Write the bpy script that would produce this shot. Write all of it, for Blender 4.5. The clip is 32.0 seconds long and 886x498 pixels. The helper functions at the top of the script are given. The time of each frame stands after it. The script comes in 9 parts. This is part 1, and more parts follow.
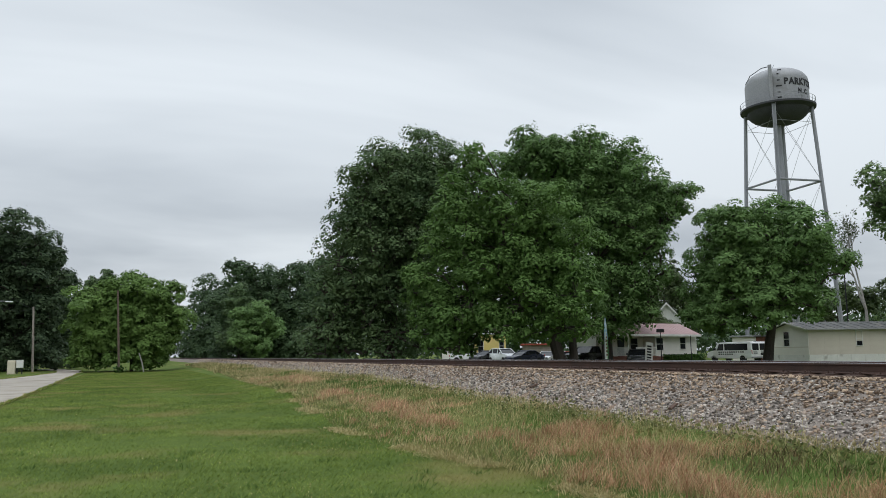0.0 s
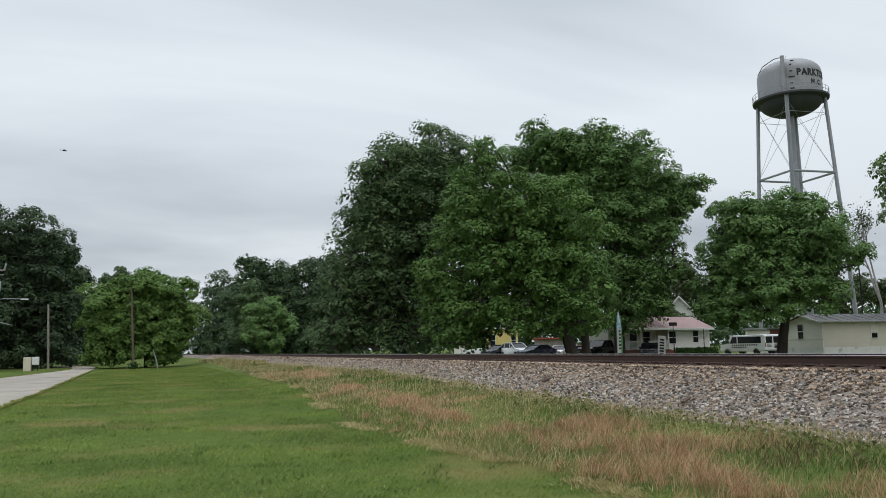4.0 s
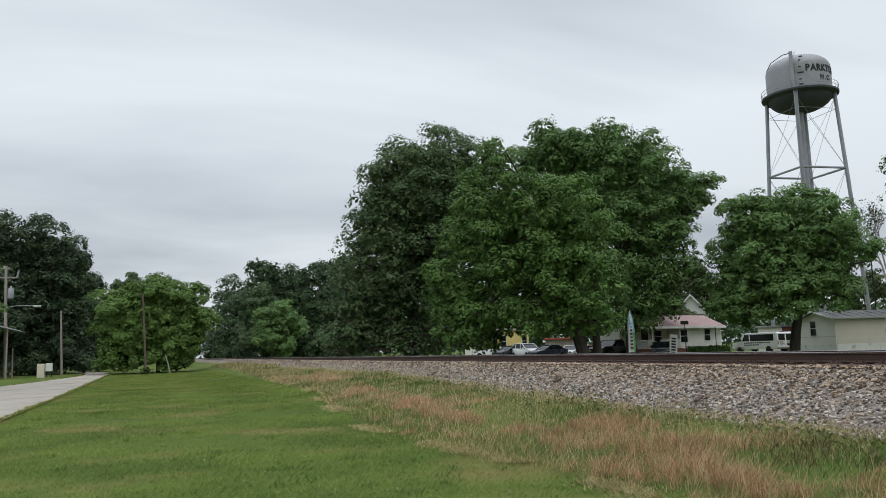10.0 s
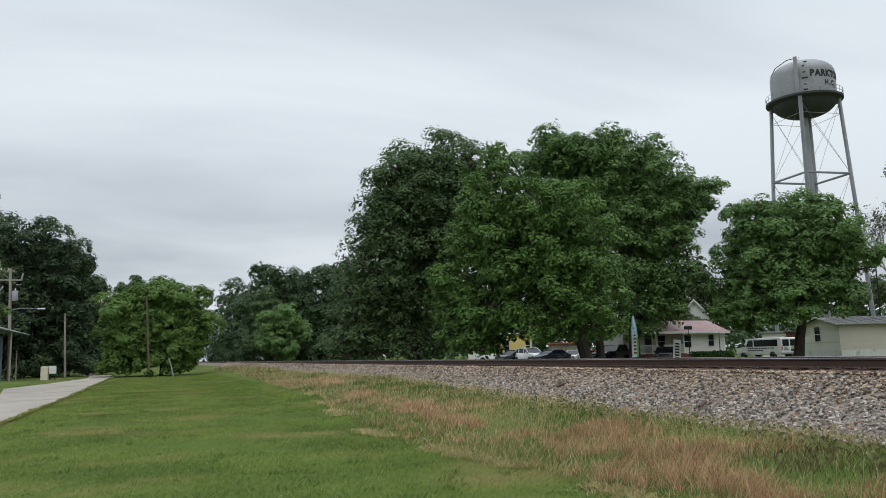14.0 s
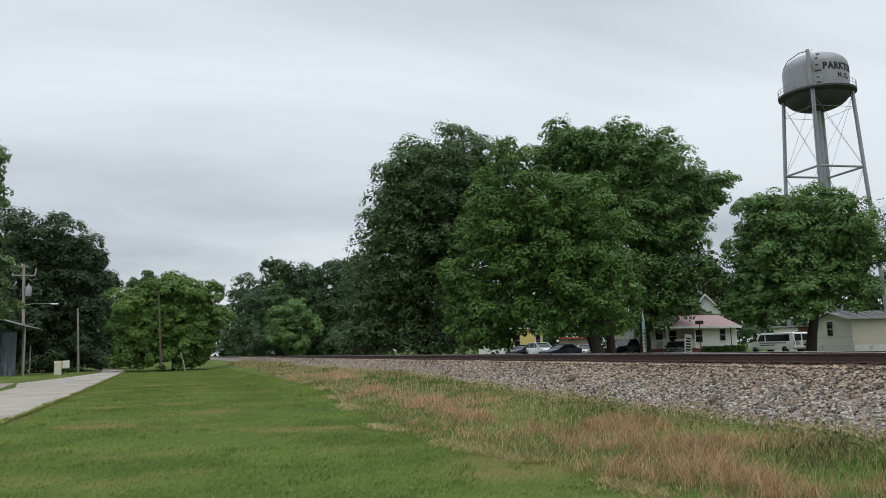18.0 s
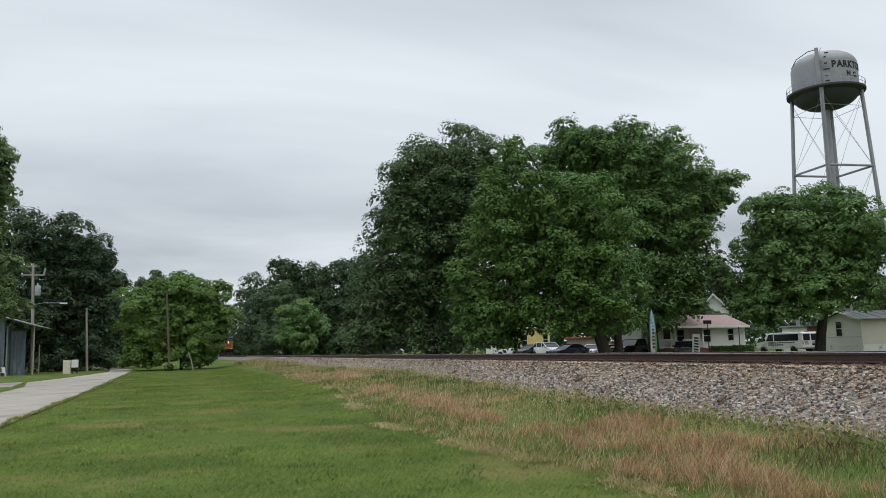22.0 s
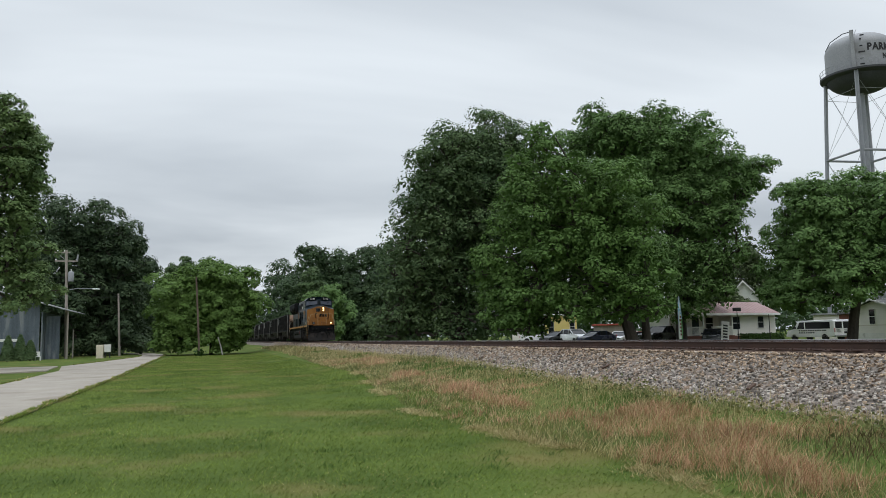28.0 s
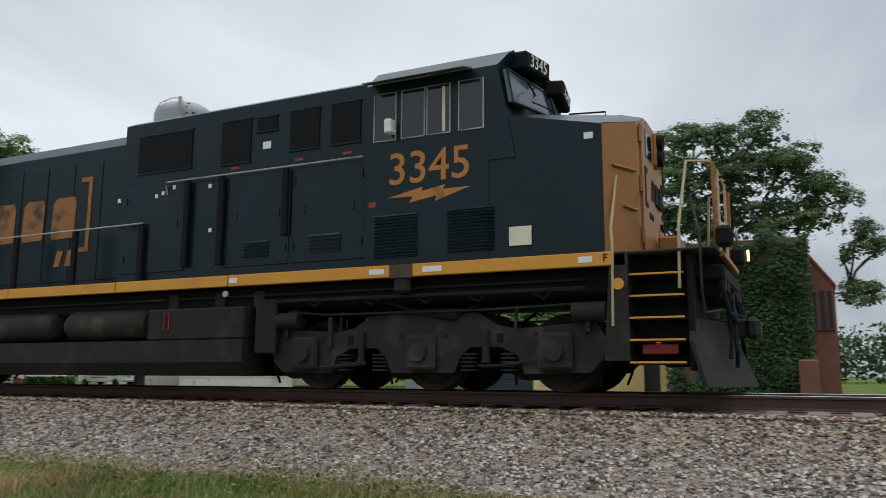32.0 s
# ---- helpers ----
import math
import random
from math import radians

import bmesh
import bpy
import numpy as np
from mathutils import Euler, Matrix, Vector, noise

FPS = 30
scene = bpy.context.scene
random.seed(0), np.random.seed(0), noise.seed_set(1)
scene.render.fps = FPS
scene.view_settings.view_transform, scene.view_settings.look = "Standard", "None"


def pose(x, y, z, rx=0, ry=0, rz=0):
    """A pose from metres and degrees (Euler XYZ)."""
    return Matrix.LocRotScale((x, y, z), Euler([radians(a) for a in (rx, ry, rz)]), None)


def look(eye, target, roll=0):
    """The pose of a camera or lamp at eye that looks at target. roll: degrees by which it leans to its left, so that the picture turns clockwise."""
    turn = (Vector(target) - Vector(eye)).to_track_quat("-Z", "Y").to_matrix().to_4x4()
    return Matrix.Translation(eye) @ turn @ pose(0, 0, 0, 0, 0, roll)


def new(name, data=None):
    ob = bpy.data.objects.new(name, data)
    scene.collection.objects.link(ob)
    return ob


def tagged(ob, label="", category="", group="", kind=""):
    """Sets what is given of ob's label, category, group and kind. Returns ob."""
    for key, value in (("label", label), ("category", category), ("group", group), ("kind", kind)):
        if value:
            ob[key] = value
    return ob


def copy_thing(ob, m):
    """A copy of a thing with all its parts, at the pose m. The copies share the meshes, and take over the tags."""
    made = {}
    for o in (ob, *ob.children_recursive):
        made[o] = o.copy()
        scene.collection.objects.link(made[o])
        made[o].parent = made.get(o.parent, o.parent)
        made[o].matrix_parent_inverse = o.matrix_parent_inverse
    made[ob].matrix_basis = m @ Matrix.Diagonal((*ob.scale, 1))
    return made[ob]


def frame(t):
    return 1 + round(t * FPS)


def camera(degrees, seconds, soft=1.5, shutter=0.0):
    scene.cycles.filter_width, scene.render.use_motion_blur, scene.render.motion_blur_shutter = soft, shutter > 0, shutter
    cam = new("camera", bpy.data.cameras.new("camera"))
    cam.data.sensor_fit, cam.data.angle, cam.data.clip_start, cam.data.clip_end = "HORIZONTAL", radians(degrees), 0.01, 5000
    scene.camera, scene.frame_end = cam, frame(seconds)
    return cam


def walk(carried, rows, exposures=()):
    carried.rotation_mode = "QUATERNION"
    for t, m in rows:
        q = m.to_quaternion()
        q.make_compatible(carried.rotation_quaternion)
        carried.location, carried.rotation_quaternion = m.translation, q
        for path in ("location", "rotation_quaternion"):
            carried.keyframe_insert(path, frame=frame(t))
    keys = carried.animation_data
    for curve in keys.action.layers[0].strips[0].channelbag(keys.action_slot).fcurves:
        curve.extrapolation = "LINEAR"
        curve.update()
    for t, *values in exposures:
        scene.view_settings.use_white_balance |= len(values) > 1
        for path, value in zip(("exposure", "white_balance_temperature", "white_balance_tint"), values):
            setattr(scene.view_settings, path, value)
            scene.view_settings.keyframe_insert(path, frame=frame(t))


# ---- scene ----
EYE = 1.55
cam = camera(59.16, 32.0, soft=0.9, shutter=0.05)

# seconds, heading to the right of the track's line, tilt up, lean, sideways step, step ahead
PATH = [
    (0.0, 21.77, 7.64, 0.72, 0.0, 0.0), (0.5, 21.54, 7.82, 0.74, 0.0, 0.0), (1.0, 21.55, 7.72, 0.71, 0.0, 0.0), (1.5, 21.31, 7.61, 0.65, 0.0, 0.0),
    (2.0, 21.04, 7.53, 0.59, 0.0, 0.0), (2.5, 20.74, 7.44, 0.62, 0.0, 0.0), (3.0, 20.75, 7.37, 0.76, 0.0, 0.0), (3.5, 20.85, 7.34, 0.98, 0.0, 0.0),
    (5.5, 21.19, 6.97, 1.14, 0.0, 0.0), (6.0, 22.22, 7.15, 1.91, 0.0, 0.0), (6.5, 22.73, 6.84, 2.23, 0.0, 0.0), (7.0, 22.28, 7.04, 2.04, 0.0, 0.0),
    (7.5, 21.27, 6.95, 1.68, 0.0, 0.0), (8.0, 21.02, 6.94, 1.65, 0.0, 0.0), (8.5, 20.83, 7.14, 1.85, 0.0, 0.0), (9.0, 20.53, 7.2, 1.9, 0.0, 0.0),
    (9.5, 20.41, 7.28, 1.78, 0.0, 0.0), (10.0, 20.23, 7.4, 1.75, 0.0, 0.0), (10.5, 20.38, 7.55, 1.56, 0.0, 0.0), (11.0, 20.27, 7.51, 1.48, 0.0, 0.0),
    (11.5, 20.21, 7.52, 1.47, 0.0, 0.0), (12.0, 20.2, 7.45, 1.57, 0.0, 0.0), (12.5, 20.07, 7.55, 1.53, 0.0, 0.0), (13.0, 20.12, 7.68, 1.5, 0.0, 0.0),
    (13.5, 20.06, 7.72, 1.47, 0.0, 0.0), (14.0, 19.98, 7.71, 1.51, 0.0, 0.0), (14.5, 19.95, 7.84, 1.53, 0.0, 0.0), (16.5, 19.66, 7.54, 1.46, 0.0, 0.0),
    (17.0, 19.51, 7.48, 1.56, 0.0, 0.0), (17.5, 19.31, 7.43, 1.59, 0.0, 0.0), (18.0, 19.21, 7.35, 1.51, 0.0, 0.0), (18.5, 19.14, 7.3, 1.65, 0.0, 0.0),
    (19.0, 19.12, 7.39, 1.72, 0.0, 0.0), (19.5, 19.01, 7.46, 1.7, 0.0, 0.0), (20.0, 18.85, 7.46, 1.55, 0.0, 0.0), (20.5, 18.87, 7.44, 1.36, 0.0, 0.0),
    (21.0, 18.64, 7.4, 1.42, 0.0, 0.0), (21.5, 18.76, 7.23, 1.49, 0.0, 0.0), (22.0, 18.68, 7.33, 1.47, 0.0, 0.0), (22.5, 18.43, 7.32, 1.41, 0.0, 0.0),
    (23.0, 18.26, 7.34, 1.48, 0.0, 0.0), (23.5, 18.1, 7.32, 1.53, 0.0, 0.0), (24.0, 17.78, 7.45, 1.58, 0.0, 0.0), (24.5, 17.71, 7.49, 1.63, 0.0, 0.0),
    (25.0, 17.32, 7.39, 1.76, 0.0, 0.0), (25.5, 17.44, 7.14, 1.73, 0.0, 0.0), (27.5, 16.91, 6.45, 1.35, 0.0, 0.0), (28.0, 16.7, 6.39, 1.22, 0.0, 0.0),
    (28.5, 16.56, 6.3, 1.3, 0.0, 0.0), (29.0, 16.61, 6.19, 1.37, 0.0, 0.0), (29.5, 16.66, 6.19, 1.38, 0.0, 0.0), (30.0, 16.59, 6.25, 1.37, 0.0, 0.0),
    (30.5, 16.48, 6.55, 1.37, 0.0, 0.0), (31.0, 17.13, 6.74, 1.31, 0.0, 0.0), (31.2, 20.77, 7.36, 1.12, 0.15, 0.02), (31.3, 23.3, 7.67, 0.87, 0.18, 0.0),
    (31.4, 27.75, 8.04, 0.59, 0.23, -0.02), (31.5, 32.83, 8.23, 0.34, 0.29, -0.03), (31.6, 38.11, 8.37, 0.24, 0.35, -0.04), (31.7, 43.93, 8.68, 0.23, 0.46, -0.08),
    (31.8, 50.16, 8.95, 0.33, 0.52, -0.13), (31.9, 57.05, 9.22, -0.13, 0.59, -0.2), (32.0, 64.55, 9.15, -0.26, 0.61, -0.27)]


def view(heading, tilt, lean, dx, dy):
    eye = Vector((dx, dy, EYE))
    a, e = radians(heading), radians(tilt)
    ahead = Vector((math.sin(a) * math.cos(e), math.cos(a) * math.cos(e), math.sin(e)))
    return look(eye, eye + ahead * 10, -lean)


walk(cam, [(t, view(*rest)) for t, *rest in PATH])

# ---- sky and light ----
world = bpy.data.worlds.new("overcast_sky")
scene.world = world
world.use_nodes = True
wn = world.node_tree
wn.nodes.clear()


def wnode(kind, **values):
    n = wn.nodes.new(kind)
    for k, v in values.items():
        n.inputs[k].default_value = v
    return n


sky = wn.nodes.new("ShaderNodeTexSky")
sky.sky_type, sky.sun_disc = "NISHITA", False
sky.sun_elevation, sky.sun_rotation = radians(52), radians(200)
sky.air_density, sky.dust_density = 1.4, 4.0
coord = wn.nodes.new("ShaderNodeTexCoord")
split = wn.nodes.new("ShaderNodeSeparateXYZ")
wn.links.new(coord.outputs["Generated"], split.inputs[0])
# project the direction on a high flat cloud deck, so that banks lie flat and thin out to the horizon
hgt = wn.nodes.new("ShaderNodeMath")
hgt.operation = "ADD"
hgt.inputs[1].default_value = 0.16
top = wn.nodes.new("ShaderNodeMath")
top.operation = "MAXIMUM"
top.inputs[1].default_value = 0.0
wn.links.new(split.outputs[2], top.inputs[0])
wn.links.new(top.outputs[0], hgt.inputs[0])
deck = wn.nodes.new("ShaderNodeCombineXYZ")
for axis in (0, 1):
    div = wn.nodes.new("ShaderNodeMath")
    div.operation = "DIVIDE"
    wn.links.new(split.outputs[axis], div.inputs[0])
    wn.links.new(hgt.outputs[0], div.inputs[1])
    wn.links.new(div.outputs[0], deck.inputs[axis])
shift = wn.nodes.new("ShaderNodeMapping")
shift.inputs["Location"].default_value = (3.1, 1.4, 0)
shift.inputs["Rotation"].default_value = (0, 0, radians(-22))
shift.inputs["Scale"].default_value = (0.55, 1.0, 1)
wn.links.new(deck.outputs[0], shift.inputs[0])
big = wnode("ShaderNodeTexNoise", Scale=0.75, Detail=5.0, Roughness=0.5, Distortion=0.35)
wn.links.new(shift.outputs[0], big.inputs["Vector"])
ramp = wn.nodes.new("ShaderNodeValToRGB")
ramp.color_ramp.elements[0].position, ramp.color_ramp.elements[0].color = 0.33, (0.482, 0.537, 0.602, 1)
ramp.color_ramp.elements[1].position, ramp.color_ramp.elements[1].color = 0.62, (0.828, 0.892, 0.95, 1)
# a heavy grey bank stands off to the right of the line, thinner cloud before it
bank = wn.nodes.new("ShaderNodeVectorMath")
bank.operation = "DOT_PRODUCT"
bank.inputs[1].default_value = Vector((math.sin(radians(97)), math.cos(radians(97)), 0.34)).normalized()
wn.links.new(coord.outputs["Generated"], bank.inputs[0])
fade = wn.nodes.new("ShaderNodeMapRange")
fade.interpolation_type = "SMOOTHSTEP"
for k, v in ((1, 0.90), (2, 0.995), (3, 0.0), (4, -0.15)):
    fade.inputs[k].default_value = v
wn.links.new(bank.outputs["Value"], fade.inputs[0])
clear = wn.nodes.new("ShaderNodeVectorMath")
clear.operation = "DOT_PRODUCT"
clear.inputs[1].default_value = Vector((math.sin(radians(60)), math.cos(radians(60)), 0.40)).normalized()
wn.links.new(coord.outputs["Generated"], clear.inputs[0])
lift = wn.nodes.new("ShaderNodeMapRange")
lift.interpolation_type = "SMOOTHSTEP"
for k, v in ((1, 0.88), (2, 0.99), (3, 0.0), (4, 0.11)):
    lift.inputs[k].default_value = v
wn.links.new(clear.outputs["Value"], lift.inputs[0])
total = wn.nodes.new("ShaderNodeMath")
total.operation = "ADD"
wn.links.new(fade.outputs[0], total.inputs[0])
wn.links.new(lift.outputs[0], total.inputs[1])
cloud = wn.nodes.new("ShaderNodeMath")
cloud.operation = "ADD"
wn.links.new(big.outputs[0], cloud.inputs[0])
wn.links.new(total.outputs[0], cloud.inputs[1])
wn.links.new(cloud.outputs[0], ramp.inputs[0])
mix = wn.nodes.new("ShaderNodeMix")
mix.data_type = "RGBA"
mix.inputs[0].default_value = 0.93
gain = wn.nodes.new("ShaderNodeMix")
gain.data_type, gain.blend_type = "RGBA", "MULTIPLY"
gain.inputs[0].default_value = 1.0
gain.inputs[7].default_value = (0.1, 0.1, 0.1, 1)
wn.links.new(sky.outputs[0], gain.inputs[6])
wn.links.new(gain.outputs[2], mix.inputs[6])
wn.links.new(ramp.outputs[0], mix.inputs[7])
# an overcast sky grows brighter towards the zenith and is dullest over the horizon
zen = wn.nodes.new("ShaderNodeMapRange")
zen.interpolation_type = "SMOOTHSTEP"
for k, v in ((1, 0.42), (2, 1.0), (3, 1.0), (4, 2.5)):
    zen.inputs[k].default_value = v
wn.links.new(split.outputs[2], zen.inputs[0])
haze = wn.nodes.new("ShaderNodeMapRange")
haze.interpolation_type = "SMOOTHSTEP"
for k, v in ((1, 0.06), (2, 0.32), (3, 0.88), (4, 1.0)):
    haze.inputs[k].default_value = v
wn.links.new(split.outputs[2], haze.inputs[0])
deep = wn.nodes.new("ShaderNodeMath")
deep.operation = "MULTIPLY"
wn.links.new(zen.outputs[0], deep.inputs[0])
wn.links.new(haze.outputs[0], deep.inputs[1])
bg = wnode("ShaderNodeBackground", Strength=1.0)
wn.links.new(deep.outputs[0], bg.inputs[1])
out = wn.nodes.new("ShaderNodeOutputWorld")
wn.links.new(mix.outputs[2], bg.inputs[0])
wn.links.new(bg.outputs[0], out.inputs[0])

sun = new("sun", bpy.data.lights.new("sun", "SUN"))
sun.data.energy, sun.data.angle, sun.data.color = 0.45, radians(22), (1.0, 0.97, 0.92)
sun.matrix_world = look((0, 0, 60), (-12, 33, 0))


# ---- materials ----
def material(name, low, high, rough=0.8, scale=4.0, fine=60.0, bump=0.0, metal=0.0, spec=0.4, island=0.0, per_object=0.0,
             stretch=(1, 1, 1), rough_var=0.12, translucent=0.0, spots=None, spot_scale=1.2, spot_at=0.62):
    """Two-scale colour between low and high, with grain, relief and, if wanted, a shade of its own for each piece."""
    m = bpy.data.materials.new(name)
    m.use_nodes = True
    nt = m.node_tree
    b = nt.nodes["Principled BSDF"]
    tc = nt.nodes.new("ShaderNodeTexCoord")
    mp = nt.nodes.new("ShaderNodeMapping")
    mp.inputs["Scale"].default_value = stretch
    nt.links.new(tc.outputs["Object"], mp.inputs[0])
    n1 = nt.nodes.new("ShaderNodeTexNoise")
    n1.inputs["Scale"].default_value, n1.inputs["Detail"].default_value = scale, 4.0
    n2 = nt.nodes.new("ShaderNodeTexNoise")
    n2.inputs["Scale"].default_value, n2.inputs["Detail"].default_value = fine, 3.0
    for n in (n1, n2):
        nt.links.new(mp.outputs[0], n.inputs["Vector"])
    blend = nt.nodes.new("ShaderNodeMath")
    blend.operation = "MULTIPLY_ADD"
    blend.inputs[1].default_value = 0.45
    half = nt.nodes.new("ShaderNodeMath")
    half.operation = "MULTIPLY"
    half.inputs[1].default_value = 0.55
    nt.links.new(n1.outputs[0], half.inputs[0])
    nt.links.new(n2.outputs[0], blend.inputs[0])
    nt.links.new(half.outputs[0], blend.inputs[2])
    value = blend.outputs[0]
    for amount, kind, socket in ((island, "ShaderNodeNewGeometry", "Random Per Island"), (per_object, "ShaderNodeObjectInfo", "Random")):
        if amount:
            g = nt.nodes.new(kind)
            a = nt.nodes.new("ShaderNodeMath")
            a.operation = "SUBTRACT"
            a.inputs[1].default_value = 0.5
            nt.links.new(g.outputs[socket], a.inputs[0])
            s = nt.nodes.new("ShaderNodeMath")
            s.operation = "MULTIPLY_ADD"
            s.inputs[1].default_value = amount
            nt.links.new(a.outputs[0], s.inputs[0])
            nt.links.new(value, s.inputs[2])
            value = s.outputs[0]
    r = nt.nodes.new("ShaderNodeValToRGB")
    r.color_ramp.elements[0].position, r.color_ramp.elements[0].color = 0.3, (*low, 1)
    r.color_ramp.elements[1].position, r.color_ramp.elements[1].color = 0.7, (*high, 1)
    nt.links.new(value, r.inputs[0])
    colour = r.outputs[0]
    if spots:
        n3 = nt.nodes.new("ShaderNodeTexNoise")
        n3.inputs["Scale"].default_value, n3.inputs["Detail"].default_value = spot_scale, 5.0
        nt.links.new(mp.outputs[0], n3.inputs["Vector"])
        r3 = nt.nodes.new("ShaderNodeValToRGB")
        r3.color_ramp.elements[0].position, r3.color_ramp.elements[1].position = spot_at - 0.06, spot_at + 0.08
        nt.links.new(n3.outputs[0], r3.inputs[0])
        mx = nt.nodes.new("ShaderNodeMix")
        mx.data_type = "RGBA"
        mx.inputs[7].default_value = (*spots, 1)
        nt.links.new(r3.outputs[0], mx.inputs[0])
        nt.links.new(colour, mx.inputs[6])
        colour = mx.outputs[2]
    nt.links.new(colour, b.inputs["Base Color"])
    b.inputs["Metallic"].default_value = metal
    b.inputs["Specular IOR Level"].default_value = spec
    rr = nt.nodes.new("ShaderNodeMapRange")
    rr.inputs[3].default_value, rr.inputs[4].default_value = max(0.02, rough - rough_var), min(1.0, rough + rough_var)
    nt.links.new(n1.outputs[0], rr.inputs[0])
    nt.links.new(rr.outputs[0], b.inputs["Roughness"])
    if bump:
        bp = nt.nodes.new("ShaderNodeBump")
        bp.inputs["Strength"].default_value, bp.inputs["Distance"].default_value = 0.6, bump
        nt.links.new(n2.outputs[0], bp.inputs["Height"])
        nt.links.new(bp.outputs[0], b.inputs["Normal"])
    if translucent:
        tr = nt.nodes.new("ShaderNodeBsdfTranslucent")
        ms = nt.nodes.new("ShaderNodeMixShader")
        ms.inputs[0].default_value = translucent
        nt.links.new(colour, tr.inputs[0])
        nt.links.new(b.outputs[0], ms.inputs[1])
        nt.links.new(tr.outputs[0], ms.inputs[2])
        nt.links.new(ms.outputs[0], nt.nodes["Material Output"].inputs[0])
    return m


def glow(name, colour, strength):
    m = bpy.data.materials.new(name)
    m.use_nodes = True
    b = m.node_tree.nodes["Principled BSDF"]
    b.inputs["Base Color"].default_value = (*colour, 1)
    b.inputs["Emission Color"].default_value = (*colour, 1)
    b.inputs["Emission Strength"].default_value = strength
    return m


def glass(name, tint, rough=0.05, gloss=0.6):
    m = bpy.data.materials.new(name)
    m.use_nodes = True
    b = m.node_tree.nodes["Principled BSDF"]
    b.inputs["Base Color"].default_value = (*tint, 1)
    b.inputs["Roughness"].default_value = rough
    b.inputs["Specular IOR Level"].default_value = gloss
    return m


def leafy(name, low, high):
    return material(name, low, high, rough=0.6, scale=0.35, fine=1.6, island=0.18, translucent=0.13, spec=0.12)


M_LAWN = material("mown_grass", (0.040, 0.070, 0.015), (0.126, 0.172, 0.040), 0.95, 0.45, 22.0, 0.02, spec=0.05, spots=(0.165, 0.155, 0.055), spot_scale=0.34, spot_at=0.58)
M_BLADE = material("grass_blades", (0.080, 0.124, 0.026), (0.262, 0.330, 0.080), 0.85, 0.45, 3.0, island=0.30, translucent=0.45, spec=0.06, spots=(0.27, 0.25, 0.095), spot_scale=0.34, spot_at=0.60)
M_LUSH = material("lush_grass", (0.060, 0.108, 0.026), (0.150, 0.225, 0.062), 0.85, 0.7, 5.0, island=0.6, translucent=0.35, spec=0.08)
M_DRY = material("dry_grass", (0.360, 0.188, 0.112), (0.760, 0.475, 0.320), 0.85, 0.8, 4.0, island=0.9, translucent=0.25, spec=0.1, spots=(0.24, 0.14, 0.08), spot_scale=1.1, spot_at=0.62)
M_STRAW = material("pale_straw", (0.3312, 0.2668, 0.1196), (0.6072, 0.5152, 0.2852), 0.85, 0.8, 4.0, island=0.6, translucent=0.25, spec=0.1)
M_WEED = material("weed_green", (0.098, 0.110, 0.042), (0.238, 0.250, 0.100), 0.8, 0.6, 4.0, island=0.6, translucent=0.3, spec=0.1, spots=(0.24, 0.22, 0.08), spot_scale=0.9, spot_at=0.62)
M_RUSSET = material("brown_weed_stems", (0.09, 0.060, 0.038), (0.24, 0.165, 0.10), 0.9, 1.0, 6.0, island=0.6, spec=0.1)
M_ROAD = material("worn_pale_concrete", (0.255, 0.226, 0.190), (0.425, 0.382, 0.325), 0.95, 0.8, 26.0, 0.012, spots=(0.225, 0.195, 0.155), spot_scale=0.4, spot_at=0.60)
M_STONE = material("ballast_stone", (0.100, 0.088, 0.077), (0.545, 0.490, 0.435), 0.95, 1.2, 14.0, 0.004, island=0.80, spec=0.15, spots=(0.34, 0.25, 0.185), spot_scale=3.5, spot_at=0.56)
M_STONE_TAN = material("rusty_ballast_stone", (0.105, 0.072, 0.050), (0.47, 0.355, 0.255), 0.95, 1.2, 14.0, 0.004, island=0.85, spec=0.15)
# darker than the stones: deepens the shade in the gaps between them
M_BED = material("ballast_bed", (0.075, 0.062, 0.053), (0.36, 0.31, 0.27), 0.95, 6.0, 34.0, 0.03, spec=0.1)
M_RAIL = material("rusty_rail", (0.032, 0.019, 0.015), (0.085, 0.044, 0.031), 0.75, 2.0, 30.0, 0.001)
M_RAILTOP = material("polished_rail_head", (0.36, 0.36, 0.37), (0.55, 0.55, 0.56), 0.3, 3.0, 40.0, metal=0.9)
M_TIE = material("weathered_tie", (0.046, 0.029, 0.022), (0.135, 0.085, 0.062), 0.95, 3.0, 40.0, 0.004, per_object=0.3, stretch=(1, 6, 1))
M_BARK = material("tree_bark", (0.030, 0.025, 0.021), (0.085, 0.070, 0.058), 0.95, 2.0, 18.0, 0.02, stretch=(1, 1, 0.3))
M_PALEBARK = material("pale_bark", (0.22, 0.21, 0.19), (0.42, 0.40, 0.37), 0.9, 2.0, 18.0, 0.01)
L_DARK = leafy("dark_oak_leaves", (0.05, 0.0925, 0.0401), (0.1324, 0.1922, 0.0795))
L_OAK = leafy("oak_leaves", (0.0723, 0.1356, 0.0408), (0.1714, 0.281, 0.0931))
L_LIGHT = leafy("fresh_leaves", (0.0655, 0.1277, 0.0304), (0.1431, 0.2436, 0.068))
L_BUSH = leafy("bush_leaves", (0.0604, 0.1146, 0.0241), (0.1563, 0.253, 0.0654))
L_FAR = leafy("far_leaves", (0.0295, 0.057, 0.0271), (0.0925, 0.1435, 0.0638))
L_WOOD = leafy("wood_edge_leaves", (0.0283, 0.0516, 0.0275), (0.0889, 0.1289, 0.0623))
L_THICKET = leafy("thicket_leaves", (0.0664, 0.1199, 0.0425), (0.1912, 0.2728, 0.1015))
L_IVY = leafy("ivy_leaves", (0.022, 0.050, 0.022), (0.075, 0.125, 0.05))
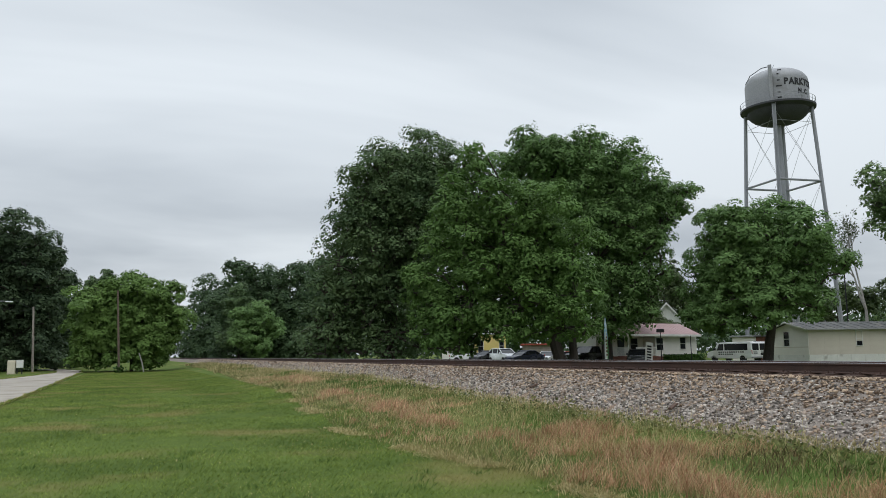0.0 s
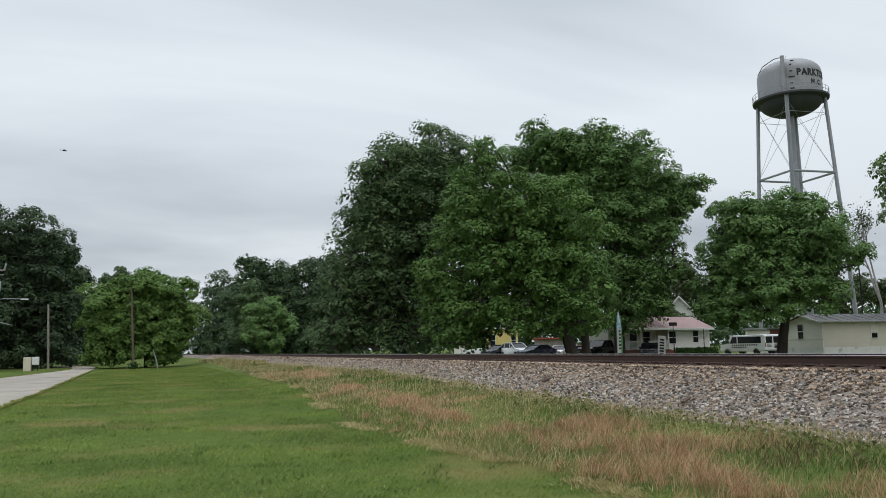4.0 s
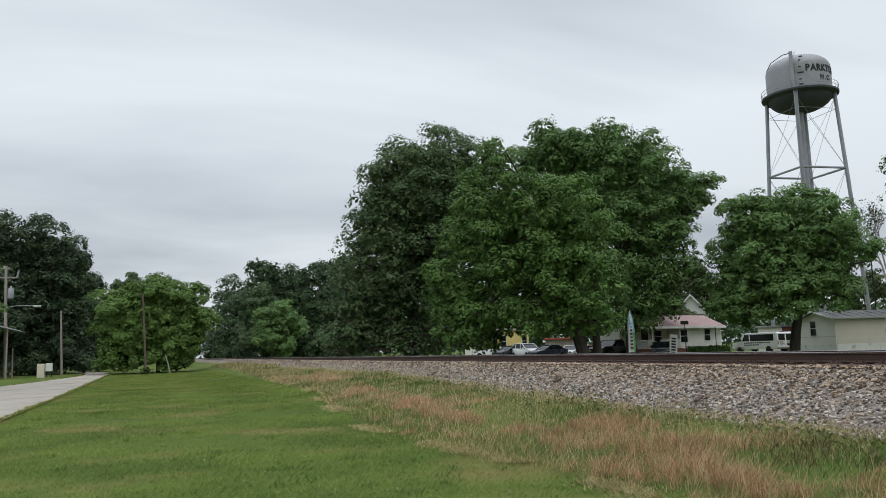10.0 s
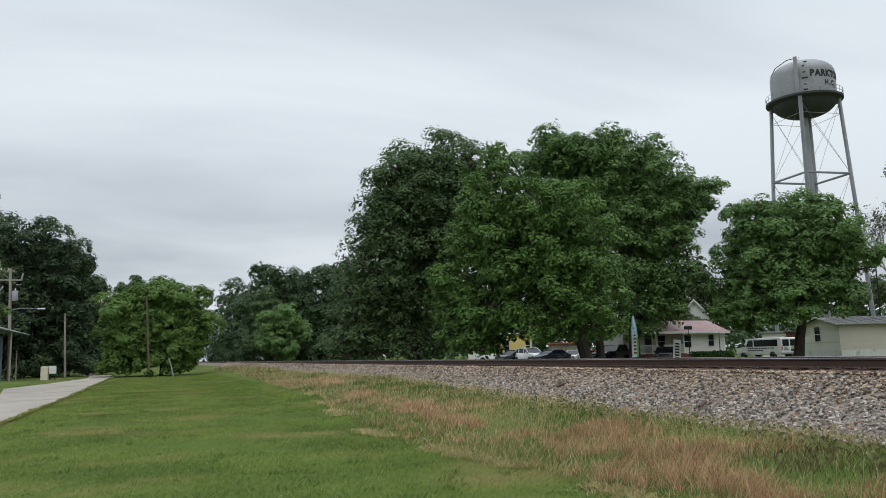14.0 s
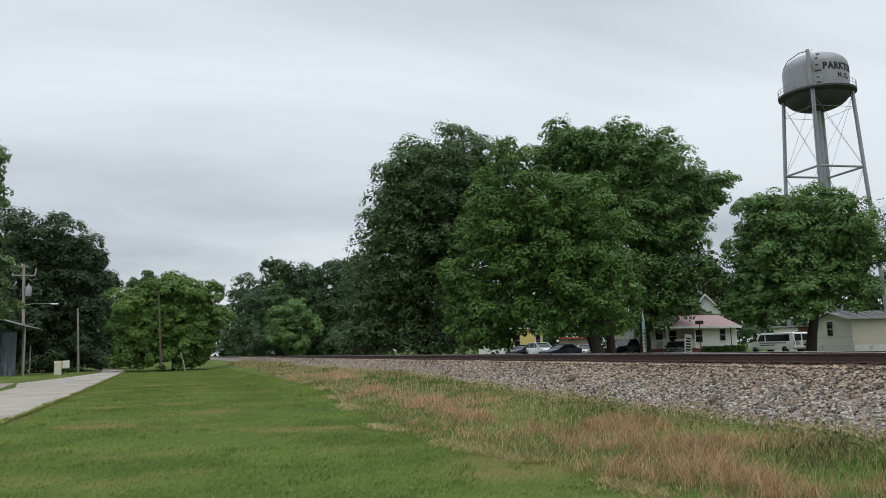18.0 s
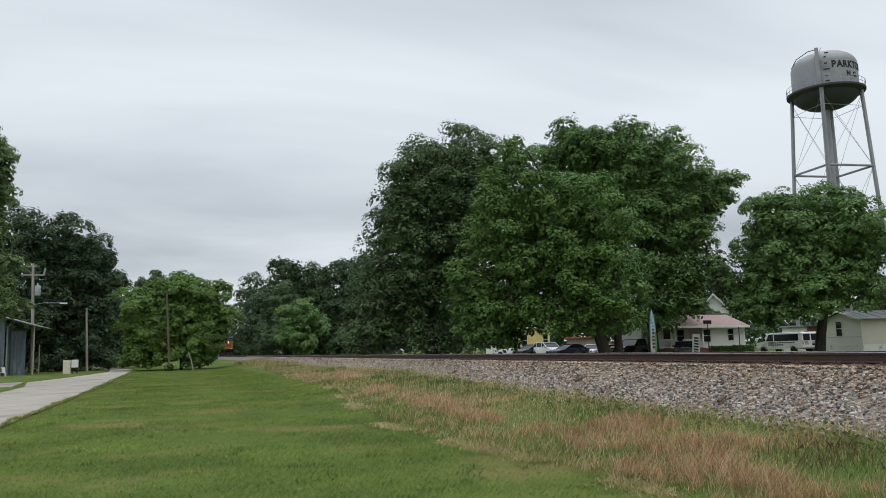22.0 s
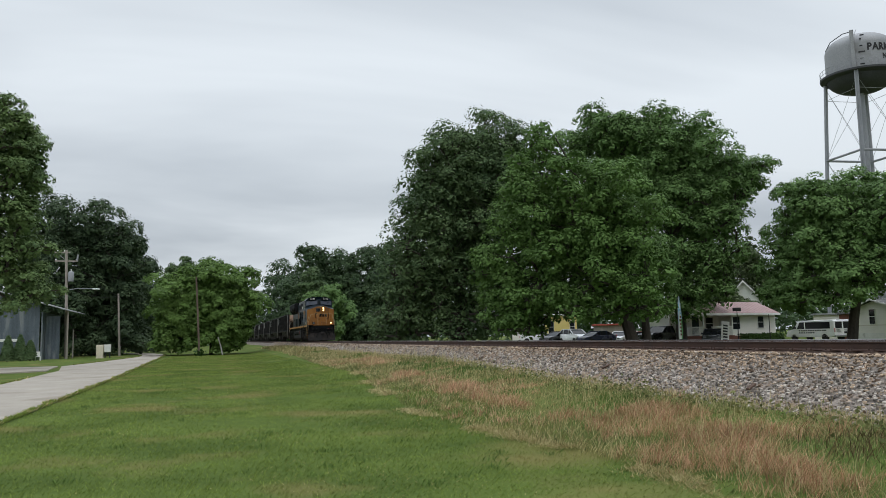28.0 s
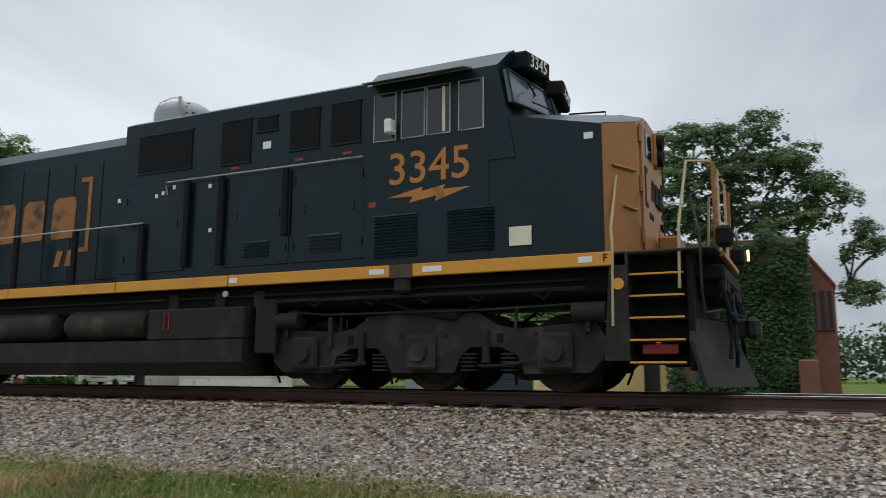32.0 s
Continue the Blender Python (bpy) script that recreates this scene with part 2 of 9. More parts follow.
L_PALE = leafy("pale_leaves", (0.0346, 0.0576, 0.0226), (0.1152, 0.1536, 0.0645))


# ---- building blocks ----
class Shape:
    """Collects vertices and faces of one mesh."""

    def __init__(self):
        self.v, self.f = [], []

    def add(self, verts, faces):
        k = len(self.v)
        self.v += [tuple(p) for p in verts]
        self.f += [tuple(i + k for i in q) for q in faces]
        return self

    def box(self, lo, hi, c=0.0):
        (a, b, d), (e, g, h) = lo, hi
        if c <= 0:
            vs = [(x, y, z) for z in (d, h) for y in (b, g) for x in (a, e)]
            return self.add(vs, [(0, 2, 3, 1), (4, 5, 7, 6), (0, 1, 5, 4), (2, 6, 7, 3), (0, 4, 6, 2), (1, 3, 7, 5)])
        c = min(c, 0.45 * (e - a), 0.45 * (g - b), 0.45 * (h - d))
        vs, idx = [], {}
        for sx in (0, 1):
            for sy in (0, 1):
                for sz in (0, 1):
                    for ax in range(3):
                        p = [(a, e)[sx], (b, g)[sy], (d, h)[sz]]
                        for o in range(3):
                            if o != ax:
                                p[o] += (c, -c)[(sx, sy, sz)[o]]
                        idx[sx, sy, sz, ax] = len(vs)
                        vs.append(p)
        fs = []
        for ax in range(3):
            o1, o2 = [o for o in range(3) if o != ax]
            for s in (0, 1):
                ring = []
                for q1, q2 in ((0, 0), (1, 0), (1, 1), (0, 1)):
                    k = [0, 0, 0]
                    k[ax], k[o1], k[o2] = s, q1, q2
                    ring.append(idx[(*k, ax)])
                fs.append(ring)
            for q1 in (0, 1):
                for q2 in (0, 1):
                    k0, k1 = [0, 0, 0], [0, 0, 0]
                    k0[o1] = k1[o1] = q1
                    k0[o2] = k1[o2] = q2
                    k1[ax] = 1
                    fs.append([idx[(*k0, o1)], idx[(*k1, o1)], idx[(*k1, o2)], idx[(*k0, o2)]])
        for sx in (0, 1):
            for sy in (0, 1):
                for sz in (0, 1):
                    fs.append([idx[sx, sy, sz, ax] for ax in range(3)])
        return self.add(vs, fs)

    def prism(self, poly, lo, hi, axis="y"):
        """A flat outline pushed from lo to hi along an axis; poly in the two other axes, in xyz order."""
        n = len(poly)

        def put(p, q):
            return {"x": (q, p[0], p[1]), "y": (p[0], q, p[1]), "z": (p[0], p[1], q)}[axis]
        vs = [put(p, lo) for p in poly] + [put(p, hi) for p in poly]
        fs = [(i, (i + 1) % n, n + (i + 1) % n, n + i) for i in range(n)]
        return self.add(vs, fs + [tuple(range(n)), tuple(range(2 * n - 1, n - 1, -1))])

    def cyl(self, a, b, r, r2=None, n=12, caps=True):
        a, b = Vector(a), Vector(b)
        r2 = r if r2 is None else r2
        w = (b - a).normalized()
        u = w.orthogonal().normalized()
        t = w.cross(u)
        vs = []
        for p, q in ((a, r), (b, r2)):
            vs += [p + (u * math.cos(6.28318 * i / n) + t * math.sin(6.28318 * i / n)) * q for i in range(n)]
        fs = [(i, (i + 1) % n, n + (i + 1) % n, n + i) for i in range(n)]
        if caps:
            fs += [tuple(range(n - 1, -1, -1)), tuple(range(n, 2 * n))]
        return self.add(vs, fs)

    def pipe(self, pts, r, n=6, r2=None):
        pts = [Vector(p) for p in pts]
        r2 = r if r2 is None else r2
        vs, fs = [], []
        side = None
        for i, p in enumerate(pts):
            w = (pts[min(i + 1, len(pts) - 1)] - pts[max(i - 1, 0)]).normalized()
            side = w.orthogonal().normalized() if side is None else (side - w * side.dot(w)).normalized()
            t = w.cross(side)
            q = r + (r2 - r) * i / max(1, len(pts) - 1)
            vs += [p + (side * math.cos(6.28318 * k / n) + t * math.sin(6.28318 * k / n)) * q for k in range(n)]
        for i in range(len(pts) - 1):
            fs += [(i * n + k, i * n + (k + 1) % n, (i + 1) * n + (k + 1) % n, (i + 1) * n + k) for k in range(n)]
        e = (len(pts) - 1) * n
        return self.add(vs, fs + [tuple(range(n - 1, -1, -1)), tuple(range(e, e + n))])

    def lathe(self, prof, at=(0, 0, 0), n=32, axis="z"):
        vs, fs = [], []
        for r, h in prof:
            for i in range(n):
                c, s = r * math.cos(6.28318 * i / n), r * math.sin(6.28318 * i / n)
                p = {"z": (c, s, h), "x": (h, c, s), "y": (c, h, s)}[axis]
                vs.append((p[0] + at[0], p[1] + at[1], p[2] + at[2]))
        for j in range(len(prof) - 1):
            fs += [(j * n + i, j * n + (i + 1) % n, (j + 1) * n + (i + 1) % n, (j + 1) * n + i) for i in range(n)]
        if prof[0][0] > 0.001:
            fs.append(tuple(range(n - 1, -1, -1)))
        if prof[-1][0] > 0.001:
            e = (len(prof) - 1) * n
            fs.append(tuple(range(e, e + n)))
        return self.add(vs, fs)

    def mesh(self, name, mat, smooth=False):
        me = bpy.data.meshes.new(name)
        me.from_pydata(self.v, [], self.f)
        bm = bmesh.new()
        bm.from_mesh(me)
        bmesh.ops.recalc_face_normals(bm, faces=bm.faces)
        bm.to_mesh(me)
        bm.free()
        me.materials.append(mat)
        if smooth:
            me.shade_smooth()
            me.set_sharp_from_angle(angle=radians(38))
        return me


def part(name, shape, mat, parent=None, label="", smooth=False):
    me = shape if isinstance(shape, bpy.types.Mesh) else shape.mesh(name, mat, smooth)
    ob = new(name, me)
    ob.parent = parent
    if label:
        ob["label"] = label
    return ob


def thing(name, label, category, m=None, group="", kind=""):
    ob = new(name)
    ob.empty_display_size = 0.2
    if m is not None:
        ob.matrix_basis = m
    return tagged(ob, label, category, group, kind)


def raw_mesh(name, verts, faces, mat):
    """A mesh straight from arrays: verts (n, 3), faces (m, k)."""
    me = bpy.data.meshes.new(name)
    k = faces.shape[1]
    me.vertices.add(len(verts))
    me.vertices.foreach_set("co", np.asarray(verts, np.float32).ravel())
    me.loops.add(faces.size)
    me.loops.foreach_set("vertex_index", np.asarray(faces, np.int32).ravel())
    me.polygons.add(len(faces))
    me.polygons.foreach_set("loop_start", np.arange(0, faces.size, k, dtype=np.int32))
    me.update(calc_edges=True)
    me.materials.append(mat)
    return me


def text_mesh(body, size, depth=0.004, spacing=1.0, weight=0.0):
    cu = bpy.data.curves.new("lettering", "FONT")
    cu.body, cu.size, cu.extrude, cu.align_x, cu.align_y, cu.space_character = body, size, depth, "CENTER", "CENTER", spacing
    cu.resolution_u, cu.offset = 3, weight * size
    ob = bpy.data.objects.new("lettering", cu)
    scene.collection.objects.link(ob)
    me = bpy.data.meshes.new_from_object(ob.evaluated_get(bpy.context.evaluated_depsgraph_get()))
    bpy.data.objects.remove(ob)
    bpy.data.curves.remove(cu)
    return me


# ---- ground ----
RAIL_TOP, TRACK_X, GAUGE = 1.313, 11.93, 1.507


def smooth_step(a, b, v):
    k = np.clip((v - a) / (b - a), 0, 1)
    return k * k * (3 - 2 * k)


def toe(y):
    """Where the ballast meets the grass: across the track, and height."""
    k = smooth_step(10, 34, y)
    return 8.75 + 0.8 * k, 0.27 + 0.30 * k


def ground_z(x, y):
    tx, tz = toe(y)
    near = tz * smooth_step(3.2, 1.0 * tx, x)
    far = 0.50 - 0.38 * smooth_step(34, 52, x)
    return np.where(x < tx + 0.25, near, np.where(x > 15.5, far, tz * 0.9 - 0.05))


def ground():
    xs = np.unique(np.concatenate([np.linspace(-3000, -200, 12), np.linspace(-200, -20, 24), np.arange(-20, 20.01, 0.5), np.linspace(20, 160, 40), np.linspace(160, 3000, 14)]))
    ys = np.unique(np.concatenate([np.linspace(-3000, -60, 14), np.linspace(-60, -8, 14), np.arange(-8, 60.01, 0.75), np.linspace(60, 240, 60), np.linspace(240, 3500, 16)]))
    gx, gy = np.meshgrid(xs, ys)
    gz = ground_z(gx, gy)
    near = (np.abs(gx) < 60) & (gy < 150)
    bumps = np.array([noise.noise((x * 0.35, y * 0.35, 0)) * 0.035 if k else 0 for x, y, k in zip(gx.ravel(), gy.ravel(), near.ravel())]).reshape(gx.shape)
    gz = gz + bumps * ((gx < 8) | (gx > 17))
    n, m = gx.shape
    i = (np.arange(n - 1)[:, None] * m + np.arange(m - 1)[None]).ravel()
    me = raw_mesh("ground", np.stack([gx, gy, gz], -1).reshape(-1, 3), np.stack([i, i + 1, i + m + 1, i + m], 1), M_LAWN)
    me.shade_smooth()
    ob = new("ground", me)
    tagged(ob, "flat green mown lawn with yellowed patches beside the railway", "lawn", kind="structure")


ground()


def strip(name, rows, z, mat, label, category):
    """A paved sheet between left and right edges given along its length."""
    sh = Shape()
    for (l0, y0, r0, q0), (l1, y1, r1, q1) in zip(rows, rows[1:]):
        n = 4
        for k in range(n):
            a, b = k / n, (k + 1) / n
            pts = [(l0 + (r0 - l0) * a, y0 + (q0 - y0) * a), (l0 + (r0 - l0) * b, y0 + (q0 - y0) * b), (l1 + (r1 - l1) * b, y1 + (q1 - y1) * b), (l1 + (r1 - l1) * a, y1 + (q1 - y1) * a)]
            sh.add([(x, y, z) for x, y in pts] + [(x, y, z - 0.12) for x, y in pts], [(0, 1, 2, 3), (7, 6, 5, 4), (0, 4, 5, 1), (1, 5, 6, 2), (2, 6, 7, 3), (3, 7, 4, 0)])
    ob = part(name, sh, mat)
    return tagged(ob, label, category, kind="structure")


strip("road", [(-7.4, -30, -3.9, -30), (-7.6, 20, -3.95, 20), (-7.8, 36, -3.95, 36), (-8.3, 50, -4.1, 50), (-9.8, 60, -4.3, 60), (-8.6, 72, -4.45, 72), (-7.9, 82, -4.6, 82), (-7.3, 92, -4.7, 92), (-8.3, 108, -5.6, 108), (-13, 126, -10, 128)], 0.05, M_ROAD,
      "pale worn concrete lane along the edge of the lawn", "road")
strip("driveway", [(-30, 33, -30, 60), (-15, 44, -15, 61), (-9.2, 51.5, -10.2, 61)], 0.045, M_ROAD, "pale concrete driveway that joins the lane", "road")


# ---- railway ----
def track():
    base = thing("railway_track", "single rusty railway track on a grey ballast bank", "railway track", kind="structure")
    ys = np.concatenate([np.arange(-60, 70, 2.5), np.arange(70, 1000, 15)])
    sh = Shape()
    rows = []
    for y in ys:
        tx, tz = toe(y)
        top = RAIL_TOP - 0.235
        rows.append([(tx - 0.15, y, tz - 0.10), (tx + 0.25, y, tz + 0.10), (10.2, y, top - 0.03), (10.45, y, top), (13.4, y, top), (13.8, y, top - 0.06), (15.6, y, 0.35)])
    k = len(rows[0])
    sh.add([p for r in rows for p in r], [(i * k + j, i * k + j + 1, (i + 1) * k + j + 1, (i + 1) * k + j) for i in range(len(rows) - 1) for j in range(k - 1)])
    part("ballast_bed", sh, M_BED, base, "bank of crushed grey stone")
    prof = [(-0.075, -0.175), (0.075, -0.175), (0.075, -0.165), (0.012, -0.145), (0.012, -0.045), (0.036, -0.035), (0.036, -0.004), (-0.036, -0.004), (-0.036, -0.035), (-0.012, -0.045), (-0.012, -0.145), (-0.075, -0.165)]
    for s in (-1, 1):
        x = TRACK_X + s * GAUGE / 2
        rail = part("rail", Shape().prism([(x + a, RAIL_TOP + b) for a, b in prof], -60, 1000), M_RAIL, base, "rusty steel rail with a polished head")
        part("rail_head", Shape().prism([(x - 0.034, RAIL_TOP - 0.004), (x + 0.034, RAIL_TOP - 0.004), (x + 0.028, RAIL_TOP), (x - 0.028, RAIL_TOP)], -60, 1000), M_RAILTOP, rail, "shiny worn running surface")
    tie = Shape().box((-1.30, -0.115, -0.178), (1.30, 0.115, 0.0), 0.015).mesh("tie", M_TIE)
    plate = Shape().box((-0.19, -0.09, 0), (0.19, 0.09, 0.02), 0.004)
    for a in (-0.13, 0.13):
        for b in (-0.06, 0.06):
            plate.box((a - 0.012, b - 0.012, 0.02), (a + 0.012, b + 0.012, 0.06), 0.004)
    plate = plate.mesh("tie_plate", M_RAIL)
    rng = random.Random(4)
    top = RAIL_TOP - 0.195
    for i in range(150):
        t = part("tie", tie, M_TIE, base)
        y = -9 + i * 0.5
        t.matrix_basis = pose(TRACK_X + rng.uniform(-0.05, 0.05), y, top + rng.uniform(-0.012, 0.006), rng.uniform(-0.6, 0.6), 0, rng.uniform(-1.2, 1.2))
        for s in (-1, 1):
            p = part("tie_plate", plate, M_RAIL, base)
            p.matrix_basis = pose(TRACK_X + s * GAUGE / 2, y, top)
    rest = Shape()
    for y in list(np.arange(-60, -9.3, 0.5)) + list(np.arange(66, 200, 0.5)):
        rest.box((TRACK_X - 1.3, y - 0.115, top - 0.178), (TRACK_X + 1.3, y + 0.115, top))
    tagged(part("far_ties", rest, M_TIE, base), kind="stuff")
    # stones of the bank
    rng = np.random.default_rng(3)
    n = 68000
    y = -3 + 50 * rng.random(n) ** 1.6
    y[54000:] = 42 + 90 * rng.random(14000) ** 1.5
    k = rng.random(n)
    tx, tz = toe(y)
    crest = RAIL_TOP - 0.235
    x = tx - 0.1 + k * (10.75 - tx)
    slope_end = 10.2
    z = np.where(x < slope_end, tz + 0.10 + (crest - 0.03 - tz - 0.10) * np.clip((x - tx - 0.25) / (slope_end - tx - 0.25), -0.15, 1), crest)
    stray = rng.random(n) < 0.02
    x = np.where(stray, tx - 0.5 * rng.random(n) ** 2, x)
    z = np.where(stray, tz + 0.01, z)
    r = 0.0115 + 0.0185 * rng.random(n) ** 1.8 + 0.00035 * np.clip(y, 0, 60) + 0.0006 * np.clip(y - 42, 0, 90)
    cube_v = np.array([(-1, -1, -1), (1, -1, -1), (1, 1, -1), (-1, 1, -1), (-1, -1, 1), (1, -1, 1), (1, 1, 1), (-1, 1, 1)]) * 0.78
    cube_f = np.array([(4, 5, 6, 7), (0, 1, 5, 4), (1, 2, 6, 5), (2, 3, 7, 6), (3, 0, 4, 7)])
    shape = cube_v[None] * (1 + 0.9 * (rng.random((n, 8, 3)) - 0.5)) * (np.array([0.75, 0.58, 0.34]) + np.array([0.5, 0.45, 0.40]) * rng.random((n, 1, 3)))
    a, b = 6.283 * rng.random(n), rng.normal(0, 0.6, n)
    ca, sa, cb, sb = np.cos(a), np.sin(a), np.cos(b), np.sin(b)
    zero, one = np.zeros(n), np.ones(n)
    ra = np.stack([np.stack([ca, -sa, zero], -1), np.stack([sa, ca, zero], -1), np.stack([zero, zero, one], -1)], 1)
    rb = np.stack([np.stack([one, zero, zero], -1), np.stack([zero, cb, -sb], -1), np.stack([zero, sb, cb], -1)], 1)
    pts = np.einsum("nij,njk,nlk->nli", ra, rb, shape) * r[:, None, None] + np.stack([x, y, z + r * (0.1 + 0.6 * rng.random(n))], -1)[:, None]
    # rust and brake dust stain the upper stones, the lower ones stay pale
    tan = rng.random(n) < 0.12 + 0.80 * smooth_step(0.25, 0.85, (x - tx) / (10.6 - tx))
    for name, pick, mat, label in (("ballast_stones", ~tan, M_STONE, "loose angular grey stones"), ("rusty_stones", tan, M_STONE_TAN, "loose stones stained brown below the rail")):
        m = int(pick.sum())
        faces = (cube_f[None] + 8 * np.arange(m)[:, None, None]).reshape(-1, 4)
        tagged(part(name, raw_mesh(name, pts[pick].reshape(-1, 3), faces, mat), mat, base, label), kind="stuff")


track()


# ---- trees ----
def leaves(name, centres, out, size, mat, rng, up=0.6, spread=0.5, along=None):
    """Small folded leaf sprays, mostly facing up and out of the crown and pointing along their twig where there is one."""
    n = len(centres)
    nrm = out + rng.normal(0, spread, (n, 3)) + np.array([0, 0, up])
    nrm /= np.linalg.norm(nrm, axis=1, keepdims=True) + 1e-9
    t = rng.normal(0, 1, (n, 3))
    if along is not None:
        t = 0.55 * t + along / (np.linalg.norm(along, axis=1, keepdims=True) + 1e-9)
    t -= nrm * np.einsum("ij,ij->i", t, nrm)[:, None]
    t /= np.linalg.norm(t, axis=1, keepdims=True) + 1e-9
    b = np.cross(nrm, t)
    s = size * (0.55 + 0.9 * rng.random((n, 1)))
    w = s * (0.45 + 0.35 * rng.random((n, 1)))
    fold = nrm * s * 0.25
    v = np.stack([centres - t * s, centres + b * w * 0.9 - fold, centres + t * s - fold * 0.6, centres - b * w - fold * 0.5], 1)
    # each spray is two triangles that meet along the rib
    k = 4 * np.arange(n)[:, None]
    f = np.concatenate([k + np.array([[0, 1, 2]]), k + np.array([[0, 2, 3]])], 1).reshape(-1, 3)
    return raw_mesh(name, v.reshape(-1, 3), f, mat)


def limb_path(a, b, rng, sag=0.12):
    """A crooked line from a to b that starts off upright and bends over."""
    a, b = np.array(a), np.array(b)
    gap = np.linalg.norm(b - a)
    m1 = a * 0.68 + b * 0.32 + rng.normal(0, 0.05, 3) * gap + np.array([0, 0, sag * gap])
    m2 = a * 0.32 + b * 0.68 + rng.normal(0, 0.06, 3) * gap + np.array([0, 0, sag * 0.8 * gap])
    return [a, m1, m2, b]


def tree(kind, at, lobes, label, mat, seed, leaf=0.14, density=1.0, depth=0.8, trunk=0.35, bark=None, clump=0.8, gz=None, flat=0.86, category="tree", fork=0.32, limbs=True, swell=0.88, cover=1.3, fill=False, core=1.0, shelf=0.74, boughs=5, ragged=0.22, count=50000, stem=0.0):
    """Trunk, branching limbs and a crown of leaf sprays: lobes are (across, height, radius), across at right angles to the line from the path's start."""
    rng = np.random.default_rng(seed)
    bx, by = at
    gz = float(ground_z(np.array(bx), np.array(by))) if gz is None else gz
    d = np.array([bx, by]) / math.hypot(bx, by)
    ob = thing(kind, label, category, Matrix.Translation((bx, by, gz)))
    cen, rad, front = [], [], []
    lobes = [(u, z, r * swell) for u, z, r in lobes]
    if fill:
        extra = []
        for i, (u0, z0, r0) in enumerate(lobes):
            for u1, z1, r1 in lobes[:i]:
                gap = math.hypot(u1 - u0, z1 - z0)
                if 0.9 * (r0 + r1) < gap < 1.5 * (r0 + r1):
                    extra.append(((u0 + u1) / 2, (z0 + z1) / 2 - 0.15 * min(r0, r1), 0.34 * (r0 + r1)))
        lobes = lobes + extra
    half = max(abs(u) + r for u, z, r in lobes)
    for u, z, r in lobes:
        room = math.sqrt(max(0.0, 1 - (u / (half + 0.01)) ** 2)) * half * depth
        for k in range(3 if room > r * 1.3 else 2 if room > r * 0.6 else 1):
            w = (0, -1, 1)[k] * max(0.0, room - r * 0.6) * rng.uniform(0.6, 1.0)
            shrink = 1.0 if k == 0 else rng.uniform(0.75, 0.95)
            cen.append((u * d[1] + w * d[0], -u * d[0] + w * d[1], z - gz - (0 if k == 0 else 0.35 * r)))
            rad.append(r * shrink)
            front.append(k < 2)
    cen, rad = np.array(cen), np.array(rad)
    pts, outs, grow, sizes, twigs = [], [], [], [], []
    for i, (c, r) in enumerate(zip(cen, rad)):
        cr = clump * (0.7 + 0.15 * min(r, 2.5))
        # boughs stand out of the lobe like shelves, with dark gaps between, and bear their tufts on the upper side
        nb = boughs if front[i] else boughs // 2
        bd = rng.normal(0, 1, (nb, 3)) + np.array([0, 0, 0.25])
        bd /= np.linalg.norm(bd, axis=1, keepdims=True)
        bs = r * rng.uniform(0.40, 0.66, nb)
        m = max(6, int(cover * 6.0 * (r / cr) ** 2 * nb / 7))
        pick = rng.integers(0, nb, m)
        q = rng.normal(0, 1, (m, 3))
        q /= np.linalg.norm(q, axis=1, keepdims=True)
        q[:, 2] = np.where(q[:, 2] < -0.1, -q[:, 2], q[:, 2])
        sub = c + (bd * (r * rng.uniform(0.56, 0.80, (nb, 1))))[pick] + q * bs[pick][:, None] * np.array([1, 1, shelf])
        dirs = q * np.array([1, 1, 1.3]) + 0.35 * bd[pick] + np.array([0, 0, 0.25])
        dirs /= np.linalg.norm(dirs, axis=1, keepdims=True)
        size = cr * rng.uniform(0.45, 1.15, m)
        # each tuft is a close dome of leaves with a few twigs that stick out of it; on the side away from the path the leaves are larger and fewer
        away = dirs[:, 0] * d[0] + dirs[:, 1] * d[1] > 0.35
        lf = np.where(away | (not front[i]), 1.9, 1.0) * leaf
        n = np.maximum(8, density * 3.0 * (size / lf) ** 2).astype(int)
        own = np.repeat(np.arange(m), n)
        v = rng.normal(0, 1, (len(own), 3))
        v /= np.linalg.norm(v, axis=1, keepdims=True)
        along = np.einsum("ij,ij->i", v, dirs[own])
        low = along < -0.1
        v[low] -= dirs[own][low] * (2 * along[low])[:, None]
        spike = 1.0 + ragged * np.abs(rng.normal(0, 1, m * 9))[own * 9 + rng.integers(0, 9, len(own))] * (rng.random(len(own)) < 0.30)
        p = sub[own] + v * (size[own] * (0.70 + 0.22 * rng.random(len(own))) * spike)[:, None] * np.array([1.1, 1.1, flat])
        pts.append(p)
        outs.append(0.95 * v + 0.25 * dirs[own])
        grow.append(v + rng.normal(0, 0.6, v.shape) + np.array([0, 0, 0.4]))
        sizes.append(lf[own] * (0.8 + 0.4 * rng.random(len(own))))
        # older shaded leaves inside close the crown
        k = max(12, int(core * 3.2 * (r / (2.0 * leaf)) ** 2 * (1.0 if front[i] else 0.6)))
        v = rng.normal(0, 1, (k, 3))
        v *= (r * 0.66 * rng.random(k) ** 0.45 / np.linalg.norm(v, axis=1))[:, None]
        pts.append(c + v)
        outs.append(rng.normal(0, 0.7, (k, 3)))
        grow.append(rng.normal(0, 1, (k, 3)))
        sizes.append(leaf * 1.7 * (0.7 + 0.6 * rng.random(k)))
        twigs.append(sub[:: max(1, m // 6)])
    pts, outs, grow, sizes = (np.concatenate(k) for k in (pts, outs, grow, sizes))
    keep = (pts[:, 2] > 0.15) & (rng.random(len(pts)) < count / len(pts))
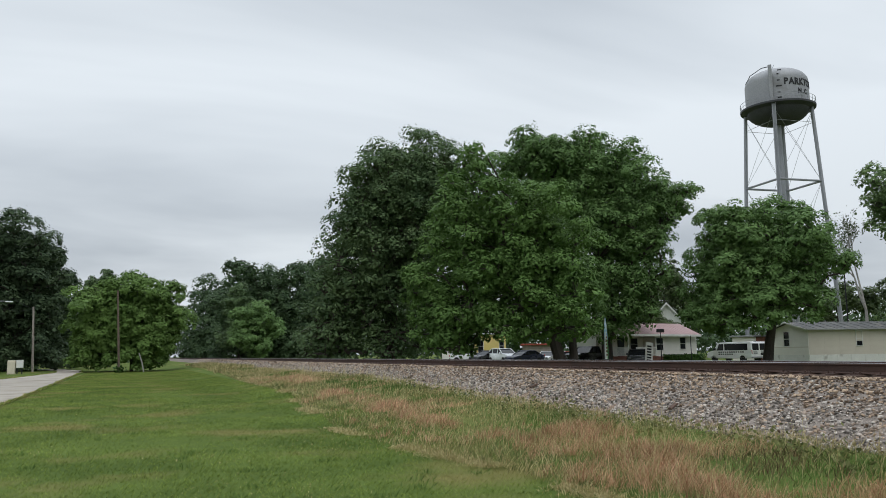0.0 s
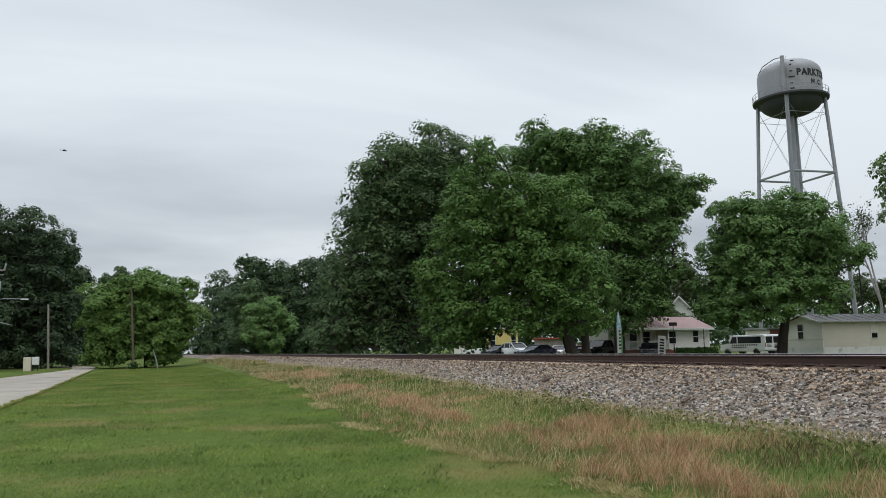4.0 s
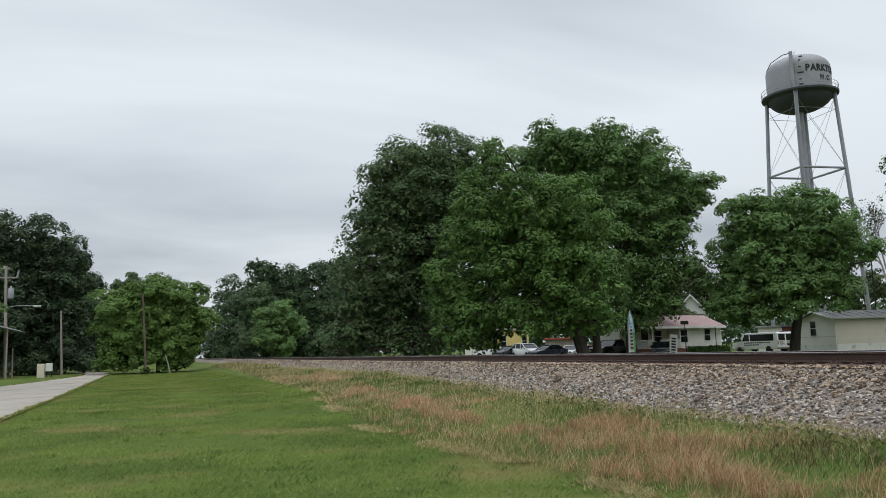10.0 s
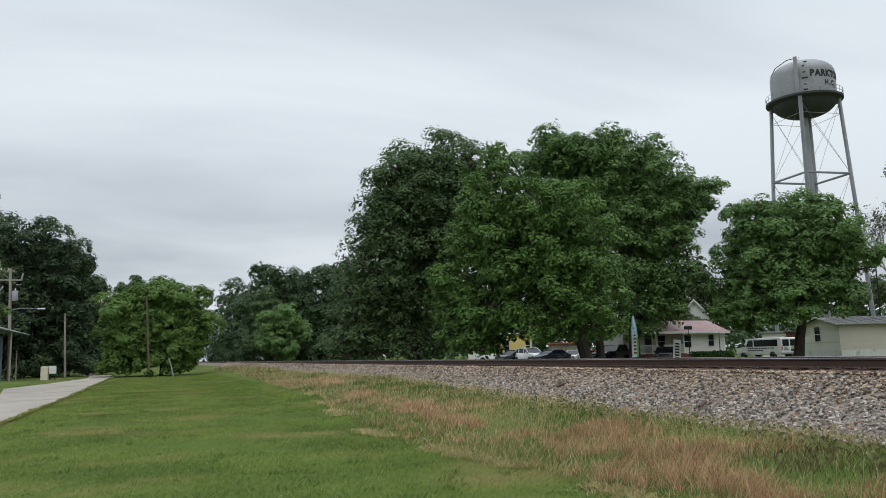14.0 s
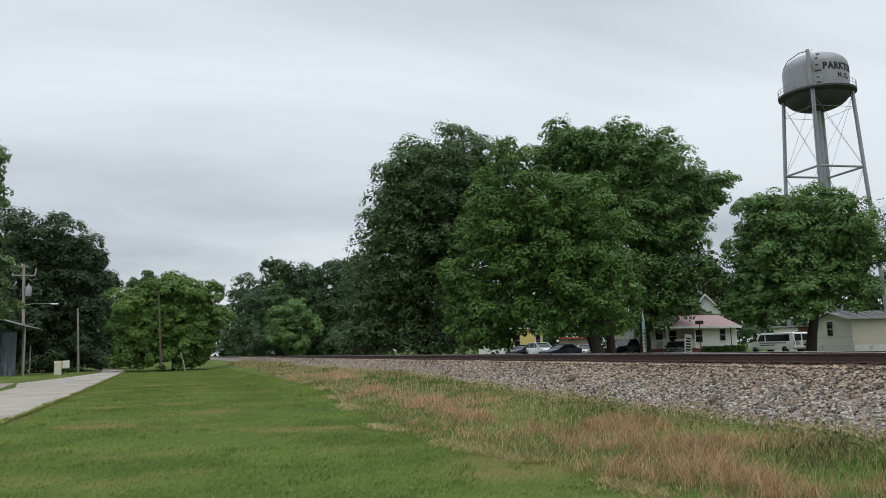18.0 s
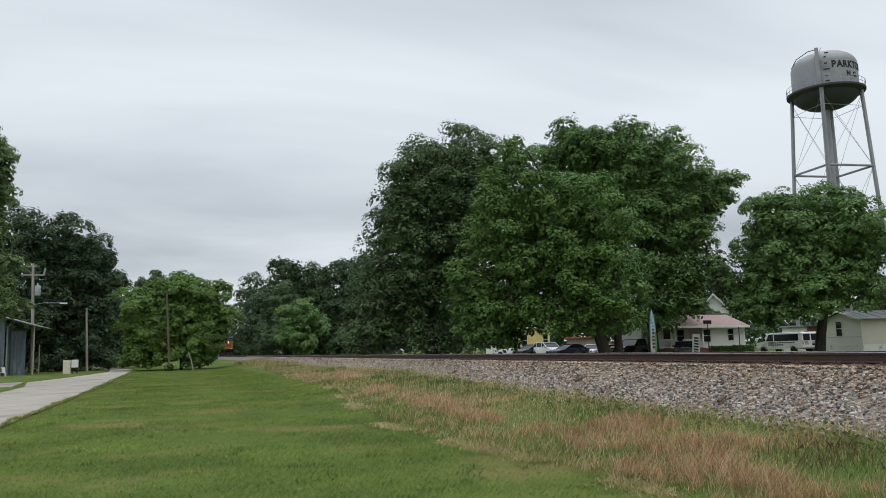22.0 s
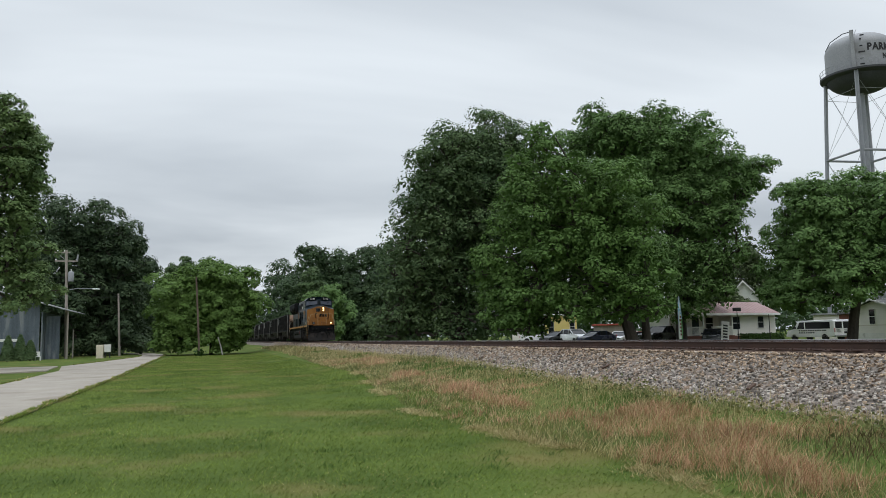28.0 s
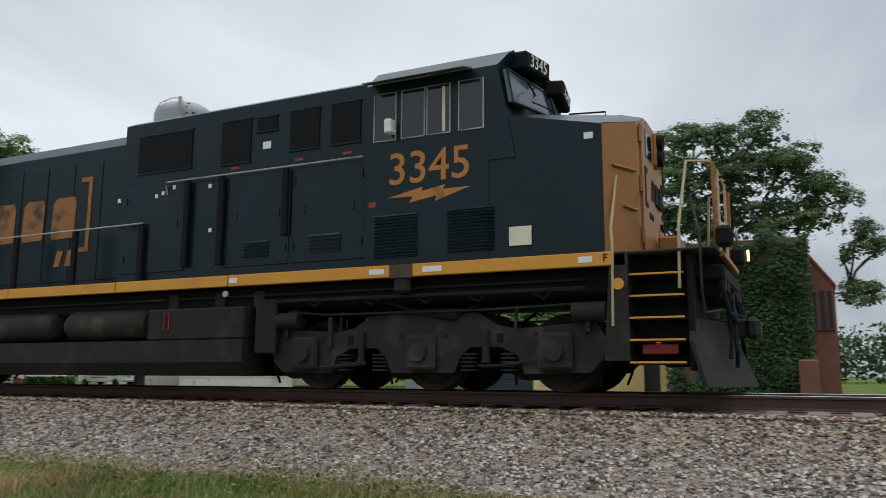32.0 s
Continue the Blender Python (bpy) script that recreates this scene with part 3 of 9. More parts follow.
    part("crown", leaves("crown", pts[keep], outs[keep], sizes[keep][:, None], mat, rng, 0.45, 0.22, grow[keep]), mat, ob)
    sh = Shape()
    tall = max(z for u, z, r in lobes) - gz
    fk = max(1.2, fork * tall)
    lean = rng.uniform(-0.02, 0.02, 2) * fk
    leader = np.array([lean[0] * 2, lean[1] * 2, 0.62 * tall])
    foot = Vector((stem * d[1], -stem * d[0], 0))
    sh.pipe([foot + Vector((0, 0, -0.25)), foot + Vector((0.02, 0, 0.25)), foot * 0.6 + Vector((lean[0] * 0.5, lean[1] * 0.5, fk * 0.5)), (lean[0], lean[1], fk)], trunk * 1.25, 9, trunk * 0.8)
    if limbs:
        sh.pipe([(lean[0], lean[1], fk)] + limb_path((lean[0], lean[1], fk), leader, rng, 0.0)[1:], trunk * 0.8, 7, trunk * 0.4)
        nodes = [np.array([lean[0], lean[1], fk + k * (leader[2] - fk) / 4]) for k in range(5)]
        cost = [0.0, 0.3, 0.6, 0.9, 1.2]
        for i in np.argsort(np.linalg.norm(cen - nodes[0], axis=1)):
            c, r = cen[i], rad[i]
            far = [np.linalg.norm(c - p) + 0.35 * k + (1.5 if p[2] > c[2] + 0.5 else 0) for p, k in zip(nodes, cost)]
            j = int(np.argmin(far))
            gap = np.linalg.norm(c - nodes[0])
            thick = trunk * max(0.10, 0.42 - 0.30 * gap / (tall + 0.1))
            sh.pipe(limb_path(nodes[j], c, rng), thick, 5, thick * 0.45)
            nodes.append(c)
            cost.append(cost[j] + far[j])
            for e in twigs[i]:
                sh.pipe(limb_path(c, e, rng, 0.05), thick * 0.4, 3, 0.008)
    part("trunk", sh, bark or M_BARK, ob, smooth=True)
    return ob


OAK_DARK = (22.0, 68.5, [(2.5, 20.3, 2.2), (-0.5, 19.1, 2.2), (4.9, 18.8, 2.4), (-2.6, 16.6, 2.4), (0.6, 15.0, 3.2), (4.3, 14.5, 3.2), (-3.6, 12.4, 2.6), (-0.5, 9.7, 3.4), (-4.4, 8.7, 2.3), (3.2, 9.2, 3.2), (-4.9, 5.1, 2.2), (-2.1, 5.0, 3.1), (1.6, 4.5, 3.1), (7.0, 17.7, 1.9), (-3.8, 2.2, 1.4), (-0.5, 1.9, 1.3), (2.6, 2.4, 1.3), (-6.4, 4.4, 2.0), (-7.2, 2.0, 1.6), (-5.6, 7.4, 1.7), (-1.0, 18.3, 2.2), (-3.0, 15.2, 2.2), (-4.4, 10.4, 2.1), (2.4, 17.8, 3.0), (5.3, 18.9, 1.8), (1.2, 12.0, 3.2), (4.4, 11.6, 2.6)])
OAK_BACK = (43.0, 65.1, [(-6.8, 21.6, 2.2), (-4.2, 21.5, 2.1), (-1.4, 21.3, 2.3), (1.6, 19.7, 2.4), (-9.2, 19.7, 2.0), (-5.7, 18.2, 3.4), (-1.3, 17.4, 3.3), (2.6, 16.6, 3.2), (5.3, 15.3, 2.4), (7.5, 16.3, 1.2), (8.3, 16.4, 0.9), (4.9, 12.0, 1.6), (3.4, 11.0, 3.2), (-0.4, 11.1, 3.3), (5.2, 8.7, 1.2), (1.9, 6.0, 2.2), (4.2, 6.2, 1.1), (1.5, 4.9, 1.9), (3.9, 4.8, 1.2), (-1.2, 4.2, 1.5), (0.6, 3.3, 1.1), (-7.6, 21.6, 1.6), (-0.8, 21.2, 1.6), (-8.0, 19.8, 1.9), (3.4, 18.6, 2.1), (7.0, 15.2, 1.2), (-3.4, 20.2, 2.6), (0.6, 14.2, 2.8)])
OAK_LIGHT = (29.9, 54.3, [(-4.3, 16.4, 1.3), (-6.2, 14.6, 1.6), (-3.7, 13.5, 2.0), (-1.0, 13.0, 2.0), (1.5, 12.7, 1.8), (-7.4, 11.8, 1.8), (-4.7, 10.3, 2.5), (-1.1, 9.3, 2.7), (2.5, 9.7, 2.0), (-7.9, 8.1, 2.1), (-9.5, 6.6, 1.3), (-5.2, 6.3, 2.5), (-1.2, 5.7, 2.4), (2.4, 6.1, 2.0), (-7.5, 4.1, 1.8), (0.1, 3.5, 1.5), (3.1, 3.7, 1.2), (-7.2, 2.8, 1.0), (2.9, 3.0, 0.9), (-5.9, 11.6, 1.4), (-1.4, 11.3, 1.4), (-9.0, 3.4, 1.2), (-8.3, 2.2, 0.9), (-6.0, 2.0, 0.8), (-6.4, 3.8, 1.5), (-3.1, 3.3, 0.9), (-3.6, 8.2, 1.7), (1.1, 10.6, 1.7), (0.6, 7.6, 1.6), (-1.6, 3.2, 1.2)])
MAPLE = (49.2, 49.8, [(-4.2, 12.5, 1.3), (-2.5, 12.7, 1.3), (-0.3, 12.7, 1.6), (1.8, 12.2, 1.5), (3.1, 11.1, 1.5), (-4.9, 9.1, 1.5), (-2.7, 9.6, 2.2), (0.3, 8.9, 2.3), (3.2, 8.3, 2.1), (5.2, 8.2, 1.1), (-6.1, 6.0, 1.4), (-3.0, 5.8, 2.0), (0.5, 5.6, 1.9), (3.0, 5.1, 1.4), (-4.4, 3.9, 1.1), (-1.3, 4.1, 1.2), (-2.9, 7.4, 1.3), (-6.6, 4.5, 1.0), (-5.6, 3.8, 0.8), (-4.7, 4.4, 1.2)])
BUSH = (0.2, 98.0, [(-4.4, 7.4, 2.2), (-2.4, 9.0, 2.0), (0.6, 9.4, 2.1), (3.1, 8.2, 2.1), (4.7, 6.3, 1.9), (-5.5, 5.0, 1.8), (-2.9, 6.2, 2.7), (0.1, 6.8, 3.0), (2.3, 5.6, 2.5), (4.3, 4.4, 1.4), (-4.4, 2.2, 1.5), (-1.0, 2.9, 1.9), (1.5, 2.6, 1.6), (3.0, 2.6, 1.3), (3.0, 1.2, 0.9), (-2.6, 1.3, 1.1), (0.6, 1.0, 0.9), (-5.6, 1.4, 1.0)])
LEFT_WOOD = (-15.3, 117.0, [(-3.4, 18.6, 3.0), (0.3, 18.0, 2.8), (3.5, 15.7, 2.8), (5.4, 11.9, 2.1), (5.0, 14.8, 1.7), (-1.8, 12.5, 3.7), (2.3, 11.1, 3.8), (-2.9, 6.5, 3.6), (1.1, 5.7, 3.7), (4.9, 6.5, 2.7), (5.7, 2.2, 2.0), (-8.5, 16.8, 3.5), (-8.2, 9.5, 4.0), (-7.9, 3.7, 2.8), (-5.2, 2.2, 2.2), (-2.2, 2.0, 2.1), (0.6, 2.0, 2.1), (3.2, 1.9, 2.0)])
LEFT_NEAR = (-14.6, 56.1, [(3.2, 14.6, 1.1), (3.3, 12.2, 1.1), (4.0, 5.0, 1.2), (2.2, 16.0, 1.0), (1.4, 16.9, 1.1), (2.6, 14.9, 1.3), (1.9, 12.7, 1.8), (3.2, 13.2, 1.0), (2.5, 9.4, 1.6), (1.8, 6.7, 1.8), (3.4, 7.9, 1.1), (3.9, 5.3, 1.0), (2.3, 4.4, 1.2), (-1.2, 14.7, 2.3), (-1.0, 9.2, 2.2), (-1.1, 18.8, 1.4)])
LEFT_BACK = (-10.1, 127.6, [(-2.0, 15.9, 2.1), (-0.1, 12.4, 2.3), (1.0, 8.1, 2.3), (2.0, 3.8, 2.3), (0.3, 2.1, 2.4), (-1.8, 6.4, 2.8), (3.5, 2.1, 2.1), (-2.7, 11.6, 2.4)])
PINES = (-4.5, 149.9, [(-2.3, 14.6, 1.1), (0.2, 15.8, 1.3), (-0.6, 13.3, 2.3), (1.7, 12.8, 1.9), (-3.3, 11.8, 1.8)])
FAR_WOOD = (25.4, 168.1, [(-5.0, 18.2, 2.8), (-4.5, 20.2, 1.4), (0.9, 17.1, 3.1), (6.8, 18.1, 3.6), (10.4, 19.0, 3.2), (-7.1, 9.9, 4.6), (-1.3, 9.9, 5.3), (5.7, 9.9, 6.0), (11.6, 9.9, 5.4), (-3.5, 4.6, 3.7), (4.6, 3.9, 4.0), (9.9, 5.1, 4.3), (14.0, 15.5, 3.4), (15.5, 9.0, 4.4), (15.0, 3.5, 4.0), (-8.0, 2.6, 3.0), (0.5, 2.4, 3.0), (7.5, 2.6, 3.2)])
FAR_LEFT = (38.9, 257.0, [(-15.5, 23.0, 4.9), (-15.9, 7.1, 5.2), (-19.9, 14.3, 4.4), (-20.2, 7.1, 4.7), (-19.4, 20.6, 3.1), (-12.0, 4.0, 4.5), (-16.0, 3.5, 4.0), (-9.0, 15.0, 6.0), (-5.5, 17.5, 6.0), (-10.5, 8.5, 6.0), (-4.0, 9.0, 7.0), (-14.5, 9.0, 5.0), (-20.0, 4.0, 4.2), (-22.5, 3.0, 3.2), (-19.0, 8.0, 4.0)])
GREEN_CLUMP = (19.6, 138.8, [(-1.6, 8.4, 2.0), (1.2, 9.4, 1.9), (-0.1, 5.5, 2.7), (3.7, 6.0, 2.3), (-2.5, 4.5, 1.8), (1.5, 2.5, 2.2)])
GREEN_LEFT = (18.2, 146.0, [(-0.4, 13.4, 1.6), (-1.2, 11.0, 2.1), (1.0, 10.6, 2.0), (-0.6, 7.8, 2.5), (-1.5, 4.6, 2.2), (1.2, 4.0, 2.2)])
RIGHT_A = (79.6, 52.3, [(-8.6, 19.2, 2.2), (-4.1, 20.5, 2.1), (0.2, 21.4, 2.0), (3.8, 24.3, 2.0), (7.2, 23.9, 2.0), (10.3, 24.2, 1.9), (-7.5, 14.4, 2.8), (-2.6, 15.4, 3.2), (2.3, 17.7, 3.4), (6.8, 17.9, 2.9), (9.9, 15.8, 2.8), (-3.5, 9.6, 3.2), (1.8, 10.7, 3.4), (6.8, 11.0, 2.9), (3.2, 5.6, 2.8), (8.1, 5.5, 2.4), (-0.8, 6.4, 2.3), (-9.0, 16.6, 1.9), (-6.6, 10.5, 2.0), (-7.2, 7.2, 1.9), (-4.8, 8.0, 2.1), (-8.4, 4.8, 1.5), (-6.0, 4.2, 1.9), (-5.6, 19.4, 2.2), (-2.0, 22.4, 2.0), (12.6, 21.0, 2.5), (13.0, 15.0, 2.7)])
RIGHT_B = (83.7, 34.2, [(-1.3, 23.2, 2.0), (0.8, 20.5, 2.0), (3.2, 15.9, 1.7), (6.3, 15.1, 1.4), (9.4, 14.9, 1.4), (-4.5, 18.1, 3.4), (0.9, 13.4, 3.2), (5.0, 11.6, 2.8), (9.1, 10.6, 2.4), (-5.1, 8.2, 3.9), (0.6, 8.6, 3.2), (5.9, 8.4, 2.7), (13.3, 13.7, 2.1), (12.8, 7.5, 2.6), (17.0, 12.4, 2.5)])
RIGHT_C = (68.9, 28.1, [(-9.3, 12.4, 2.5), (-5.8, 12.7, 2.3), (-2.0, 12.2, 2.3), (2.1, 12.4, 2.1), (6.0, 12.2, 1.9), (9.3, 11.9, 2.0), (-9.0, 7.2, 2.9), (-4.2, 7.0, 2.8), (0.4, 6.8, 2.6), (4.8, 6.7, 2.3), (8.9, 6.5, 2.1), (-7.3, 3.1, 1.9), (-2.6, 3.0, 1.8), (1.9, 2.9, 1.7), (12.8, 11.0, 2.1), (12.4, 6.0, 2.0), (16.5, 9.8, 2.0), (16.1, 5.0, 1.9)])
NEAR_TREE = (37.5, 2.8, [(-4.8, 11.3, 0.8), (-3.4, 12.1, 0.9), (-1.9, 12.2, 0.9), (-0.4, 12.0, 0.9), (1.3, 12.2, 0.9), (-4.0, 10.1, 1.0), (-1.9, 10.4, 1.2), (0.0, 10.2, 1.2), (1.9, 10.4, 1.1), (-2.8, 8.4, 1.2), (-5.3, 7.6, 0.9), (-4.7, 6.1, 1.1), (-1.0, 8.4, 1.1), (1.3, 8.4, 1.0), (-5.0, 4.7, 1.1), (-3.2, 4.9, 1.1), (-3.9, 3.6, 0.5), (-1.4, 6.2, 0.9), (2.7, 10.9, 0.7), (3.7, 9.8, 0.8), (4.5, 9.0, 0.5), (3.2, 8.4, 0.9), (5.1, 7.6, 0.5), (5.7, 7.0, 0.5), (4.6, 6.8, 0.3), (4.5, 5.1, 0.5), (5.3, 5.0, 0.5)])
BEHIND_HOUSE = (59.6, 81.6, [(-0.4, 7.9, 1.5), (0.5, 6.0, 1.2), (1.7, 5.2, 0.6), (-1.4, 9.5, 1.4), (-0.4, 4.5, 0.9), (2.7, 4.6, 0.6), (3.7, 4.2, 0.5)])
BEHIND_GABLE = (78.0, 106.8, [(1.6, 9.1, 1.7), (3.7, 10.8, 2.0), (4.7, 14.2, 2.0), (5.9, 11.3, 1.7), (6.4, 8.6, 1.5), (2.4, 6.5, 1.6), (4.6, 6.0, 1.8), (7.6, 5.6, 1.6), (9.0, 8.4, 1.6)])
BEHIND_HOME = (104.8, 92.9, [(-1.6, 7.9, 2.1), (1.7, 9.5, 2.4), (4.7, 8.4, 2.4), (7.9, 10.0, 2.6), (-3.3, 6.2, 2.0)])

OAK_MID = [(-0.6, 7.4, 1.7), (1.3, 8.0, 1.8), (0.2, 5.6, 1.5), (1.9, 5.4, 1.2), (-1.4, 5.0, 1.0)]
tree("oak_tree", OAK_DARK[:2], OAK_DARK[2], "tall dark green oak beside the railway", L_DARK, 11, leaf=0.118, trunk=0.5, clump=0.72, swell=0.97, fill=True, count=135000)
tree("oak_tree", OAK_BACK[:2], OAK_BACK[2], "tall spreading green oak behind a lighter one", L_OAK, 12, leaf=0.118, trunk=0.5, clump=0.72, swell=0.97, fill=True, count=140000)
tree("oak_tree", OAK_LIGHT[:2], OAK_LIGHT[2], "broad light green oak with low hanging boughs", L_LIGHT, 13, stem=1.4, leaf=0.104, trunk=0.45, clump=0.66, swell=0.97, fill=True, count=140000)
tree("oak_tree", (34.3, 56.9), OAK_MID, "slender green oak between two broad ones", L_OAK, 33, leaf=0.095, trunk=0.36, clump=0.6, cover=1.1, count=12000)
tree("maple_tree", MAPLE[:2], MAPLE[2], "round green maple beside the mobile home", L_OAK, 14, stem=-0.75, leaf=0.105, trunk=0.40, clump=0.66, swell=0.98, fill=True, count=105000)
tree("large_shrub", BUSH[:2], BUSH[2], "broad fresh green shrub down to the lawn", L_BUSH, 15, leaf=0.14, trunk=0.2, clump=0.7, category="shrub", fork=0.15, swell=1.05, fill=True, shelf=0.7, count=115000)
tree("tree", LEFT_WOOD[:2], LEFT_WOOD[2], "dark dense tree at the wood's edge", L_WOOD, 16, leaf=0.18, trunk=0.5, clump=0.95, swell=1.04, fill=True, count=85000)
tree("tree", LEFT_BACK[:2], LEFT_BACK[2], "dark tree in the wood behind the shrub", L_WOOD, 28, leaf=0.20, trunk=0.4, clump=0.95, swell=0.97, fill=True, count=26000)
tree("tree", LEFT_NEAR[:2], LEFT_NEAR[2], "tall feathery green tree beside the metal shed", L_THICKET, 17, leaf=0.10, trunk=0.4, clump=0.6, fill=True, shelf=0.4, count=56000)
tree("pine_tree", PINES[:2], PINES[2], "dark pine tops behind the shrub", L_DARK, 18, leaf=0.17, trunk=0.3, clump=0.6, count=11000)
tree("far_wood", FAR_WOOD[:2], FAR_WOOD[2], "line of dark green woods along the railway", L_FAR, 19, leaf=0.24, trunk=0.4, clump=1.1, category="woods", swell=0.98, fill=True, count=95000)
tree("far_wood", FAR_LEFT[:2], FAR_LEFT[2], "far dark woods where the railway vanishes", L_FAR, 35, leaf=0.32, trunk=0.4, clump=1.5, category="woods", swell=0.98, fill=True, count=40000)
tree("tree", GREEN_CLUMP[:2], GREEN_CLUMP[2], "small fresh green tree before dark woods", L_OAK, 20, leaf=0.18, trunk=0.25, clump=0.9, fill=True, count=13000)
tree("tree", GREEN_LEFT[:2], GREEN_LEFT[2], "slim green tree before dark woods", L_DARK, 34, leaf=0.18, trunk=0.25, clump=0.9, fill=True, count=11000)
tree("tree", RIGHT_A[:2], RIGHT_A[2], "tall green tree behind the mobile home", L_THICKET, 21, leaf=0.16, trunk=0.45, clump=0.8, cover=0.95, core=0.6, depth=0.4, ragged=0.4, fill=True, count=66000)
tree("tree", RIGHT_B[:2], RIGHT_B[2], "tall green tree at the edge of a thicket", L_THICKET, 22, leaf=0.15, trunk=0.45, clump=0.75, cover=1.2, fill=True, count=48000)
tree("thicket", RIGHT_C[:2], RIGHT_C[2], "dense dark green thicket behind the garage", L_THICKET, 29, leaf=0.17, trunk=0.3, clump=0.85, depth=0.45, category="trees", fill=True, count=38000)
tree("tree", NEAR_TREE[:2], NEAR_TREE[2], "open spreading tree above the brick ruin", L_DARK, 23, leaf=0.062, trunk=0.22, clump=0.46, flat=0.7, depth=0.5, core=0.7, shelf=0.5, swell=1.08, ragged=0.5, count=70000)
tree("tree", BEHIND_HOUSE[:2], BEHIND_HOUSE[2], "light green tree behind the house", L_PALE, 24, leaf=0.16, trunk=0.25, clump=0.8, fill=True, count=9000)
tree("tree", BEHIND_GABLE[:2], BEHIND_GABLE[2], "hazy green tree behind the gabled house", L_PALE, 36, leaf=0.19, trunk=0.25, clump=0.9, fill=True, count=12000)
tree("tree", BEHIND_HOME[:2], BEHIND_HOME[2], "light green trees behind the mobile home", L_PALE, 25, leaf=0.19, trunk=0.3, clump=1.0, fill=True, count=11000)


def bare_tree():
    """A dying tree: pale forked limbs, bare twigs and a few last leaves."""
    rng = np.random.default_rng(27)
    ob = thing("dead_tree", "pale half-bare tree with few leaves", "tree", Matrix.Translation((69.2, 57.8, 0.3)))
    sh, tips = Shape(), []

    def grow(p, d, length, r, level):
        q = p + d * length * 0.5 + Vector(rng.normal(0, 0.012 * length if level == 0 else 0.04 * length, 3))
        e = p + d * length
        sh.pipe([p, q, e], r, 7 if level < 2 else 4, r * 0.62)
        if level == 5:
            tips.append(e)
            return
        for k in range(2 if level in (0, 1) else 3):
            side = Vector(rng.normal(0, 1, 3))
            side = (side - d * side.dot(d)).normalized()
            n = (d + side * rng.uniform(0.30, 0.60) + Vector((0, 0, 0.25))).normalized()
            grow(p + d * length * (1.0 if k < 2 else rng.uniform(0.5, 0.8)), n, length * rng.uniform(0.60, 0.78), r * rng.uniform(0.52, 0.64), level + 1)

    grow(Vector((0, 0, -0.3)), Vector((0.0, 0.0, 1.0)), 5.4, 0.23, 0)
    part("trunk", sh, M_PALEBARK, ob, "pale bare trunk and limbs", smooth=True)
    t = np.array([tuple(v) for v in tips])
    pick = np.repeat(np.arange(len(t)), 9)
    c = t[pick] + rng.normal(0, 0.28, (len(pick), 3))
    part("leaves", leaves("leaves", c, rng.normal(0, 0.5, c.shape), 0.11, L_PALE, rng), L_PALE, ob, "few last green leaves")
    return ob


bare_tree()



# ---- train ----
M_BLUE = material("dark_blue_paint", (0.0025, 0.0095, 0.0150), (0.0058, 0.0175, 0.026), 0.30, 0.9, 26.0, 0.0004, spec=0.24, spots=(0.010, 0.018, 0.024), spot_scale=0.7, spot_at=0.66)
M_GOLD = material("orange_yellow_paint", (0.235, 0.088, 0.014), (0.300, 0.123, 0.021), 0.45, 1.1, 24.0, 0.0006, spots=(0.16, 0.065, 0.018), spot_scale=1.6, spot_at=0.64)
M_STRIPE = material("yellow_sill_paint", (0.56, 0.235, 0.022), (0.66, 0.31, 0.04), 0.45, 1.4, 24.0, spots=(0.33, 0.15, 0.04), spot_scale=1.1, spot_at=0.66)
M_GRIME = material("sooty_steel", (0.006, 0.0055, 0.0055), (0.019, 0.0162, 0.015), 0.8, 1.8, 22.0, 0.003, spots=(0.040, 0.031, 0.026), spot_scale=1.3, spot_at=0.6)
M_FRAME = material("dusty_truck_steel", (0.009, 0.0076, 0.007), (0.029, 0.0245, 0.022), 0.85, 1.6, 22.0, 0.003, spots=(0.055, 0.047, 0.041), spot_scale=1.8, spot_at=0.6)
# for soot, black paint and hoses, and for shade painted into recesses
M_BLACK = material("soot_and_recess_black", (0.0035, 0.004, 0.005), (0.0095, 0.0105, 0.0125), 0.85, 1.0, 18.0, 0.001, spec=0.2)
M_WHITE = material("white_paint", (0.66, 0.66, 0.63), (0.80, 0.80, 0.77), 0.6, 1.5, 30.0)
M_CREAM = material("cream_paint", (0.58, 0.52, 0.40), (0.74, 0.68, 0.54), 0.6, 1.5, 30.0)
M_ORANGE = material("orange_lettering", (0.369, 0.1312, 0.0205), (0.4756, 0.1968, 0.0369), 0.5, 3.0, 40.0, spots=(0.12, 0.07, 0.04), spot_scale=3.0, spot_at=0.68)
M_EMBLEM = material("faded_orange_emblem", (0.22, 0.085, 0.018), (0.36, 0.145, 0.03), 0.55, 2.0, 40.0, spots=(0.04, 0.03, 0.03), spot_scale=2.2, spot_at=0.6)
M_REDLENS = material("red_plate", (0.25, 0.015, 0.012), (0.36, 0.03, 0.025), 0.4, 5.0, 40.0)
M_PANE = glass("dark_cab_glass", (0.012, 0.014, 0.017), 0.06)
# the sky's reflection is put into this pane's grey-blue base colour
M_SHIELD = glass("sky_coloured_windscreen", (0.095, 0.108, 0.14), 0.16, 0.25)
M_LAMP = glow("lit_headlight", (1.0, 0.64, 0.24), 3.6)
M_GRAB = material("dull_cream_rail_paint", (0.36, 0.28, 0.16), (0.50, 0.41, 0.26), 0.6, 2.0, 30.0)
M_AMBER = glow("amber_lamp", (1.0, 0.32, 0.06), 1.6)
M_LAMPOFF = glass("unlit_lamp_lens", (0.16, 0.17, 0.17), 0.2)
M_BARE = material("dull_aluminium", (0.24, 0.24, 0.24), (0.42, 0.42, 0.42), 0.6, 3.0, 40.0)
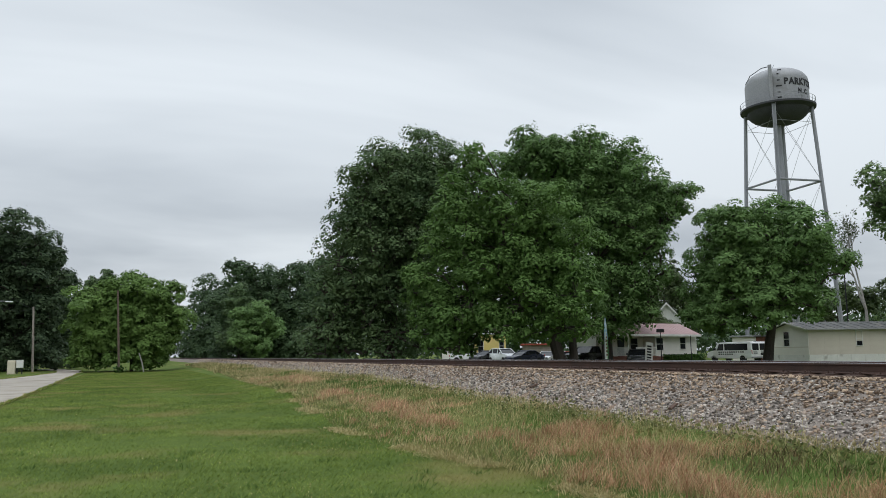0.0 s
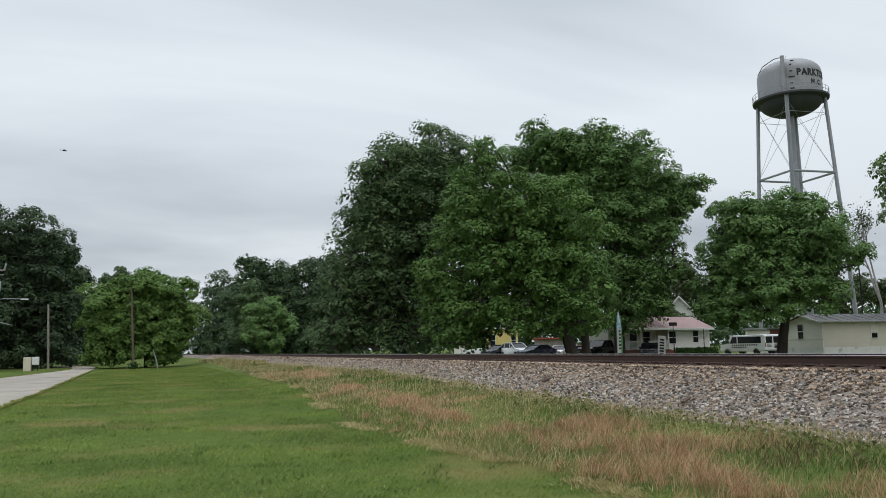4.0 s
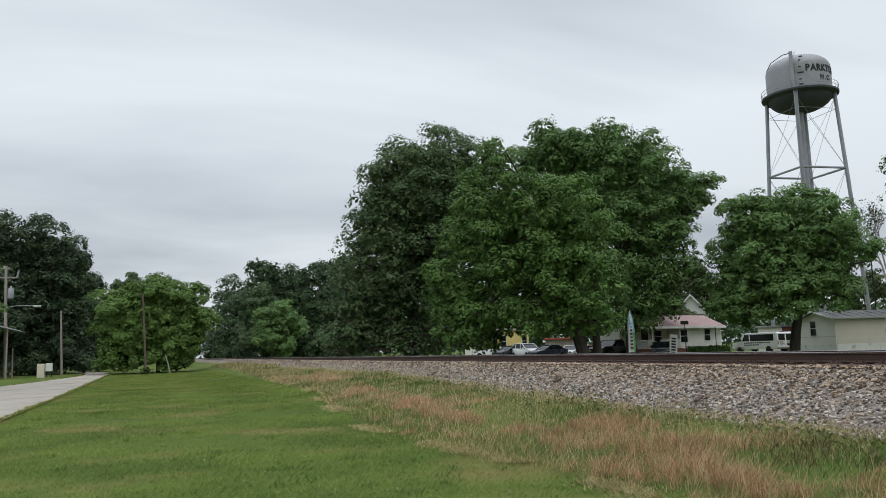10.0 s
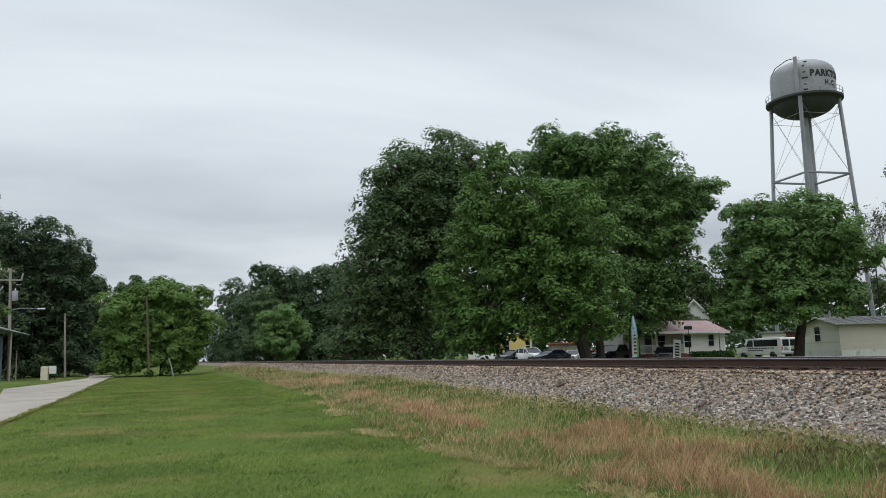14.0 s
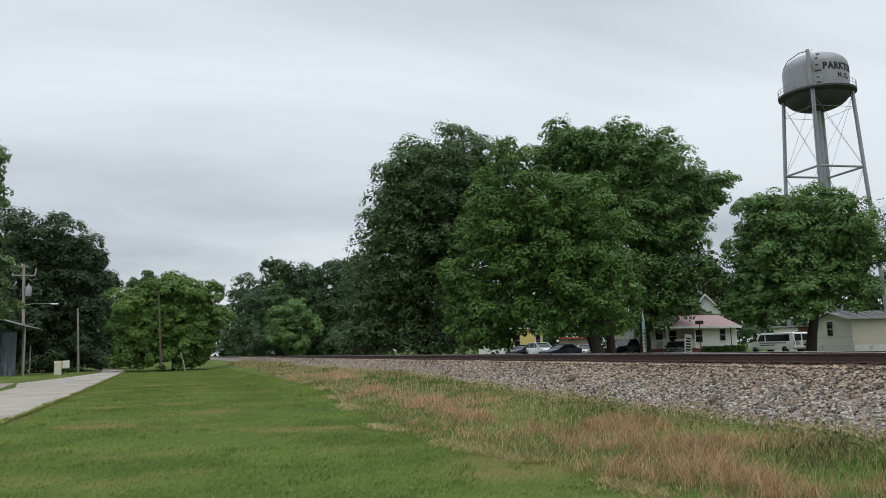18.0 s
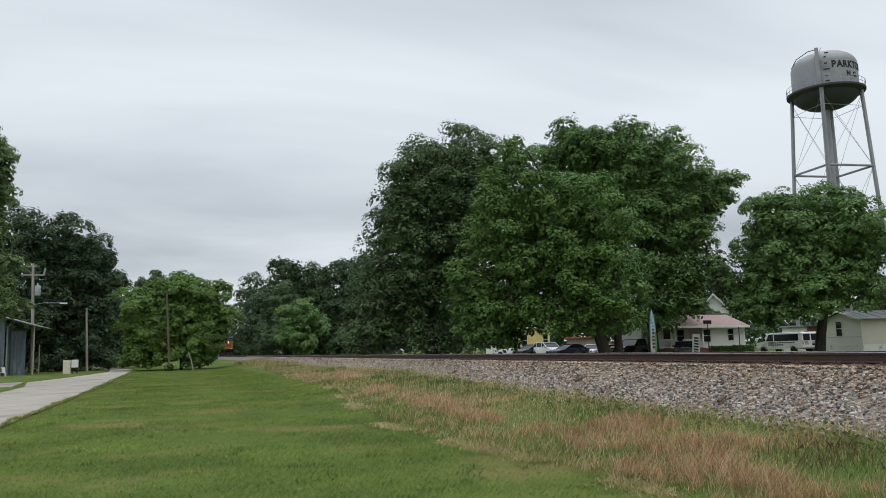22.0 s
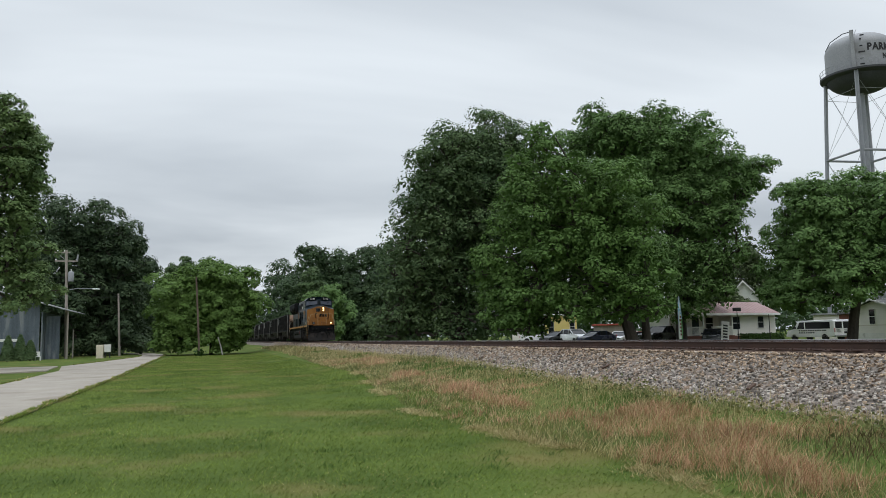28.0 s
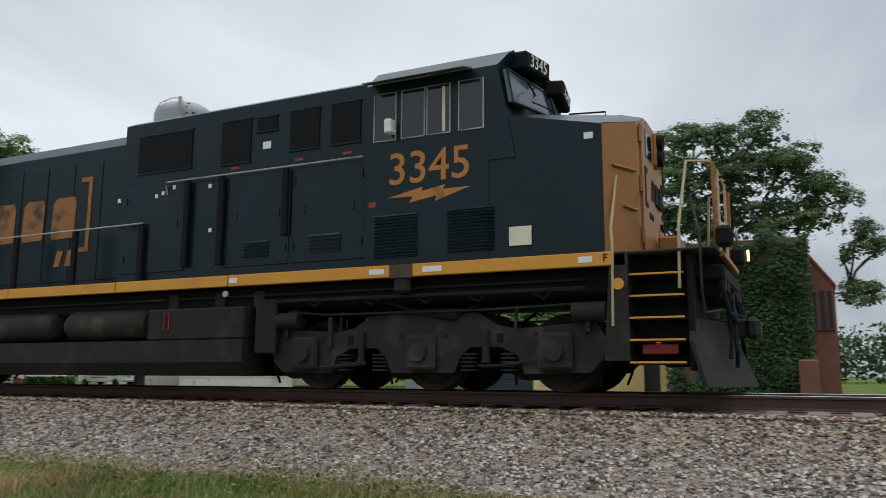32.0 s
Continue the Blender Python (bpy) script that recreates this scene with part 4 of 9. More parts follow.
M_STEEL = material("bare_steel", (0.20, 0.19, 0.18), (0.34, 0.33, 0.31), 0.45, 3.0, 40.0, metal=0.7)
M_RUST = material("rusty_brown_steel", (0.055, 0.030, 0.022), (0.13, 0.072, 0.05), 0.85, 1.5, 20.0, 0.002)
M_HOPPER = material("black_hopper_paint", (0.006, 0.0057, 0.0062), (0.018, 0.0158, 0.0155), 0.75, 0.9, 16.0, 0.002, spots=(0.032, 0.023, 0.019), spot_scale=0.9, spot_at=0.62)
M_TUB = material("dusty_tub_paint", (0.016, 0.014, 0.013), (0.052, 0.045, 0.040), 0.7, 0.9, 14.0, 0.002, spots=(0.10, 0.085, 0.07), spot_scale=0.8, spot_at=0.62)
M_TAN = material("tan_slope_sheet", (0.42, 0.28, 0.19), (0.60, 0.44, 0.33), 0.8, 1.4, 18.0, 0.002, spots=(0.28, 0.13, 0.07), spot_scale=1.6, spot_at=0.55)
M_COAL = material("coal_load", (0.006, 0.006, 0.006), (0.02, 0.02, 0.02), 0.9, 6.0, 30.0, 0.02)


def flat_text(body, size, parent, m, mat, name="lettering", depth=0.004, spacing=1.0, stretch=(1, 1), weight=0.0):
    me = text_mesh(body, size, depth, spacing, weight)
    me.materials.clear()
    me.materials.append(mat)
    ob = part(name, me, mat, parent)
    ob.matrix_basis = m @ Matrix.Diagonal((stretch[0], stretch[1], 1, 1))
    return ob


SIDE = Matrix(((0, 0, -1, 0), (-1, 0, 0, 0), (0, 1, 0, 0), (0, 0, 0, 1)))  # text facing the -x side
FACE = Matrix(((1, 0, 0, 0), (0, 0, -1, 0), (0, 1, 0, 0), (0, 0, 0, 1)))  # text facing the -y end


def wheelset(parent, y, r=0.533, mat=None):
    ob = thing("wheelset", "", "", pose(0, y, r))
    ob.parent = parent
    for k in ("label", "category"):
        if k in ob:
            del ob[k]
    for s in (-1, 1):
        x = s * 0.755
        part("wheel", Shape().lathe([(0.11, x - 0.07 * s), (r * 0.72, x - 0.03 * s), (r * 0.80, x - 0.07 * s), (r + 0.028, x - 0.075 * s), (r + 0.025, x - 0.045 * s), (r, x - 0.038 * s), (r - 0.004, x + 0.065 * s), (r * 0.82, x + 0.065 * s), (r * 0.74, x + 0.03 * s), (0.13, x + 0.05 * s), (0.12, x + 0.09 * s)], axis="x", n=28), mat or M_GRIME, ob, smooth=True)
    part("axle", Shape().cyl((-1.05, 0, 0), (1.05, 0, 0), 0.09, n=10), M_GRIME, ob)
    return ob


def loco_truck(ob, mid):
    tr = thing("truck", "", "", pose(0, mid, 0))
    tr.parent = ob
    for k in ("label", "category"):
        if k in tr:
            del tr[k]
    for s in (-1, 1):
        a, b = sorted((s * 1.10, s * 1.24))
        outline = [(-2.72, 0.62), (-2.60, 0.42), (-2.45, 0.27), (-1.55, 0.25), (-1.45, 0.50), (-1.20, 0.62), (-0.75, 0.62), (-0.60, 0.48), (-0.50, 0.26), (0.50, 0.26), (0.60, 0.48), (0.75, 0.62), (1.20, 0.62), (1.45, 0.50), (1.55, 0.25), (2.45, 0.27), (2.60, 0.42), (2.72, 0.62), (2.55, 0.93), (1.95, 0.90), (1.45, 0.86), (1.15, 0.92), (0.85, 1.10), (-0.85, 1.10), (-1.15, 0.92), (-1.45, 0.86), (-1.95, 0.90), (-2.55, 0.93)]
        part("side_frame", Shape().prism(outline, a, b, "x"), M_FRAME, tr, "cast steel truck side frame")
        for y in (-2.0, 0.0, 2.0):
            box = Shape().box((s * 1.24 if s > 0 else -1.36, y - 0.24, 0.30), (1.36 if s > 0 else -1.24, y + 0.24, 0.80), 0.04)
            box.cyl((s * 1.34, y, 0.55), (s * 1.43, y, 0.55), 0.15, 0.13, 14)
            part("axle_box", box, M_FRAME, tr)
        for y in (-1.32, -0.72, 0.72, 1.32):
            coil = Shape()
            for k in range(5):
                coil.cyl((s * 1.19, y, 0.29 + k * 0.055), (s * 1.19, y, 0.315 + k * 0.055), 0.125, n=12)
            part("coil_spring", coil, M_GRIME, tr)
        for y in (-2.45, 2.35):
            part("brake_cylinder", Shape().cyl((s * 1.28, y - 0.25, 1.06), (s * 1.28, y + 0.2, 1.06), 0.13, n=14).box((s * 1.28 - 0.03, y - 0.03, 0.80), (s * 1.28 + 0.03, y + 0.03, 0.96)), M_FRAME, tr, smooth=True)
        rod = Shape().pipe([(s * 1.30, -2.4, 1.17), (s * 1.30, -1.0, 1.13), (s * 1.30, 1.6, 1.13), (s * 1.30, 2.3, 1.20)], 0.018)
        rod.pipe([(s * 1.30, -1.9, 0.45), (s * 1.30, -1.2, 0.36), (s * 1.30, -0.9, 0.36)], 0.025).pipe([(s * 1.30, 0.9, 0.40), (s * 1.30, 1.7, 0.33)], 0.03)
        part("brake_pipe", rod, M_GRIME, tr)
        # flat black plates give the shade inside the casting's holes
        for y in (-1.2, 1.2):
            part("frame_window", Shape().box((s * 1.245 - 0.004, y - 0.05, 0.68), (s * 1.245 + 0.004, y + 0.05, 0.80), 0.01), M_BLACK, tr)
    for s in (-1, 1):
        for y in (-2.62, -1.42, 0.58, 1.42, 2.66):
            part("sand_pipe", Shape().pipe([(s * 1.16, y, 1.18), (s * 1.20, y + 0.02, 0.75), (s * 0.98, y + 0.10, 0.28), (s * 0.82, y + 0.14, 0.10)], 0.022, 5), M_GRIME, tr)
        for y in (-2.58, -1.45, -0.55, 0.55, 1.45, 2.58):
            part("brake_shoe", Shape().box((min(s * 0.70, s * 0.86), y - 0.05, 0.35), (max(s * 0.70, s * 0.86), y + 0.05, 0.72), 0.02), M_FRAME, tr)
        for y in (-2.4, -1.7, -0.35, 0.35, 1.7, 2.4):
            part("frame_bolt", Shape().cyl((s * 1.24, y, 0.80), (s * 1.265, y, 0.80), 0.035, n=8), M_GRIME, tr)
        for y in (-1.0, 1.0):
            part("snubber", Shape().cyl((s * 1.27, y, 0.45), (s * 1.27, y, 0.86), 0.05, n=10).cyl((s * 1.27, y, 0.40), (s * 1.27, y, 0.46), 0.07, n=10), M_FRAME, tr)
        part("truck_cable", Shape().pipe([(s * 1.15, -0.9, 1.25), (s * 1.27, -0.5, 1.02), (s * 1.28, 0.1, 1.13), (s * 1.24, 0.6, 1.30)], 0.03, 6), M_BLACK, tr)
        part("brake_lever", Shape().box((min(s * 1.24, s * 1.29), 1.52, 0.62), (max(s * 1.24, s * 1.29), 1.60, 1.10), 0.012), M_FRAME, tr)
    part("bolster", Shape().box((-1.1, -0.5, 0.55), (1.1, 0.5, 1.2), 0.05), M_GRIME, tr)
    for y in (-1.35, 0.68, 2.68):
        part("traction_motor", Shape().cyl((-0.62, y - 0.02, 0.52), (0.62, y - 0.02, 0.52), 0.36, n=14).box((-0.62, y - 0.45, 0.35), (0.62, y + 0.30, 0.95), 0.06), M_GRIME, tr)
    for y in (-2.5, 2.5):
        part("cross_beam", Shape().box((-1.1, y - 0.1, 0.5), (1.1, y + 0.1, 0.85), 0.02), M_GRIME, tr)
    return tr


NOSE = -0.24


def locomotive():
    ob = thing("locomotive", "dark blue diesel locomotive with an orange-yellow nose and sill", "locomotive")
    # frame and sill
    part("underframe", Shape().box((-1.30, 0.0, 1.28), (1.30, 19.6, 1.62), 0.03).box((-0.9, 5.5, 0.6), (0.9, 14, 1.3)), M_BLACK, ob)
    for s in (-1, 1):
        x = s * 1.55
        a, b = sorted((x, x - s * 0.10))
        for y0, y1 in ((0.0, 3.05), (3.10, 6.2), (6.22, 8.7), (8.72, 11.5), (11.52, 15.2), (15.22, 19.6)):
            part("sill_stripe", Shape().box((a, y0, 1.62), (b, y1, 1.80), 0.008), M_STRIPE, ob, "worn yellow sill edge")
        part("sill_patch", Shape().box((a - 0.012, 2.86, 1.60), (b + 0.012, 3.24, 1.80), 0.008), M_RUST, ob, "rusty jacking pad")
        for y, w in ((0.35, 0.18), (2.55, 0.30), (6.1, 0.16), (3.45, 0.25)):
            part("sill_decal", Shape().box((min(x, x + s * 0.006), y - w / 2, 1.67), (max(x, x + s * 0.006), y + w / 2, 1.75)), M_WHITE, ob)
    part("walkway", Shape().box((-1.50, -1.25, 1.76), (1.50, 19.65, 1.796), 0.01), M_GRIME, ob)
    # nose and cab: one shell with the raised ridge
    prof0 = [(-1.50, 1.80), (1.50, 1.80), (1.50, 3.52), (0.42, 3.96), (-0.42, 3.96), (-1.50, 3.52)]
    prof1 = [(-1.50, 1.80), (1.50, 1.80), (1.50, 3.88), (0.45, 4.12), (-0.45, 4.12), (-1.50, 3.88)]
    ring = [tuple(range(6)), tuple(range(11, 5, -1))] + [(i, (i + 1) % 6, 6 + (i + 1) % 6, 6 + i) for i in range(6)]
    nose = Shape().add([(x, 0.10, z) for x, z in prof0] + [(x, 1.75, z) for x, z in prof1], ring)
    part("nose", nose, M_BLUE, ob)
    # front shell: a flat middle that stands forward of bevelled cheeks
    back = [(-1.50, 1.80), (-1.50, 3.52), (-0.42, 3.96), (0.42, 3.96), (1.50, 3.52), (1.50, 1.80)]
    fore = [(-0.92, 1.80), (-0.92, 3.66), (-0.40, 3.87), (0.40, 3.87), (0.92, 3.66), (0.92, 1.80)]
    face = Shape().add([(x, 0.101, z) for x, z in back] + [(x, NOSE, z) for x, z in fore], [(5, 4, 3, 2, 1, 0), (6, 7, 8, 9, 10, 11)] + [(i, (i + 1) % 6, 6 + (i + 1) % 6, 6 + i) for i in range(6)])
    part("nose_face", face, M_GOLD, ob, "orange-yellow nose front")
    cap = Shape()
    for i in (1, 2, 3):
        (x0, z0), (x1, z1), (x2, z2), (x3, z3) = back[i], back[i + 1], fore[i + 1], fore[i]
        lo = [(x0, 0.101, z0 - 0.02), (x1, 0.101, z1 - 0.02), (x2, NOSE + 0.01, z2 - 0.02), (x3, NOSE + 0.01, z3 - 0.02)]
        cap.add(lo + [(x, y, z + 0.032) for x, y, z in lo], [(0, 1, 2, 3), (7, 6, 5, 4), (0, 4, 5, 1), (1, 5, 6, 2), (2, 6, 7, 3), (3, 7, 4, 0)])
    part("nose_cap", cap, M_BLUE, ob, "dark blue top of the nose")
    roof = [(-1.52, 3.2), (1.52, 3.2), (1.52, 4.58), (1.18, 4.90), (0.6, 5.02), (-0.6, 5.02), (-1.18, 4.90), (-1.52, 4.58)]
    cab = Shape()
    fronts = [1.30, 1.30, 1.56, 1.48, 1.40, 1.40, 1.48, 1.56]
    base = [1.30 if abs(x) > 1 else 1.30 for x, z in roof]
    cab.add([(x, y, z) for (x, z), y in zip(roof, fronts)] + [(x, 3.70, z) for x, z in roof], [tuple(range(8)), tuple(range(15, 7, -1))] + [(i, (i + 1) % 8, 8 + (i + 1) % 8, 8 + i) for i in range(8)])
    part("cab", cab, M_BLUE, ob, "dark blue crew cab")
    part("cab_lower", Shape().box((-1.52, 1.70, 1.80), (1.52, 3.70, 3.24), 0.01), M_BLUE, ob)
    for s in (-1, 1):
        # windscreens, slightly raked
        w = Shape()
        c = [(s * 0.16, 1.20, 4.17), (s * 1.44, 1.36, 4.03), (s * 1.40, 1.46, 4.54), (s * 0.18, 1.32, 4.60)]
        w.add(c + [(x, y + 0.06, z) for x, y, z in c], [(0, 1, 2, 3), (7, 6, 5, 4), (0, 4, 5, 1), (1, 5, 6, 2), (2, 6, 7, 3), (3, 7, 4, 0)])
        pane = part("windscreen", w, M_SHIELD, ob, "windscreen pane with the sky's grey reflection in its colour")
        gasket = [Vector(p) + Vector((0, -0.005, 0)) for p in c]
        part("windscreen_frame", Shape().pipe(gasket + gasket[:1], 0.02, 5), M_BLUE, pane)
        part("wiper", Shape().pipe([(s * 0.75, 1.24, 4.46), (s * 0.95, 1.22, 4.36), (s * 1.05, 1.18, 4.18)], 0.012, 5).pipe([(s * 1.15, 1.24, 4.40), (s * 0.95, 1.18, 4.24)], 0.014, 5).pipe([(s * 0.4, 1.08, 4.16), (s * 0.9, 1.08, 4.08), (s * 1.3, 1.12, 4.03)], 0.012, 5), M_BLACK, pane)
        turn = pose(s * 0.72, 1.30, 4.80, 4, s * 4, s * 8)
        board = part("number_board", Shape().box((-0.39, -0.10, -0.135), (0.39, 0.22, 0.135), 0.03), M_BLACK, ob, "black number board with white digits")
        board.matrix_basis = turn
        flat_text("3345", 0.26, board, pose(0, -0.104, -0.003) @ FACE, M_WHITE, "number", spacing=1.08)
    # cab side windows
    for s in (-1, 1):
        x = s * 1.525
        for y0, y1 in ((3.18, 3.55), (2.70, 3.08), (2.29, 2.66), (1.77, 2.15)):
            win = part("cab_window", Shape().box((min(x, x - s * 0.03), y0, 3.68), (max(x, x - s * 0.03), y1, 4.42), 0.004), M_PANE, ob, "dark cab side window")
            e = x + s * 0.004
            part("window_frame", Shape().pipe([(e, y0, 3.68), (e, y1, 3.68), (e, y1, 4.42), (e, y0, 4.42), (e, y0, 3.68)], 0.014, 4), M_BARE, win)
        part("window_blind", Shape().box((min(x, x + s * 0.02), 2.36, 3.70), (max(x, x + s * 0.02), 2.41, 4.38), 0.004), M_CREAM, ob, "cream sun blind")
        part("awning", Shape().add([(s * 1.50, 1.95, 4.60), (s * 1.50, 3.60, 4.60), (s * 1.84, 3.60, 4.50), (s * 1.84, 1.95, 4.50), (s * 1.50, 1.95, 4.62), (s * 1.50, 3.60, 4.62), (s * 1.84, 3.60, 4.515), (s * 1.84, 1.95, 4.515)], [(0, 1, 2, 3), (7, 6, 5, 4), (0, 4, 5, 1), (1, 5, 6, 2), (2, 6, 7, 3), (3, 7, 4, 0)]), M_STEEL, ob, "light metal awning over the cab windows")
        part("mirror", Shape().box((min(s * 1.56, s * 1.72), 3.16, 3.74), (max(s * 1.56, s * 1.72), 3.28, 3.96), 0.02), M_WHITE, ob, "white wind deflector")
    # hood behind the cab
    hood = [(-1.40, 1.8), (1.40, 1.8), (1.40, 4.68), (1.22, 4.78), (-1.22, 4.78), (-1.40, 4.68)]
    part("electrical_cabinet", Shape().prism(hood, 3.70, 8.85), M_BLUE, ob, "dark blue equipment hood")
    part("roof_edge", Shape().box((-1.05, 3.72, 4.78), (1.05, 8.8, 4.82), 0.02), M_BLACK, ob)
    low = [(-1.07, 1.8), (1.07, 1.8), (1.07, 4.48), (0.86, 4.72), (-0.86, 4.72), (-1.07, 4.48)]
    part("engine_hood", Shape().prism(low, 8.85, 19.3), M_BLUE, ob, "narrow engine hood")
    for i, y in enumerate((9.0, 9.75, 10.5, 11.25, 12.0, 12.75)):
        for s in (-1, 1):
            part("hood_door", Shape().box((min(s * 1.07, s * 1.085), y + 0.02, 1.95), (max(s * 1.07, s * 1.085), y + 0.72, 4.25), 0.006), M_BLUE, ob)
    wing = [(-1.12, 3.55), (1.12, 3.55), (1.54, 4.15), (1.54, 4.70), (1.30, 4.88), (-1.30, 4.88), (-1.54, 4.70), (-1.54, 4.15)]
    part("radiator", Shape().prism(wing, 13.4, 19.1), M_BLACK, ob, "soot-blackened overhanging radiator")
    for s in (-1, 1):
        grille = Shape()
        for k in range(36):
            y = 13.6 + k * 0.15
            grille.add([(s * 1.16, y, 3.57), (s * 1.535, y, 4.12), (s * 1.535, y + 0.05, 4.12), (s * 1.16, y + 0.05, 3.57), (s * 1.20, y, 3.54), (s * 1.56, y, 4.08), (s * 1.56, y + 0.05, 4.08), (s * 1.20, y + 0.05, 3.54)], [(0, 1, 2, 3), (7, 6, 5, 4), (0, 4, 5, 1), (1, 5, 6, 2), (2, 6, 7, 3), (3, 7, 4, 0)])
        part("radiator_grille", grille, M_GRIME, ob)
    part("exhaust_stack", Shape().box((-0.4, 9.6, 4.7), (0.4, 10.9, 4.84), 0.04), M_BLACK, ob)
    part("horn", Shape().cyl((0.1, 9.2, 4.84), (0.1, 8.8, 4.86), 0.05, 0.09, 10).box((0.05, 9.0, 4.70), (0.15, 9.1, 4.84)), M_BLACK, ob)
    for y in (2.5, 2.8, 3.05):
        part("antenna", Shape().cyl((-0.5, y, 5.0), (-0.5, y, 5.14), 0.012, n=5), M_BLACK, ob)
    part("roof_grab", Shape().pipe([(-0.75, 1.6, 4.96), (-0.75, 1.6, 5.09), (-0.35, 1.6, 5.10), (-0.35, 1.6, 5.0)], 0.015, 5), M_BLACK, ob)
    part("nose_grab", Shape().pipe([(-0.4, 0.30, 3.95), (-0.4, 0.30, 4.05), (-0.4, 0.85, 4.09), (-0.4, 0.85, 4.02)], 0.014, 5), M_BLACK, ob)
    for s in (-1, 1):
        x = s * 1.40
        # hood-side intakes: flat black plates carry the shade of the recesses
        for y0, y1, z0, z1 in ((7.25, 8.5, 3.74, 4.42), (5.98, 6.60, 3.70, 4.44), (5.45, 5.86, 4.18, 4.42), (4.62, 5.19, 3.78, 4.44), (3.86, 4.40, 3.78, 4.44)):
            op = part("air_intake", Shape().box((min(x, x + s * 0.02), y0, z0), (max(x, x + s * 0.02), y1, z1), 0.006), M_BLACK, ob, "black screened air intake")
            for zz in (z0 - 0.02, z1 - 0.005):
                part("intake_trim", Shape().box((min(x, x + s * 0.026), y0 - 0.02, zz), (max(x, x + s * 0.026), y1 + 0.02, zz + 0.025), 0.004), M_BLUE, op)
        for y, c in ((6.3, M_REDLENS), (5.0, M_REDLENS), (4.1, M_REDLENS), (5.65, M_WHITE)):
            part("warning_label", Shape().box((min(x, x + s * 0.006), y - 0.08, 3.60 if c is M_REDLENS else 3.88), (max(x, x + s * 0.006), y + 0.08, 3.64 if c is M_REDLENS else 4.0)), c, ob)
        # cabinet doors and louvres
        for y0, y1 in ((3.75, 5.1), (5.15, 6.45), (7.3, 8.75)):
            part("cabinet_door", Shape().box((min(x, x + s * 0.018), y0, 1.95), (max(x, x + s * 0.018), y1, 3.46), 0.008), M_BLUE, ob)
        for xx, y0, y1, z0, z1, n in ((1.423, 5.52, 6.04, 2.08, 2.36, 5), (1.423, 4.17, 4.76, 2.08, 2.39, 5), (1.525, 2.80, 3.53, 1.90, 2.56, 13), (1.525, 1.63, 2.33, 1.92, 2.56, 13)):
            lv = Shape()
            for k in range(n):
                z = z0 + (z1 - z0) * (k + 0.5) / n
                h = (z1 - z0) / n * 0.55
                lv.add([(s * xx, y0, z - h / 2), (s * xx, y1, z - h / 2), (s * xx, y1, z + h / 2), (s * xx, y0, z + h / 2), (s * (xx + 0.028), y0, z - h / 2), (s * (xx + 0.028), y1, z - h / 2)], [(0, 1, 2, 3), (0, 4, 5, 1), (4, 3, 2, 5), (0, 3, 4), (1, 5, 2)])
            part("louvre", lv, M_BLUE, ob, "row of pressed louvres")
        # handrails
        part("handrail", Shape().pipe([(s * 1.50, 3.75, 3.50), (s * 1.50, 7.7, 3.50), (s * 1.46, 7.75, 3.44), (s * 1.42, 7.75, 3.30)], 0.013, 6), M_BARE, ob, "long metal handrail")
        part("handrail", Shape().pipe([(s * 1.50, 8.2, 2.82), (s * 1.50, 19.3, 2.80), (s * 1.50, 19.5, 2.7), (s * 1.50, 19.5, 1.8)], 0.014, 6), M_BARE, ob, "long metal handrail")
        for y, z0, z1, w in ((8.25, 1.8, 2.82, 0.055), (9.9, 1.8, 2.82, 0.055), (11.5, 1.8, 2.82, 0.055), (13.0, 1.8, 2.81, 0.04), (14.5, 1.8, 2.81, 0.04), (16.0, 1.8, 2.81, 0.04), (17.5, 1.8, 2.8, 0.04), (18.7, 1.8, 2.8, 0.04), (7.25, 2.0, 3.49, 0.05), (6.5, 2.0, 3.49, 0.055), (5.2, 2.4, 3.49, 0.05)):
            part("rail_post", Shape().box((min(s * 1.43, s * 1.50), y - w, z0), (max(s * 1.43, s * 1.50), y + w, z1), 0.008), M_BLACK, ob)
        for y, z in ((3.7, 2.70), (8.0, 3.3), (7.85, 3.34), (7.6, 3.42), (6.8, 3.36), (8.9, 3.3), (6.75, 2.6)):
            part("small_placard", Shape().box((min(x, x + s * 0.028), y - 0.03, z - 0.035), (max(x, x + s * 0.028), y + 0.03, z + 0.035), 0.003), M_WHITE, ob)
        x = s * 1.52
        part("data_plate", Shape().box((min(x, x + s * 0.008), 1.08, 1.96), (max(x, x + s * 0.008), 1.40, 2.22), 0.002), M_CREAM, ob, "square cream placard")
        part("flag_decal", Shape().box((min(x, x + s * 0.008), 3.50, 2.68), (max(x, x + s * 0.008), 3.62, 2.76), 0.002), M_REDLENS, ob)
        part("nose_decal", Shape().box((min(s * 1.5, s * 1.507), 0.22, 3.33), (max(s * 1.5, s * 1.507), 0.34, 3.42), 0.002), M_WHITE, ob)
        m = pose(x + s * 0.004, 2.63, 3.20) @ SIDE
        if s > 0:
            m = pose(x + s * 0.004, 2.63, 3.20, 0, 0, 180) @ SIDE
        flat_text("3345", 0.68, ob, m, M_ORANGE, "number", 0.003, 1.0, (1.0, 1.0), 0.006)
        bolt = [(3.30, 2.80), (2.72, 2.92), (2.74, 2.855), (2.36, 2.92), (2.40, 2.855), (1.97, 2.855), (2.52, 2.69), (2.50, 2.77), (2.94, 2.70), (2.88, 2.79)]
        part("lightning_bolt", Shape().prism(bolt, x, x + s * 0.006, "x"), M_ORANGE, ob, "orange lightning bolt stripe")
        # emblem on the engine hood: brackets and blocks
        e0, e1 = sorted((s * 1.088, s * 1.098))
